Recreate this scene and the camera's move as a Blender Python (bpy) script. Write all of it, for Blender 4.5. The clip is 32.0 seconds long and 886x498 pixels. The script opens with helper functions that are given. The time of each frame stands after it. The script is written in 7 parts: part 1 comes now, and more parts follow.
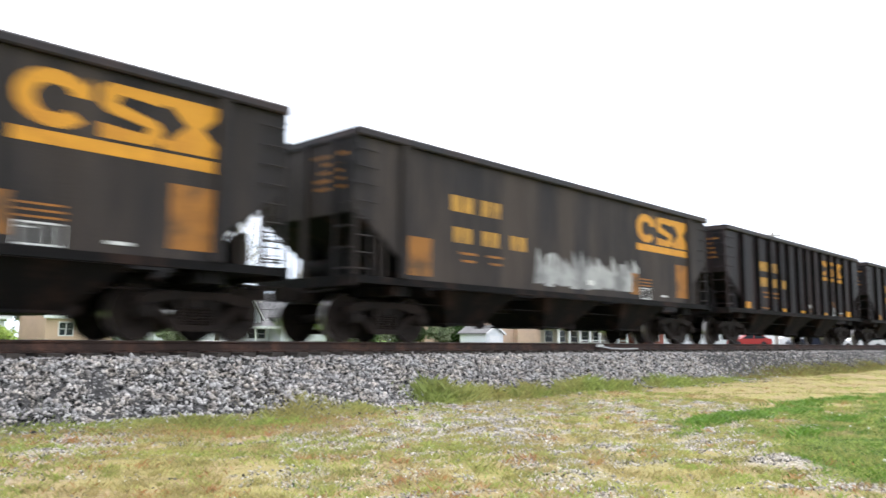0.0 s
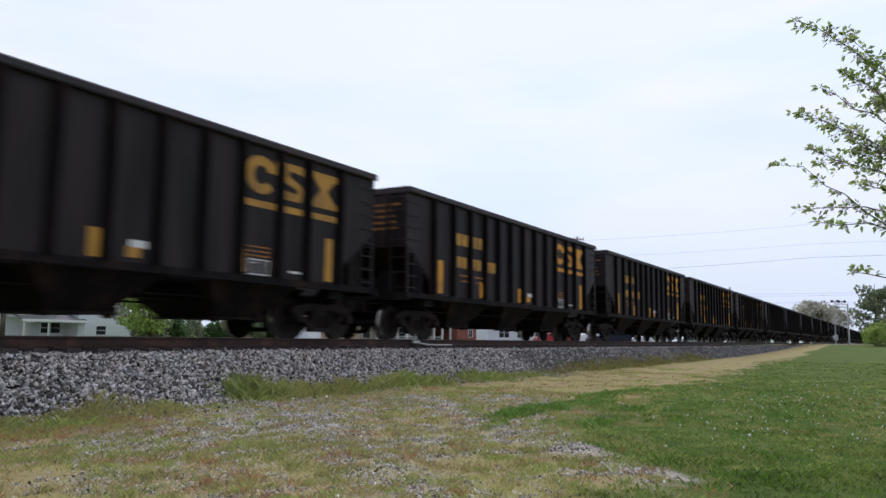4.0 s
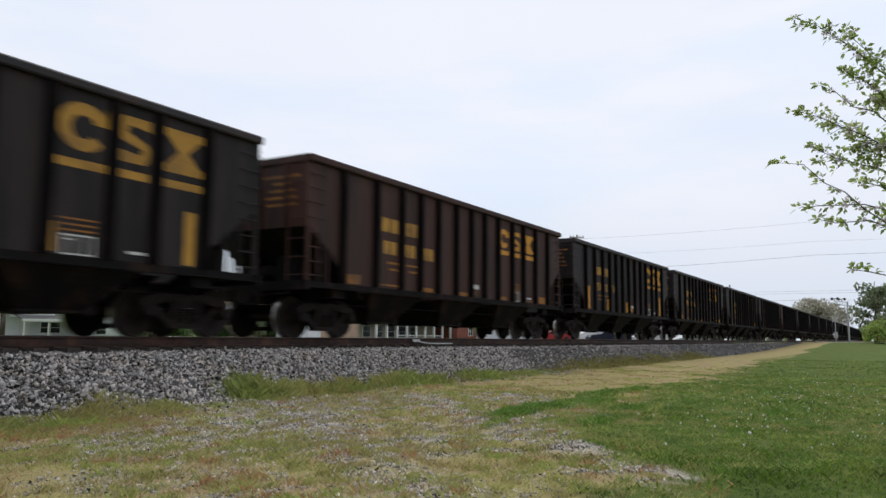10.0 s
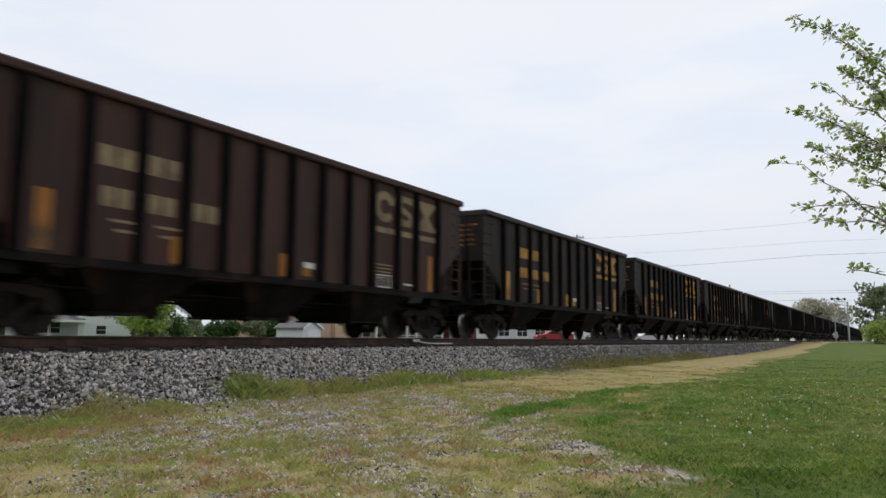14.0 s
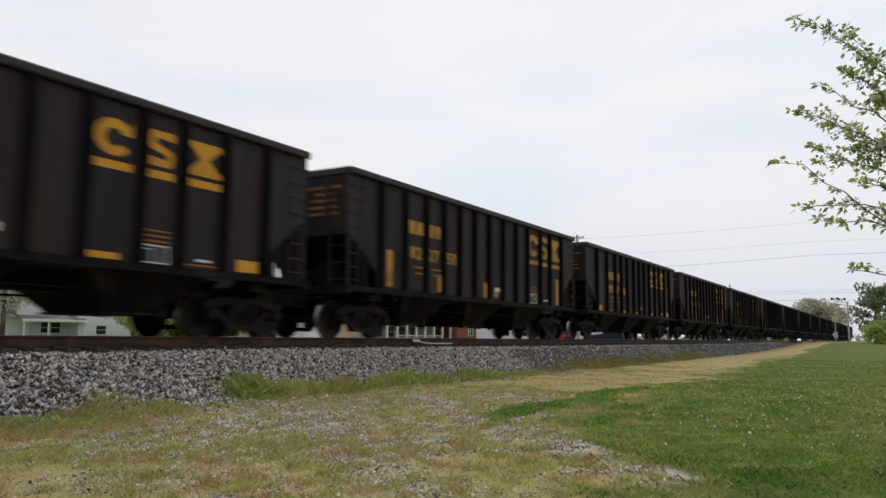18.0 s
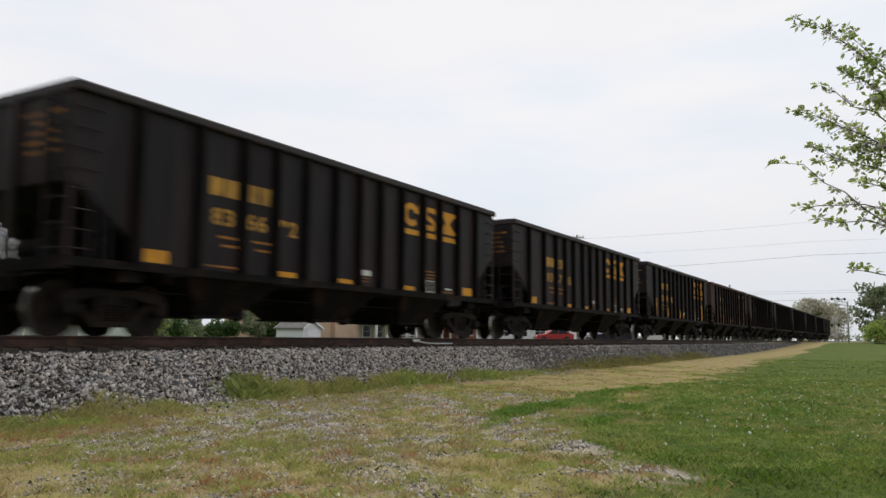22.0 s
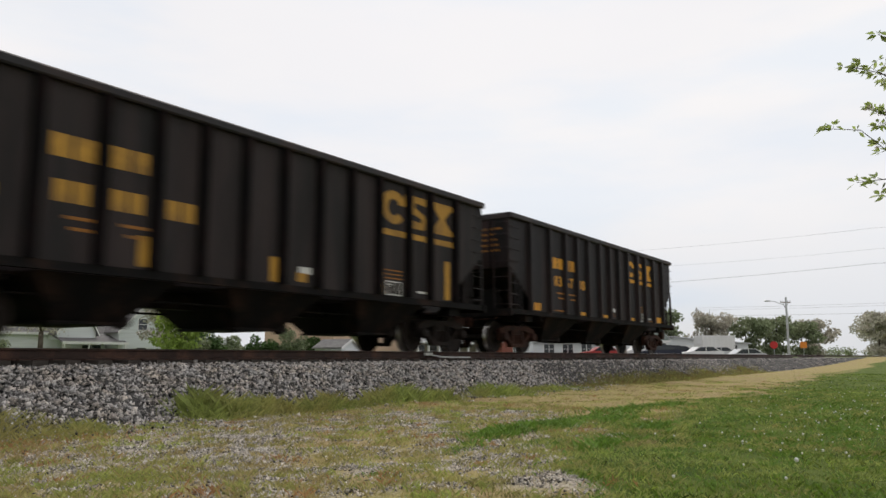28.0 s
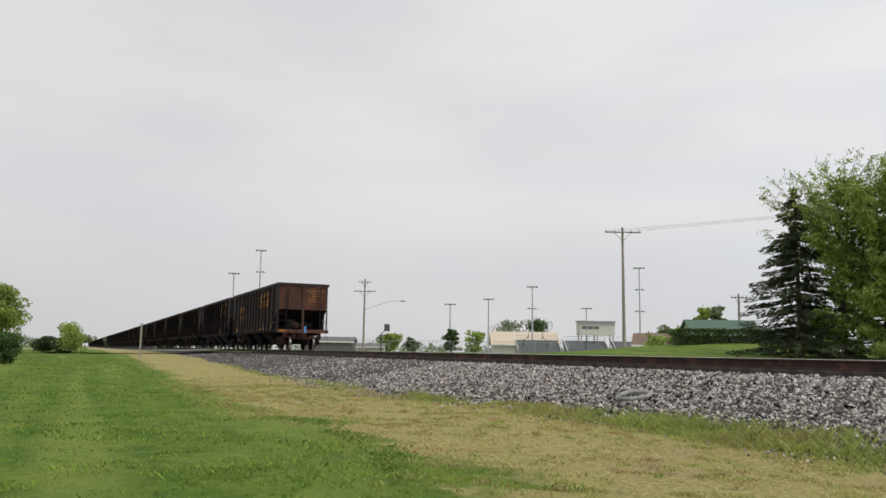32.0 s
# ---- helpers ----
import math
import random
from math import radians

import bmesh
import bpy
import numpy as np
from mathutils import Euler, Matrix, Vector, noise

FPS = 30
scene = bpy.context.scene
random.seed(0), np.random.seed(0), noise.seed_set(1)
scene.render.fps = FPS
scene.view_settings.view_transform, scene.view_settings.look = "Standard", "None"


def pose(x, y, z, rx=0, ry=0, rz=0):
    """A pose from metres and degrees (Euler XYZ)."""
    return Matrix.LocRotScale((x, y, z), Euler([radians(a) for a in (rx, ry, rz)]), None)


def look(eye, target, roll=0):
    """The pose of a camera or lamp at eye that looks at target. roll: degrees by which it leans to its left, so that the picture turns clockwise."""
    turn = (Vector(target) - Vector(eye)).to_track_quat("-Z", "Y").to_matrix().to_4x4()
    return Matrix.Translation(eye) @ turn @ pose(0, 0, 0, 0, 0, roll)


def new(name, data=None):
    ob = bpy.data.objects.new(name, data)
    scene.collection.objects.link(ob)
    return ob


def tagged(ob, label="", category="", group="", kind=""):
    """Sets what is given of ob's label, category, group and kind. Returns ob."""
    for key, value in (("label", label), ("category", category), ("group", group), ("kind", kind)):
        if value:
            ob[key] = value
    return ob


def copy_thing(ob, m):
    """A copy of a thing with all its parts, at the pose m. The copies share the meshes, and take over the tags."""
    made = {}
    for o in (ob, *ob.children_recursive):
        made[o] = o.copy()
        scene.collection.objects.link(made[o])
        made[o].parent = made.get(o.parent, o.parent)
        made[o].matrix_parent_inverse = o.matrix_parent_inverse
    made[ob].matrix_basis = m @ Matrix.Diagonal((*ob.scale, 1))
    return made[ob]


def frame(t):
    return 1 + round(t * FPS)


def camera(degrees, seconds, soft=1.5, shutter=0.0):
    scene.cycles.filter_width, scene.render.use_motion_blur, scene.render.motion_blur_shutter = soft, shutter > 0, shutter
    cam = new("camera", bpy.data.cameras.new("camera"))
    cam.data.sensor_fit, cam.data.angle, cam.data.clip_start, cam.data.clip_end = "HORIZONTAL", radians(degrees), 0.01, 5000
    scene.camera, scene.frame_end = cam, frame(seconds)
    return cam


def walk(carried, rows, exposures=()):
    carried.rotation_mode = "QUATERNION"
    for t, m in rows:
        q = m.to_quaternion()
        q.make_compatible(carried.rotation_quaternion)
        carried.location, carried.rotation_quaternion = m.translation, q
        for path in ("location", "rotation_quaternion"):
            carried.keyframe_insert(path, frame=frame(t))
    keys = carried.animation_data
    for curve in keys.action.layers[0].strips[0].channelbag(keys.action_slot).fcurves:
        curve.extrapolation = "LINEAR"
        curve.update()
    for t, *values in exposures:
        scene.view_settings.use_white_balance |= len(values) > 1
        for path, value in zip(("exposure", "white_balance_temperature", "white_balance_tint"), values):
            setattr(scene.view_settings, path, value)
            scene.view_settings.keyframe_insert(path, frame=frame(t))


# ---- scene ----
# ================= camera and its walk =================
def aim(x, y, z, heading, pitch, roll):
    """A camera pose: heading in degrees from +X towards +Y, pitch up, roll."""
    h, p, r = radians(heading), radians(pitch), radians(roll)
    f = Vector((math.cos(p) * math.cos(h), math.cos(p) * math.sin(h), math.sin(p)))
    r0 = Vector((math.sin(h), -math.cos(h), 0))
    u0 = r0.cross(f)
    rr, uu = math.cos(r) * r0 - math.sin(r) * u0, math.cos(r) * u0 + math.sin(r) * r0
    m = Matrix((rr, uu, -f)).transposed().to_4x4()
    m.translation = (x, y, z)
    return m


cam = camera(59.66, 32.0, 1.5, 0.3)
WALK = [
    (0.0, 0.000, 0.000, 0.040, 43.662, 6.756, -0.494),
    (0.5, 0.000, 0.000, 0.040, 38.470, 6.690, -0.520),
    (1.0, 0.000, 0.000, 0.040, 34.664, 6.634, -0.602),
    (1.5, 0.000, 0.000, 0.040, 32.610, 6.605, -0.660),
    (2.0, 0.000, 0.000, 0.040, 30.820, 6.610, -0.813),
    (2.5, 0.000, 0.000, 0.040, 29.864, 6.650, -0.835),
    (3.0, 0.000, 0.000, 0.040, 29.945, 6.672, -0.805),
    (3.5, 0.000, 0.000, 0.040, 30.229, 6.667, -0.799),
    (5.5, 0.000, 0.000, 0.040, 30.298, 6.500, -0.546),
    (6.0, 0.000, 0.000, 0.040, 30.298, 6.500, -0.546),
    (22.0, 0.000, 0.000, 0.040, 30.298, 6.500, -0.546),
    (22.2, 0.000, 0.000, 0.040, 30.298, 6.500, -0.546),
    (22.5, 0.035, 0.004, 0.035, 30.308, 6.674, -0.530),
    (23.0, 0.689, 0.057, -0.045, 31.359, 7.148, -0.296),
    (23.5, 1.651, 0.078, -0.142, 33.071, 7.767, -0.057),
    (24.0, 1.991, 0.152, -0.163, 33.515, 8.007, -0.027),
    (24.5, 2.140, 0.094, -0.172, 33.909, 8.146, -0.039),
    (25.0, 2.187, 0.111, -0.173, 34.006, 8.073, 0.023),
    (26.5, 2.172, 0.228, -0.146, 33.668, 7.985, 0.062),
    (27.6, 2.172, 0.228, -0.146, 33.668, 7.985, 0.062),
    (28.1, 2.172, 0.228, -0.146, 34.018, 7.985, 0.062),
    (28.5, 2.043, 0.870, 0.010, 36.978, 7.917, -0.331),
    (28.8, 1.778, 0.818, 0.075, 47.000, 7.912, -0.545),
    (29.0, 1.537, 1.171, 0.173, 58.088, 9.123, -0.919),
    (29.2, 1.156, 1.459, 0.266, 70.546, 10.300, -1.213),
    (29.5, 0.073, 1.803, 0.336, 90.005, 11.117, -0.948),
    (29.7, -0.878, 1.695, 0.253, 107.447, 11.602, -1.314),
    (30.0, -1.916, 1.236, 0.144, 126.007, 11.032, -1.373),
    (30.2, -2.196, 0.756, -0.023, 133.683, 10.955, -1.765),
    (30.5, -2.115, 0.228, -0.034, 141.832, 9.813, -1.594),
    (31.0, -1.905, 0.184, 0.027, 149.635, 7.967, -0.967),
    (31.5, -1.710, 0.111, 0.039, 153.721, 7.333, -0.751),
    (32.0, -1.754, 0.127, 0.032, 154.839, 7.576, -0.878),
]
EXPOSURES = [
    (0.0, 1.40, 6050, 10), (0.5, 1.24, 6050, 10), (1.0, 1.03, 6000, 10), (1.5, 0.75, 5950, 10), (2.0, 0.44, 5700, 13), (2.6, 0.14, 5650, 15), (6.0, 0.08, 5800, 14), (8.0, 0.08, 5950, 12), (11.0, 0.0, 6150, 10), (13.0, 0.0, 6200, 10),
    (20.0, 0.01, 6550, 10), (22.0, 0.02, 6550, 10), (23.2, 0.0, 6550, 10), (24.0, 0.08, 6600, 10), (26.5, 0.06, 6600, 10), (28.5, 0.04, 6700, 10), (29.0, 0.10, 6750, 10), (29.25, 0.38, 6750, 10), (29.6, 0.78, 6700, 10), (30.3, 0.78, 6700, 10), (31.0, 0.46, 6700, 10), (31.5, 0.22, 6600, 10), (32.0, 0.0, 6600, 10),
]
walk(cam, [(row[0], aim(*row[1:])) for row in WALK], EXPOSURES)

# ================= sky and sun =================
world = bpy.data.worlds.new("overcast_sky")
scene.world = world
world.use_nodes = True
wn, wl = world.node_tree.nodes, world.node_tree.links
wn.clear()


def wnode(kind, **values):
    n = wn.new(kind)
    for k, v in values.items():
        n.inputs[k].default_value = v
    return n


w_out, w_bg = wn.new("ShaderNodeOutputWorld"), wn.new("ShaderNodeBackground")
w_sky = wn.new("ShaderNodeTexSky")
w_sky.sky_type, w_sky.sun_disc = "NISHITA", False
w_sky.sun_elevation, w_sky.sun_rotation = radians(52), radians(60)
w_sky.air_density, w_sky.dust_density = 1.0, 2.0
w_gain = wn.new("ShaderNodeVectorMath")
w_gain.operation = "SCALE"
w_gain.inputs["Scale"].default_value = 0.10
w_geo = wn.new("ShaderNodeTexCoord")
w_map = wn.new("ShaderNodeMapping")
w_map.inputs["Scale"].default_value = (1.0, 1.0, 3.4)
w_n1 = wnode("ShaderNodeTexNoise", Scale=2.2, Detail=4.0, Roughness=0.45)
w_ramp = wn.new("ShaderNodeValToRGB")
w_ramp.color_ramp.elements[0].position, w_ramp.color_ramp.elements[1].position = 0.37, 0.60
w_ramp.color_ramp.elements[0].color, w_ramp.color_ramp.elements[1].color = (0.88, 0.88, 0.88, 1), (1.0, 1.0, 1.0, 1)
w_cloud = wn.new("ShaderNodeRGB")
w_cloud.outputs[0].default_value = (0.955, 0.948, 0.968, 1)
w_mix = wn.new("ShaderNodeMix")
w_mix.data_type = "RGBA"
wl.new(w_geo.outputs["Generated"], w_map.inputs["Vector"])
wl.new(w_map.outputs["Vector"], w_n1.inputs["Vector"])
wl.new(w_n1.outputs["Fac"], w_ramp.inputs["Fac"])
wl.new(w_sky.outputs["Color"], w_gain.inputs[0])
wl.new(w_ramp.outputs["Color"], w_mix.inputs["Factor"])
wl.new(w_gain.outputs["Vector"], w_mix.inputs["A"])
# the overcast is brighter on the sun's side
w_dot = wn.new("ShaderNodeVectorMath")
w_dot.operation = "DOT_PRODUCT"
w_dot.inputs[1].default_value = (0.86, 0.50, 0.0)
w_side = wnode("ShaderNodeMapRange")
w_side.inputs["From Min"].default_value, w_side.inputs["From Max"].default_value = -1.0, 0.5
w_side.inputs["To Min"].default_value, w_side.inputs["To Max"].default_value = 0.75, 0.945
w_dim = wn.new("ShaderNodeVectorMath")
w_dim.operation = "SCALE"
wl.new(w_geo.outputs["Generated"], w_dot.inputs[0])
wl.new(w_dot.outputs["Value"], w_side.inputs["Value"])
w_map2 = wn.new("ShaderNodeMapping")
w_map2.inputs["Scale"].default_value, w_map2.inputs["Location"].default_value = (1.0, 1.0, 4.2), (3.1, 0.4, 1.7)
w_n2 = wnode("ShaderNodeTexNoise", Scale=2.6, Detail=6.0, Roughness=0.5)
w_break = wnode("ShaderNodeMapRange")
w_break.interpolation_type = "SMOOTHSTEP"
w_break.inputs["From Min"].default_value, w_break.inputs["From Max"].default_value = 0.40, 0.66
w_break.inputs["To Max"].default_value = 0.62
w_veil = wn.new("ShaderNodeMix")
w_veil.data_type = "RGBA"
w_veil.inputs["B"].default_value = (0.800, 0.880, 0.985, 1)
wl.new(w_geo.outputs["Generated"], w_map2.inputs["Vector"])
wl.new(w_map2.outputs["Vector"], w_n2.inputs["Vector"])
wl.new(w_n2.outputs["Fac"], w_break.inputs["Value"])
w_where = wnode("ShaderNodeMapRange")
w_where.inputs["From Min"].default_value, w_where.inputs["From Max"].default_value = -0.5, 0.5
w_where.inputs["To Min"].default_value = 0.25
w_part = wn.new("ShaderNodeMath")
w_part.operation = "MULTIPLY"
wl.new(w_dot.outputs["Value"], w_where.inputs["Value"])
# overcast is duller and bluer towards the horizon
w_xyz = wn.new("ShaderNodeSeparateXYZ")
w_low = wnode("ShaderNodeMapRange")
w_low.inputs["From Min"].default_value, w_low.inputs["From Max"].default_value = 0.20, 0.03
w_dull = wnode("ShaderNodeMapRange")
w_dull.inputs["To Min"].default_value, w_dull.inputs["To Max"].default_value = 1.0, 0.86
w_thin = wn.new("ShaderNodeMath")
w_thin.operation = "MULTIPLY_ADD"
w_thin.inputs[1].default_value, w_thin.use_clamp = 0.5, True
w_level = wn.new("ShaderNodeMath")
w_level.operation = "MULTIPLY"
wl.new(w_geo.outputs["Generated"], w_xyz.inputs[0])
wl.new(w_xyz.outputs["Z"], w_low.inputs["Value"])
wl.new(w_low.outputs["Result"], w_dull.inputs["Value"])
wl.new(w_low.outputs["Result"], w_thin.inputs[0])
wl.new(w_break.outputs["Result"], w_thin.inputs[2])
wl.new(w_side.outputs["Result"], w_level.inputs[0])
wl.new(w_dull.outputs["Result"], w_level.inputs[1])
wl.new(w_thin.outputs["Value"], w_part.inputs[0])
wl.new(w_where.outputs["Result"], w_part.inputs[1])
wl.new(w_part.outputs["Value"], w_veil.inputs["Factor"])
wl.new(w_cloud.outputs["Color"], w_veil.inputs["A"])
wl.new(w_veil.outputs["Result"], w_dim.inputs[0])
wl.new(w_level.outputs["Value"], w_dim.inputs["Scale"])
wl.new(w_dim.outputs["Vector"], w_mix.inputs["B"])
wl.new(w_mix.outputs["Result"], w_bg.inputs["Color"])
w_bg.inputs["Strength"].default_value = 1.0
wl.new(w_bg.outputs["Background"], w_out.inputs["Surface"])

sun = new("sun", bpy.data.lights.new("sun", "SUN"))
sun.data.energy, sun.data.angle, sun.data.color = 1.35, radians(20), (1.0, 0.96, 0.9)
sun.matrix_world = look((60, 35, 90), (0, 0, 0))

# ================= mesh helpers =================
class Mesh:
    """Collects simple solids into one mesh."""

    def __init__(self):
        self.v, self.f = [], []

    def add(self, verts, faces):
        n = len(self.v)
        self.v += [tuple(p) for p in verts]
        self.f += [tuple(n + i for i in f) for f in faces]
        return self

    def box(self, x0, x1, y0, y1, z0, z1):
        return self.add([(x0, y0, z0), (x1, y0, z0), (x1, y1, z0), (x0, y1, z0), (x0, y0, z1), (x1, y0, z1), (x1, y1, z1), (x0, y1, z1)],
                        [(0, 3, 2, 1), (4, 5, 6, 7), (0, 1, 5, 4), (1, 2, 6, 5), (2, 3, 7, 6), (3, 0, 4, 7)])

    def prism(self, poly, axis, a, b):
        """A polygon pushed along an axis: 'y' takes (x, z), 'x' takes (y, z), 'z' takes (x, y)."""
        def at(p, c):
            return (p[0], c, p[1]) if axis == "y" else (c, p[0], p[1]) if axis == "x" else (p[0], p[1], c)
        n = len(poly)
        vs = [at(p, a) for p in poly] + [at(p, b) for p in poly]
        fs = [tuple(range(n))[::-1], tuple(range(n, 2 * n))] + [(i, (i + 1) % n, n + (i + 1) % n, n + i) for i in range(n)]
        return self.add(vs, fs)

    def tube(self, p0, p1, r0, r1=None, n=8, caps=True):
        r1 = r0 if r1 is None else r1
        p0, p1 = Vector(p0), Vector(p1)
        d = (p1 - p0).normalized()
        s = d.orthogonal().normalized()
        u = d.cross(s)
        ring = [(math.cos(2 * math.pi * i / n), math.sin(2 * math.pi * i / n)) for i in range(n)]
        vs = [p0 + (s * c + u * k) * r0 for c, k in ring] + [p1 + (s * c + u * k) * r1 for c, k in ring]
        fs = [(i, (i + 1) % n, n + (i + 1) % n, n + i) for i in range(n)]
        if caps:
            fs += [tuple(range(n))[::-1], tuple(range(n, 2 * n))]
        return self.add(vs, fs)

    def pipe(self, pts, r, n=6):
        """One bent round bar through the points."""
        pts = [Vector(p) for p in pts]
        vs, fs, last = [], [], len(pts) - 1
        for i, p in enumerate(pts):
            d = (pts[min(i + 1, last)] - pts[max(i - 1, 0)])
            d = d.normalized() if d.length > 1e-9 else Vector((1, 0, 0))
            u = d.cross(Vector((0, 0, 1)) if abs(d.z) < 0.9 else Vector((0, 1, 0))).normalized()
            v = d.cross(u)
            for k in range(n):
                a = 2 * math.pi * k / n
                vs.append(tuple(p + (u * math.cos(a) + v * math.sin(a)) * r))
        for i in range(last):
            for k in range(n):
                j = (k + 1) % n
                fs.append((i * n + k, i * n + j, i * n + n + j, i * n + n + k))
        fs += [tuple(range(n))[::-1], tuple(range(last * n, last * n + n))]
        return self.add(vs, fs)

    def lathe(self, prof, axis="y", n=24, at=(0, 0, 0)):
        """prof: (radius, along) pairs; closed about the axis."""
        vs, fs, m = [], [], len(prof)
        for i in range(n):
            c, s = math.cos(2 * math.pi * i / n), math.sin(2 * math.pi * i / n)
            for r, a in prof:
                p = (r * c, a, r * s) if axis == "y" else (r * c, r * s, a) if axis == "z" else (a, r * c, r * s)
                vs.append((p[0] + at[0], p[1] + at[1], p[2] + at[2]))
        for i in range(n):
            j = (i + 1) % n
            for k in range(m - 1):
                fs.append((i * m + k, j * m + k, j * m + k + 1, i * m + k + 1))
        return self.add(vs, fs)

    def ball(self, c, r, n=8, m=5, squash=(1, 1, 1)):
        vs, fs = [], []
        for j in range(m + 1):
            a = math.pi * j / m
            for i in range(n):
                b = 2 * math.pi * i / n
                vs.append((c[0] + r * squash[0] * math.sin(a) * math.cos(b), c[1] + r * squash[1] * math.sin(a) * math.sin(b), c[2] + r * squash[2] * math.cos(a)))
        for j in range(m):
            for i in range(n):
                fs.append((j * n + i, (j + 1) * n + i, (j + 1) * n + (i + 1) % n, j * n + (i + 1) % n))
        return self.add(vs, fs)

    def data(self, name, material, smooth=False):
        me = bpy.data.meshes.new(name)
        me.from_pydata(self.v, [], self.f)
        if smooth:
            me.polygons.foreach_set("use_smooth", [True] * len(me.polygons))
        if material:
            me.materials.append(material)
        bm = bmesh.new()
        bm.from_mesh(me)
        bmesh.ops.recalc_face_normals(bm, faces=bm.faces)
        bm.to_mesh(me)
        bm.free()
        return me


def part(name, mesh, material, parent, label="", at=None, smooth=False):
    """Links one mesh as a part under a thing or a part. mesh: a Mesh, or mesh data to share."""
    me = mesh.data(name, material, smooth) if isinstance(mesh, Mesh) else mesh
    ob = new(name, me)
    ob.parent = parent
    if at is not None:
        ob.matrix_basis = at
    if label:
        ob["label"] = label
    return ob


def thing(name, label, category, at=None, group="", kind=""):
    ob = new(name)
    ob.empty_display_size = 0.2
    if at is not None:
        ob.matrix_basis = at
    return tagged(ob, label, category, group, kind)


def solid(name, mesh, material, label="", category="", group="", kind="", at=None, smooth=False):
    ob = new(name, mesh.data(name, material, smooth) if isinstance(mesh, Mesh) else mesh)
    if at is not None:
        ob.matrix_basis = at
    return tagged(ob, label, category, group, kind)


def cloud_mesh(name, verts, faces, material):
    """Mesh data from big arrays; all faces have the same number of corners."""
    me = bpy.data.meshes.new(name)
    verts, faces = np.asarray(verts, np.float32).reshape(-1, 3), np.asarray(faces, np.int32)
    n, k = faces.shape
    me.vertices.add(len(verts))
    me.vertices.foreach_set("co", verts.ravel())
    me.loops.add(n * k)
    me.loops.foreach_set("vertex_index", faces.ravel())
    me.polygons.add(n)
    me.polygons.foreach_set("loop_start", np.arange(0, n * k, k, dtype=np.int32))
    me.update(calc_edges=True)
    me.materials.append(material)
    return me


# ================= materials =================
def material(name, base, rough=0.7, metal=0.0, vary=0.25, scale=6.0, fine=60.0, bump=0.15, tint=None, tint_at=0.55, island=0.0, per_object=0.0,
             stretch=(1, 1, 1), spec=0.4, tint_soft=0.12, bump_dist=0.02, sheen=0.0, translucent=0.0):
    """A surface with stains (scale), grain (fine), a second colour in patches and small relief."""
    m = bpy.data.materials.new(name)
    m.use_nodes = True
    nt = m.node_tree
    nd, ln = nt.nodes, nt.links
    bs = nd["Principled BSDF"]
    bs.inputs["Roughness"].default_value, bs.inputs["Metallic"].default_value = rough, metal
    bs.inputs["Specular IOR Level"].default_value = spec
    tc, mp = nd.new("ShaderNodeTexCoord"), nd.new("ShaderNodeMapping")
    mp.inputs["Scale"].default_value = stretch
    ln.new(tc.outputs["Object"], mp.inputs["Vector"])
    n1, n2 = nd.new("ShaderNodeTexNoise"), nd.new("ShaderNodeTexNoise")
    n1.inputs["Scale"].default_value, n1.inputs["Detail"].default_value = scale, 6
    n2.inputs["Scale"].default_value, n2.inputs["Detail"].default_value = fine, 3
    ln.new(mp.outputs["Vector"], n1.inputs["Vector"])
    ln.new(tc.outputs["Object"], n2.inputs["Vector"])
    add = nd.new("ShaderNodeMath")
    add.operation = "ADD"
    ln.new(n1.outputs["Fac"], add.inputs[0])
    ln.new(n2.outputs["Fac"], add.inputs[1])
    value = add.outputs[0]
    if island or per_object:
        src = nd.new("ShaderNodeNewGeometry").outputs["Random Per Island"] if island else nd.new("ShaderNodeObjectInfo").outputs["Random"]
        k = nd.new("ShaderNodeMath")
        k.operation = "MULTIPLY_ADD"
        k.inputs[1].default_value, k.inputs[2].default_value = (island or per_object) * 2, -(island or per_object)
        ln.new(src, k.inputs[0])
        a2 = nd.new("ShaderNodeMath")
        a2.operation = "ADD"
        ln.new(value, a2.inputs[0])
        ln.new(k.outputs[0], a2.inputs[1])
        value = a2.outputs[0]
    rng = nd.new("ShaderNodeMapRange")
    rng.inputs["From Min"].default_value, rng.inputs["From Max"].default_value = 0.55, 1.45
    rng.inputs["To Min"].default_value, rng.inputs["To Max"].default_value = 1 - vary, 1 + vary
    rng.clamp = False
    ln.new(value, rng.inputs["Value"])
    col = nd.new("ShaderNodeVectorMath")
    col.operation = "SCALE"
    ln.new(rng.outputs["Result"], col.inputs["Scale"])
    if tint is None:
        col.inputs[0].default_value = base
    else:
        n3 = nd.new("ShaderNodeTexNoise")
        n3.inputs["Scale"].default_value, n3.inputs["Detail"].default_value = scale * 0.45, 8
        n3.inputs["Roughness"].default_value = 0.65
        ln.new(mp.outputs["Vector"], n3.inputs["Vector"])
        r3 = nd.new("ShaderNodeMapRange")
        r3.interpolation_type = "SMOOTHSTEP"
        r3.inputs["From Min"].default_value, r3.inputs["From Max"].default_value = tint_at - tint_soft, tint_at + tint_soft
        ln.new(n3.outputs["Fac"], r3.inputs["Value"])
        mx = nd.new("ShaderNodeMix")
        mx.data_type = "RGBA"
        mx.inputs["A"].default_value, mx.inputs["B"].default_value = (*base, 1), (*tint, 1)
        ln.new(r3.outputs["Result"], mx.inputs["Factor"])
        ln.new(mx.outputs["Result"], col.inputs[0])
    ln.new(col.outputs["Vector"], bs.inputs["Base Color"])
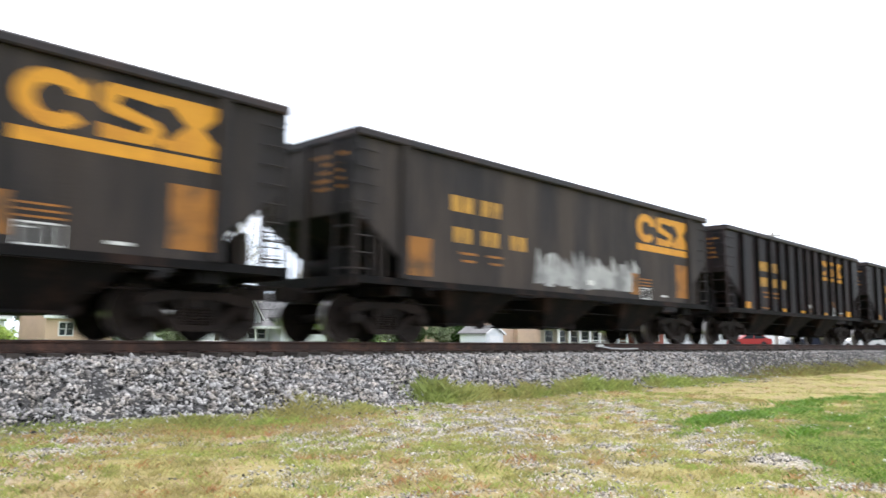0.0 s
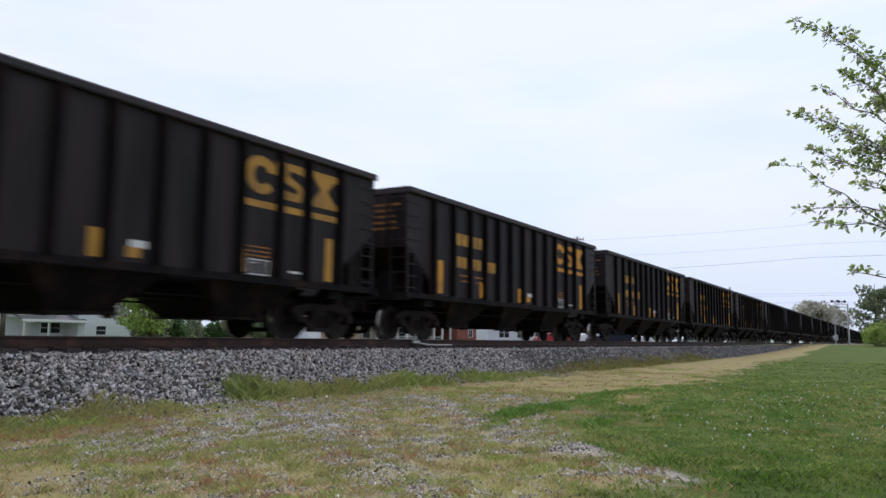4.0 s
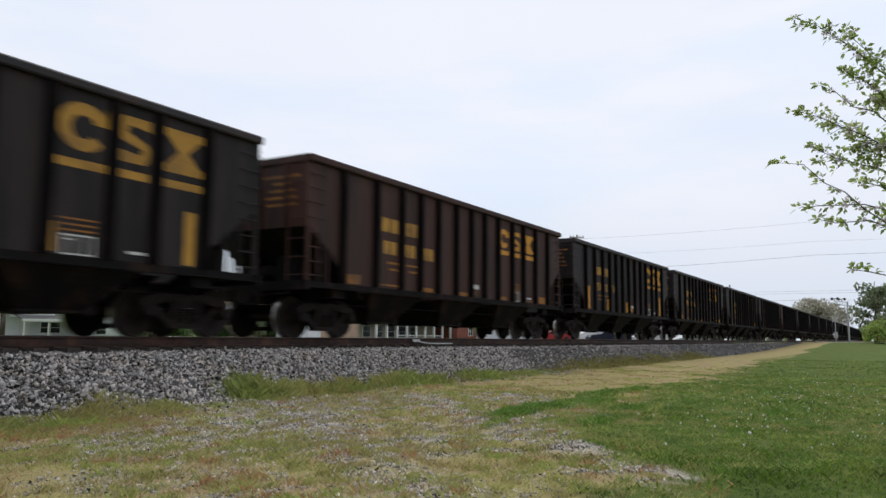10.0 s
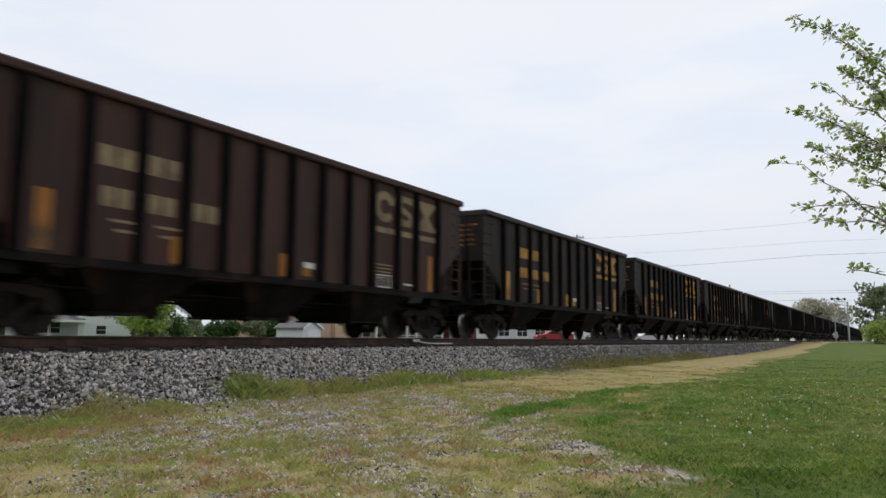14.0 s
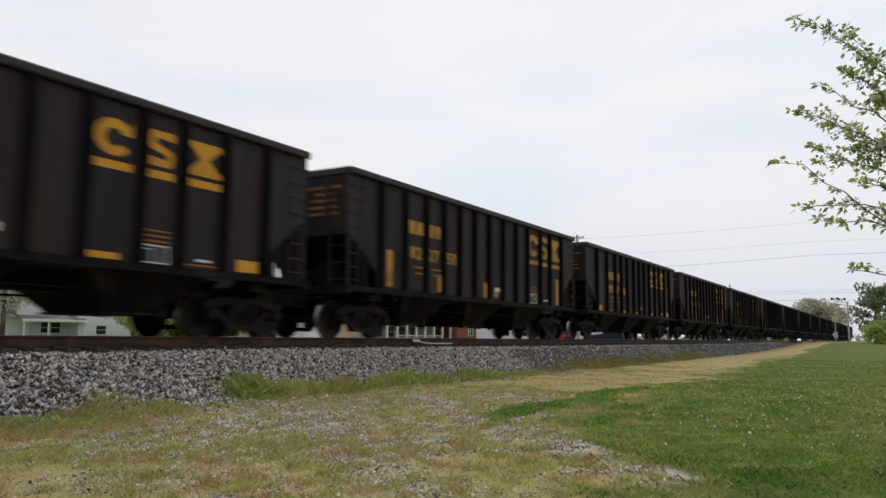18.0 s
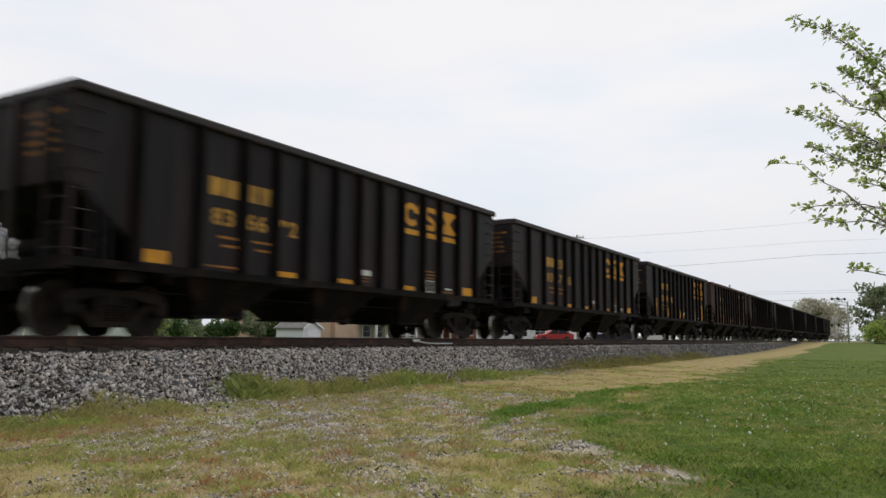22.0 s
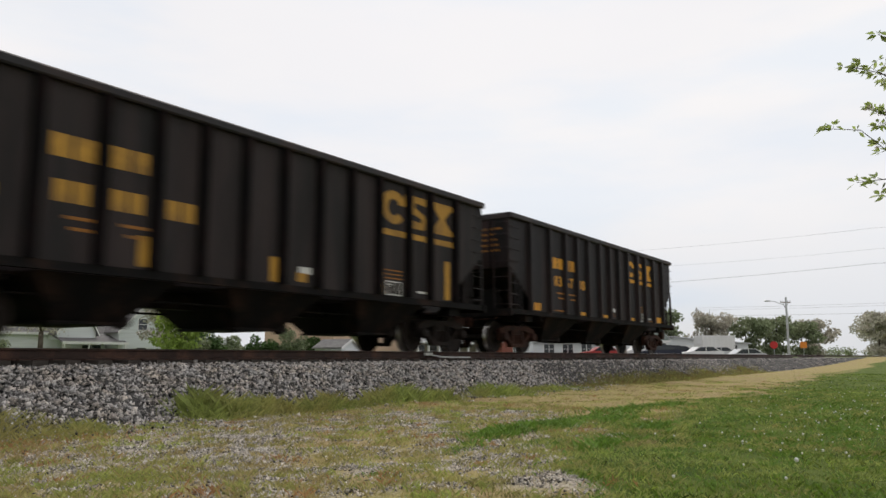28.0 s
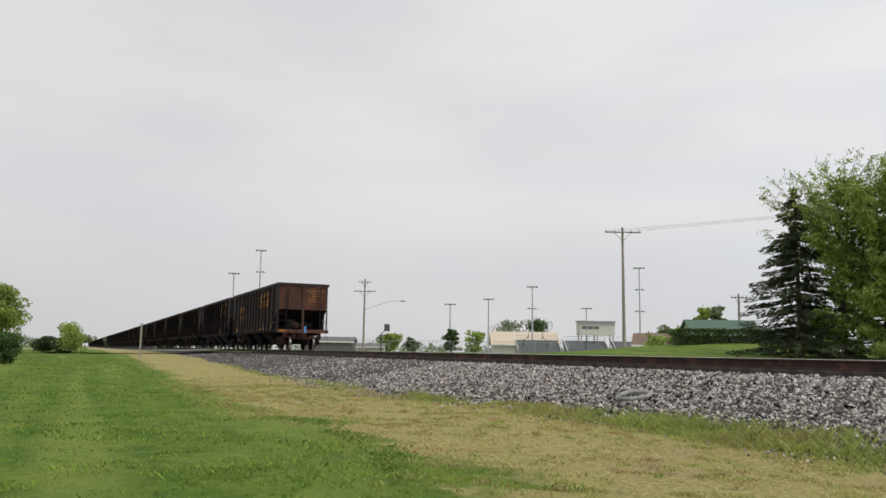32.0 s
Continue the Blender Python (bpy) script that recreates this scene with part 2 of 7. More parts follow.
    if bump:
        b = nd.new("ShaderNodeBump")
        b.inputs["Strength"].default_value, b.inputs["Distance"].default_value = bump, bump_dist
        ln.new(value, b.inputs["Height"])
        ln.new(b.outputs["Normal"], bs.inputs["Normal"])
    if translucent:
        tr, sm = nd.new("ShaderNodeBsdfTranslucent"), nd.new("ShaderNodeMixShader")
        sm.inputs["Fac"].default_value = translucent
        ln.new(col.outputs["Vector"], tr.inputs["Color"])
        ln.new(bs.outputs["BSDF"], sm.inputs[1])
        ln.new(tr.outputs["BSDF"], sm.inputs[2])
        ln.new(sm.outputs["Shader"], nd["Material Output"].inputs["Surface"])
    return m


TALL = (1.6, 1.6, 0.22)
M_BLACK = material("car_paint_black", (0.0148, 0.0122, 0.0138), 0.60, 0, 0.75, 2.2, 40, 0.14, (0.0320, 0.0178, 0.0165), 0.56, stretch=TALL, per_object=0.16, spec=0.20)
# near-black base paints in the posts' shading; the tint is their rust streaks
M_POST = material("shade_dark_rust_streaked_post", (0.0048, 0.0042, 0.0046), 0.85, 0, 0.35, 2.2, 40, 0.12, (0.022, 0.0095, 0.0088), 0.58, stretch=(1.6, 1.6, 0.8), per_object=0.2, spec=0.08)
M_DUSTY = material("car_paint_dusty", (0.029, 0.0212, 0.0210), 0.72, 0, 0.7, 2.0, 40, 0.12, (0.012, 0.0112, 0.0115), 0.50, stretch=TALL, per_object=0.18, spec=0.25)
M_DUSTBROWN = material("car_paint_brown_dust", (0.056, 0.044, 0.037), 0.8, 0, 0.45, 1.6, 40, 0.12, (0.022, 0.020, 0.021), 0.50, stretch=TALL, per_object=0.15, spec=0.25)
M_BROWN = material("car_paint_brown", (0.058, 0.0230, 0.0170), 0.75, 0, 0.55, 2.0, 40, 0.12, (0.027, 0.0135, 0.0112), 0.52, stretch=TALL, per_object=0.15)
M_MAROON = material("car_paint_dark_maroon", (0.0270, 0.0110, 0.0120), 0.68, 0, 0.55, 2.0, 40, 0.12, (0.0150, 0.0098, 0.0100), 0.50, stretch=TALL, per_object=0.12, spec=0.25)
M_RUST = material("rusted_steel", (0.140, 0.058, 0.034), 0.85, 0, 0.45, 2.0, 45, 0.2, (0.038, 0.026, 0.022), 0.50, stretch=(1.2, 1.2, 0.5))
M_TRUCK = material("greasy_rusty_casting", (0.017, 0.0105, 0.008), 0.8, 0, 0.4, 5.0, 50, 0.25, (0.009, 0.007, 0.006), 0.5, spec=0.2)
M_TAILTRUCK = material("rust_brown_casting", (0.050, 0.0195, 0.0125), 0.8, 0, 0.4, 5.0, 50, 0.25, (0.022, 0.012, 0.010), 0.52, spec=0.2)
M_ENDRUST = material("rust_washed_end_paint", (0.190, 0.066, 0.036), 0.85, 0, 0.5, 0.9, 30, 0.15, (0.046, 0.034, 0.031), 0.47, stretch=(1.0, 1.6, 0.55), spec=0.2, tint_soft=0.25)
# base lowered to near black: the shade under the cars is in the colour
M_UNDER = material("shade_darkened_underframe_steel", (0.0065, 0.006, 0.006), 0.8, 0, 0.35, 3.0, 50, 0.15, (0.034, 0.019, 0.014), 0.60, spec=0.15)
M_CHORD = material("worn_top_chord", (0.0150, 0.0132, 0.0155), 0.65, 0, 0.5, 2.5, 40, 0.12, (0.034, 0.020, 0.018), 0.55)
M_WHEEL = material("wheel_steel", (0.014, 0.010, 0.009), 0.8, 0.0, 0.4, 7.0, 60, 0.15, (0.022, 0.016, 0.013), 0.5, spec=0.2)
M_TREAD = material("polished_wheel_tread", (0.52, 0.50, 0.48), 0.28, 1.0, 0.15, 9.0, 60, 0.05)
M_YELLOW = material("yellow_orange_paint", (0.62, 0.285, 0.016), 0.65, 0, 0.22, 4.0, 50, 0.05, (0.46, 0.195, 0.014), 0.58)
M_DULL = material("weathered_yellow_paint", (0.46, 0.245, 0.035), 0.7, 0, 0.35, 4.0, 50, 0.05, (0.25, 0.135, 0.03), 0.55)
M_FADED = material("faded_orange_paint", (0.30, 0.125, 0.022), 0.75, 0, 0.35, 4.0, 50, 0.05, (0.10, 0.055, 0.025), 0.56)
M_PALE = material("faded_cream_paint", (0.25, 0.19, 0.108), 0.75, 0, 0.4, 4.0, 50, 0.05, (0.13, 0.088, 0.06), 0.56)
M_WHITE = material("white_stencil_paint", (0.62, 0.62, 0.60), 0.7, 0, 0.2, 5.0, 50, 0.05)
M_GRAFFITI = material("sprayed_grey_white_paint", (0.42, 0.42, 0.41), 0.7, 0, 0.3, 2.0, 30, 0.05, (0.18, 0.18, 0.18), 0.52)
M_BLUE = material("blue_marker_paint", (0.10, 0.30, 0.62), 0.6, 0, 0.15, 5.0, 50, 0.05)
M_RUBBER = material("black_rubber", (0.018, 0.018, 0.018), 0.7, 0, 0.2, 8.0, 60, 0.1)
M_RAILSIDE = material("rusty_rail_side", (0.038, 0.022, 0.017), 0.8, 0.1, 0.4, 4.0, 40, 0.2, (0.105, 0.050, 0.033), 0.57)
M_RAILHEAD = material("polished_rail_head", (0.50, 0.47, 0.45), 0.33, 1.0, 0.12, 3.0, 30, 0.03, stretch=(0.2, 1, 1))
M_TIE = material("creosoted_tie_timber", (0.055, 0.045, 0.038), 0.9, 0, 0.35, 3.0, 40, 0.4, (0.09, 0.08, 0.07), 0.55, stretch=(3, 0.4, 3), per_object=0.2)
M_STONE = material("crushed_ballast_stone", (0.318, 0.305, 0.294), 0.9, 0, 0.85, 9.0, 60, 0.3, (0.345, 0.305, 0.265), 0.52, island=0.55)
M_PEBBLE = material("pale_verge_pebbles", (0.40, 0.375, 0.335), 0.9, 0, 0.7, 9.0, 60, 0.3, (0.31, 0.275, 0.23), 0.50, island=0.55)
# far darker than the stones: the shade in their gaps is in this colour
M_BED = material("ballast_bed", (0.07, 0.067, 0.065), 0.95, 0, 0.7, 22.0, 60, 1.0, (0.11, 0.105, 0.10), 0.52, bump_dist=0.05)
M_BLADE = material("fresh_grass_blades", (0.122, 0.240, 0.021), 0.6, 0, 0.7, 1.5, 30, 0, (0.260, 0.340, 0.056), 0.52, island=0.26, translucent=0.4)
M_WEEDYLAWN = material("weedy_lawn_blades", (0.104, 0.180, 0.019), 0.6, 0, 0.75, 1.5, 30, 0, (0.205, 0.250, 0.050), 0.52, island=0.30, translucent=0.4)
M_BROWNWEED = material("brown_withered_weeds", (0.285, 0.225, 0.085), 0.7, 0, 0.45, 1.1, 30, 0, (0.24, 0.235, 0.085), 0.54, island=0.25, translucent=0.3)
M_DRYBLADE = material("dry_tan_grass_blades", (0.41, 0.325, 0.165), 0.75, 0, 0.5, 1.0, 30, 0, (0.37, 0.325, 0.13), 0.52, island=0.25, translucent=0.35)
M_WEED = material("yellow_green_weeds", (0.335, 0.375, 0.100), 0.65, 0, 0.5, 1.3, 30, 0, (0.40, 0.335, 0.145), 0.55, island=0.25, translucent=0.3)
M_BROAD = material("dark_broadleaf_weeds", (0.145, 0.250, 0.038), 0.55, 0, 0.4, 2.0, 30, 0, island=0.25, translucent=0.25)
M_TRACKWEED = material("soft_green_weeds", (0.300, 0.365, 0.095), 0.65, 0, 0.45, 1.1, 30, 0, (0.38, 0.345, 0.125), 0.54, island=0.25, translucent=0.35)
M_RUSTWEED = material("rusty_red_weeds", (0.40, 0.215, 0.095), 0.7, 0, 0.4, 2.0, 30, 0, (0.42, 0.30, 0.13), 0.54, island=0.25, translucent=0.25)
M_FLUFF = material("white_seed_heads", (0.72, 0.72, 0.68), 0.9, 0, 0.15, 20, 80, 0.1)
M_LEAF_APPLE = material("apple_leaves", (0.275, 0.355, 0.090), 0.5, 0, 0.5, 2.5, 20, 0, (0.45, 0.50, 0.21), 0.55, island=0.42, translucent=0.5)
M_BLOSSOM = material("pale_blossom", (0.74, 0.66, 0.68), 0.7, 0, 0.15, 5, 40, 0, island=0.1, translucent=0.3)
M_BARK = material("grey_brown_bark", (0.085, 0.065, 0.052), 0.9, 0, 0.4, 8.0, 60, 0.5, (0.14, 0.12, 0.10), 0.56, stretch=(1, 1, 0.3))
M_MAPLE = material("spring_maple_leaves", (0.310, 0.410, 0.095), 0.6, 0, 0.5, 0.5, 8, 0, (0.395, 0.465, 0.135), 0.55, island=0.30, translucent=0.45)
M_SPRUCE = material("dark_spruce_needles", (0.050, 0.068, 0.028), 0.7, 0, 0.5, 0.6, 8, 0, (0.080, 0.090, 0.040), 0.6, island=0.3, translucent=0.12)
# greyed and lightened leaf colours: distance haze is painted into these two
M_FARLEAF = material("haze_paled_distant_leaves", (0.205, 0.250, 0.135), 0.7, 0, 0.5, 0.4, 8, 0, (0.26, 0.27, 0.17), 0.55, island=0.3, translucent=0.25)
M_PALELEAF = material("haze_paled_budding_leaves", (0.46, 0.43, 0.36), 0.8, 0, 0.4, 0.4, 8, 0, (0.36, 0.35, 0.27), 0.52, island=0.3, translucent=0.3)
M_HEDGE = material("clipped_hedge_leaves", (0.055, 0.105, 0.026), 0.7, 0, 0.5, 0.9, 12, 0, (0.085, 0.14, 0.035), 0.57, island=0.3, translucent=0.2)
M_SIDING = material("white_lap_siding", (0.70, 0.73, 0.74), 0.7, 0, 0.08, 1.2, 30, 0.1, (0.62, 0.64, 0.64), 0.6, stretch=(0.3, 0.3, 6))
M_BEIGE = material("beige_lap_siding", (0.50, 0.44, 0.35), 0.75, 0, 0.08, 1.2, 30, 0.1, stretch=(0.3, 0.3, 6))
M_GREYMETAL = material("grey_metal_roof", (0.27, 0.28, 0.30), 0.6, 0.2, 0.12, 1.5, 30, 0.1, (0.33, 0.33, 0.34), 0.55)
M_TAN = material("tan_stucco", (0.56, 0.40, 0.29), 0.85, 0, 0.1, 1.0, 30, 0.1, (0.5, 0.36, 0.27), 0.55)
M_BRICK = material("red_brick_wall", (0.26, 0.085, 0.055), 0.85, 0, 0.2, 3.0, 30, 0.2, (0.2, 0.07, 0.05), 0.55)
M_SHINGLE = material("grey_shingle_roof", (0.14, 0.135, 0.135), 0.9, 0, 0.25, 3.0, 25, 0.3, (0.18, 0.175, 0.17), 0.55)
M_GREENROOF = material("green_metal_roof", (0.075, 0.135, 0.095), 0.6, 0, 0.15, 2.0, 20, 0.1)
M_DARKROOF = material("dark_green_grey_roof", (0.075, 0.095, 0.085), 0.8, 0, 0.2, 2.0, 20, 0.2)
M_REDROOF = material("red_brown_shingle_roof", (0.155, 0.055, 0.042), 0.85, 0, 0.2, 3.0, 25, 0.3)
M_BROWNROOF = material("brown_shingle_roof", (0.19, 0.135, 0.10), 0.9, 0, 0.2, 3.0, 25, 0.3, (0.23, 0.17, 0.13), 0.55)
M_TANROOF = material("tan_shingle_roof", (0.60, 0.52, 0.40), 0.85, 0, 0.12, 3.0, 25, 0.2)
M_TRIM = material("white_trim_paint", (0.78, 0.78, 0.77), 0.6, 0, 0.06, 2.0, 30, 0.05)
M_GLASS = material("dark_window_glass", (0.030, 0.036, 0.042), 0.08, 0, 0.1, 2.0, 20, 0, spec=0.6)
# weathered timber, lightened further to put distance haze into its colour
M_POLE = material("weathered_haze_paled_pole_timber", (0.30, 0.265, 0.23), 0.9, 0, 0.25, 3.0, 40, 0.4, (0.38, 0.34, 0.30), 0.55, stretch=(2, 2, 0.2))
M_STEEL = material("galvanised_steel", (0.46, 0.47, 0.48), 0.45, 0.6, 0.12, 3.0, 40, 0.05)
M_DARKSTEEL = material("dark_painted_steel", (0.09, 0.09, 0.095), 0.6, 0.3, 0.2, 3.0, 40, 0.05)
M_WIRE = material("dark_cable", (0.34, 0.34, 0.36), 0.6, 0, 0.1, 3.0, 40, 0)
M_ROAD = material("worn_asphalt", (0.16, 0.155, 0.15), 0.9, 0, 0.2, 1.2, 40, 0.2, (0.21, 0.205, 0.2), 0.55)
M_PALEROAD = material("pale_worn_asphalt", (0.36, 0.345, 0.33), 0.9, 0, 0.2, 1.2, 40, 0.2, (0.28, 0.27, 0.26), 0.55)
M_SILVER = material("silver_car_paint", (0.55, 0.56, 0.57), 0.3, 0.4, 0.06, 3.0, 30, 0)
M_NAVY = material("dark_blue_car_paint", (0.022, 0.026, 0.045), 0.3, 0.2, 0.1, 3.0, 30, 0)
M_CARWHITE = material("white_car_paint", (0.74, 0.74, 0.73), 0.35, 0, 0.05, 3.0, 30, 0)
M_CARRED = material("red_car_paint", (0.36, 0.035, 0.03), 0.35, 0, 0.08, 3.0, 30, 0)
M_SIGNRED = material("red_sign_face", (0.50, 0.03, 0.03), 0.5, 0, 0.06, 3.0, 30, 0)
M_SIGNORANGE = material("orange_sign_face", (0.72, 0.24, 0.03), 0.5, 0, 0.06, 3.0, 30, 0)
M_ALU = material("bleacher_aluminium", (0.25, 0.27, 0.29), 0.45, 0.3, 0.15, 3.0, 30, 0.03)
M_BOOTH = material("cream_booth_siding", (0.62, 0.61, 0.55), 0.7, 0, 0.08, 2.0, 30, 0.05)

# ================= ground =================
TRACK_Y = 12.464          # middle of the track; rail tops lie at z = 0
RAIL_TIMES = 16.18        # length of one car over its couplers


def smooth(a, b, x):
    t = np.clip((np.asarray(x, float) - a) / (b - a), 0, 1)
    return t * t * (3 - 2 * t)


def toe(x):
    """Where the ballast slope meets the ground on the near side."""
    return np.interp(x, [-110, -60, -28, -22, -19, -15, -8, -4, 3, 5.3, 6.3, 7.4, 8.6, 10], [9.2, 6.9, 6.6, 7.0, 7.4, 7.8, 8.0, 8.5, 9.5, 9.7, 9.3, 8.85, 9.05, 9.5]) + 0.10 * np.sin(np.asarray(x) * 1.7) + 0.06 * np.sin(np.asarray(x) * 4.3 + 1)


def lawn_edge(x):
    """The lawn is green on the near side of this line, the verge beyond is dry and stony."""
    return np.interp(x, [-400, -100, -42, -31, -17, -13.5, -12, -9.8, -6.7, -3, 1, 5, 5.9, 6.9, 8.1, 9.5, 11, 14, 21, 41, 120, 400], [3.4, 3.4, 3.2, 3.2, 2.95, 3.2, 3.6, 3.4, 3.2, 2.3, 1.3, 1.75, 1.9, 2.3, 2.95, 3.5, 3.85, 4.15, 4.4, 5.7, 8, 8])


def rough_noise(x, y, f, seed):
    return np.sin(f * x + seed) * np.sin(f * 1.13 * y + 2 * seed) + 0.6 * np.sin(2.3 * f * x - 1.7 * f * y + 3 * seed) + 0.4 * np.sin(4.1 * f * y + 3.1 * f * x + seed)


def ground_z(x, y):
    x, y = np.asarray(x, float), np.asarray(y, float)
    near = -1.0 + 0.50 * smooth(-18, -62, x) + 0.8 * smooth(50, 130, x)
    far = -0.9 + (0.75 - 0.45 * smooth(3, 9, x) + 0.20 * smooth(58, 68, x)) * smooth(15.5, 27, y)
    z = np.where(y < 12.4, near, np.maximum(far, np.where(y < 16, near - 0.05, -9)))
    z = z + 1.15 * np.exp(-(((x + 44) / 11.0) ** 2 + ((y - 42) / 9.0) ** 2))
    bump = 0.018 * rough_noise(x, y, 1.9, 1.0) + 0.03 * rough_noise(x, y, 0.5, 2.0)
    return z + bump * smooth(300, 40, np.hypot(x, y)) * np.where((y > 9.0) & (y < 16), 0.3, 1)


def gravel_at(x, y):
    """How stony the verge is, 0 to 1."""
    x, y = np.asarray(x, float), np.asarray(y, float)
    where = np.interp(x, [-8, -4, 1, 5, 10, 13, 17], [0, 0.18, 0.36, 0.60, 0.76, 0.45, 0.08])
    n = 0.30 * rough_noise(0.9 * x, y, 1.1, 5.0) + 0.20 * rough_noise(x, 0.8 * y, 4.3, 2.0) + 0.20 * rough_noise(x, y, 9.7, 6.0)
    spill = np.exp(-(((x - 7.6) / 2.2) ** 2 + ((y - 6.9) / 1.0) ** 2)) + 0.8 * np.exp(-(((x - 6.6) / 1.5) ** 2 + ((y - 3.9) / 0.9) ** 2))
    where = where * 0.86 + 0.45 * spill
    return np.clip((where + n * np.clip(where * 2, 0, 1) - 0.18) * 1.15, 0, 1)


def lawn_at(x, y):
    return smooth(0.9, -0.9, y - lawn_edge(x) + 0.38 * rough_noise(x, y, 1.0, 3.0) + 0.26 * rough_noise(x, y, 3.1, 1.0) + 0.14 * rough_noise(x, y, 7.3, 4.0))


def make_ground():
    xs = np.concatenate([-np.geomspace(2600, 34, 34), np.arange(-33, 40, 0.3), np.geomspace(41, 2600, 34)])
    ys = np.concatenate([-np.geomspace(1500, 5, 20), np.arange(-4.6, 10.2, 0.25), [10.8, 11.6, 12.41, 13.5, 15, 15.9, 16.5], np.arange(17.5, 60, 1.5), np.geomspace(62, 2600, 26)])
    gx, gy = np.meshgrid(xs, ys)
    vs = np.stack([gx, gy, ground_z(gx, gy)], -1).reshape(-1, 3)
    nx, ny = len(xs), len(ys)
    i = (np.arange(ny - 1)[:, None] * nx + np.arange(nx - 1)[None]).ravel()
    m = bpy.data.materials.new("lawn_verge_and_gravel")
    me = cloud_mesh("ground", vs, np.stack([i, i + 1, i + nx + 1, i + nx], 1), m)
    me.polygons.foreach_set("use_smooth", [True] * len(me.polygons))
    far_lawn = np.where(gy > 16, 1.0, 0)
    mossy = np.where(gy < 12, smooth(1.0, -5.0, gx), 1.0)
    for key, val in (("mossy", mossy), ("lawn", np.maximum(lawn_at(gx, gy), far_lawn)), ("gravel", gravel_at(gx, gy))):
        me.attributes.new(key, "FLOAT", "POINT").data.foreach_set("value", np.asarray(val, np.float32).ravel())
    m.use_nodes = True
    nd, ln = m.node_tree.nodes, m.node_tree.links
    bs = nd["Principled BSDF"]
    bs.inputs["Roughness"].default_value, bs.inputs["Specular IOR Level"].default_value = 0.95, 0.15
    tc = nd.new("ShaderNodeTexCoord")

    def tex(scale, detail=6, rough=0.6):
        n = nd.new("ShaderNodeTexNoise")
        n.inputs["Scale"].default_value, n.inputs["Detail"].default_value, n.inputs["Roughness"].default_value = scale, detail, rough
        ln.new(tc.outputs["Object"], n.inputs["Vector"])
        return n.outputs["Fac"]

    def ramp(fac, a, b, lo=0.35, hi=0.65):
        r = nd.new("ShaderNodeValToRGB")
        r.color_ramp.elements[0].position, r.color_ramp.elements[1].position = lo, hi
        r.color_ramp.elements[0].color, r.color_ramp.elements[1].color = (*a, 1), (*b, 1)
        ln.new(fac, r.inputs["Fac"])
        return r.outputs["Color"]

    def mix(fac, a, b):
        x = nd.new("ShaderNodeMix")
        x.data_type = "RGBA"
        ln.new(fac, x.inputs["Factor"])
        ln.new(a, x.inputs["A"])
        ln.new(b, x.inputs["B"])
        return x.outputs["Result"]

    def attr(key):
        a = nd.new("ShaderNodeAttribute")
        a.attribute_name = key
        return a.outputs["Fac"]

    green = mix(ramp(tex(1.1, 8, 0.65), (0, 0, 0), (1, 1, 1), 0.38, 0.62), ramp(tex(6), (0.036, 0.088, 0.010), (0.088, 0.160, 0.020)), ramp(tex(8), (0.088, 0.158, 0.018), (0.175, 0.232, 0.044)))
    dry = mix(ramp(tex(1.1), (0, 0, 0), (1, 1, 1), 0.42, 0.6), ramp(tex(20), (0.240, 0.178, 0.092), (0.420, 0.325, 0.172)), ramp(tex(24), (0.235, 0.212, 0.070), (0.395, 0.335, 0.128)))
    yellow = ramp(tex(17), (0.225, 0.205, 0.072), (0.420, 0.370, 0.155), 0.38, 0.62)
    dry = mix(attr("mossy"), dry, mix(ramp(tex(0.8), (0, 0, 0), (1, 1, 1), 0.50, 0.70), yellow, dry))
    cell = nd.new("ShaderNodeTexVoronoi")
    cell.inputs["Scale"].default_value = 42
    ln.new(tc.outputs["Object"], cell.inputs["Vector"])
    grey = nd.new("ShaderNodeSeparateColor")
    ln.new(cell.outputs["Color"], grey.inputs[0])
    stones = mix(ramp(cell.outputs["Distance"], (0, 0, 0), (0.85, 0.85, 0.85), 0.45, 0.85), ramp(grey.outputs[0], (0.27, 0.24, 0.205), (0.62, 0.56, 0.49), 0.1, 0.9), ramp(tex(20), (0.13, 0.11, 0.085), (0.20, 0.17, 0.13)))
    weedy = mix(ramp(tex(1.6, 8, 0.65), (0, 0, 0), (1, 1, 1), 0.38, 0.62), ramp(tex(7), (0.034, 0.068, 0.009), (0.084, 0.126, 0.018)), ramp(tex(9), (0.080, 0.116, 0.016), (0.160, 0.186, 0.042)))
    mow = nd.new("ShaderNodeMapping")
    mow.inputs["Scale"].default_value = (0.035, 1.15, 1.0)
    ln.new(tc.outputs["Object"], mow.inputs["Vector"])
    strip = nd.new("ShaderNodeTexNoise")
    strip.inputs["Scale"].default_value, strip.inputs["Detail"].default_value = 1.0, 3
    ln.new(mow.outputs["Vector"], strip.inputs["Vector"])
    green = mix(ramp(strip.outputs["Fac"], (0, 0, 0), (0.55, 0.55, 0.55), 0.47, 0.64), green, ramp(tex(11), (0.150, 0.225, 0.036), (0.245, 0.295, 0.075)))
    green = mix(attr("mossy"), weedy, green)
    tatter = nd.new("ShaderNodeMath")
    tatter.operation = "MULTIPLY_ADD"
    tatter.inputs[1].default_value, tatter.inputs[2].default_value = 1.2, -0.6
    ln.new(tex(5.0, 8, 0.7), tatter.inputs[0])
    sum_ = nd.new("ShaderNodeMath")
    ln.new(tatter.outputs[0], sum_.inputs[0])
    ln.new(attr("lawn"), sum_.inputs[1])
    lawn = ramp(sum_.outputs[0], (0, 0, 0), (1, 1, 1), 0.32, 0.68)
    broken = nd.new("ShaderNodeMath")
    broken.operation = "MULTIPLY_ADD"
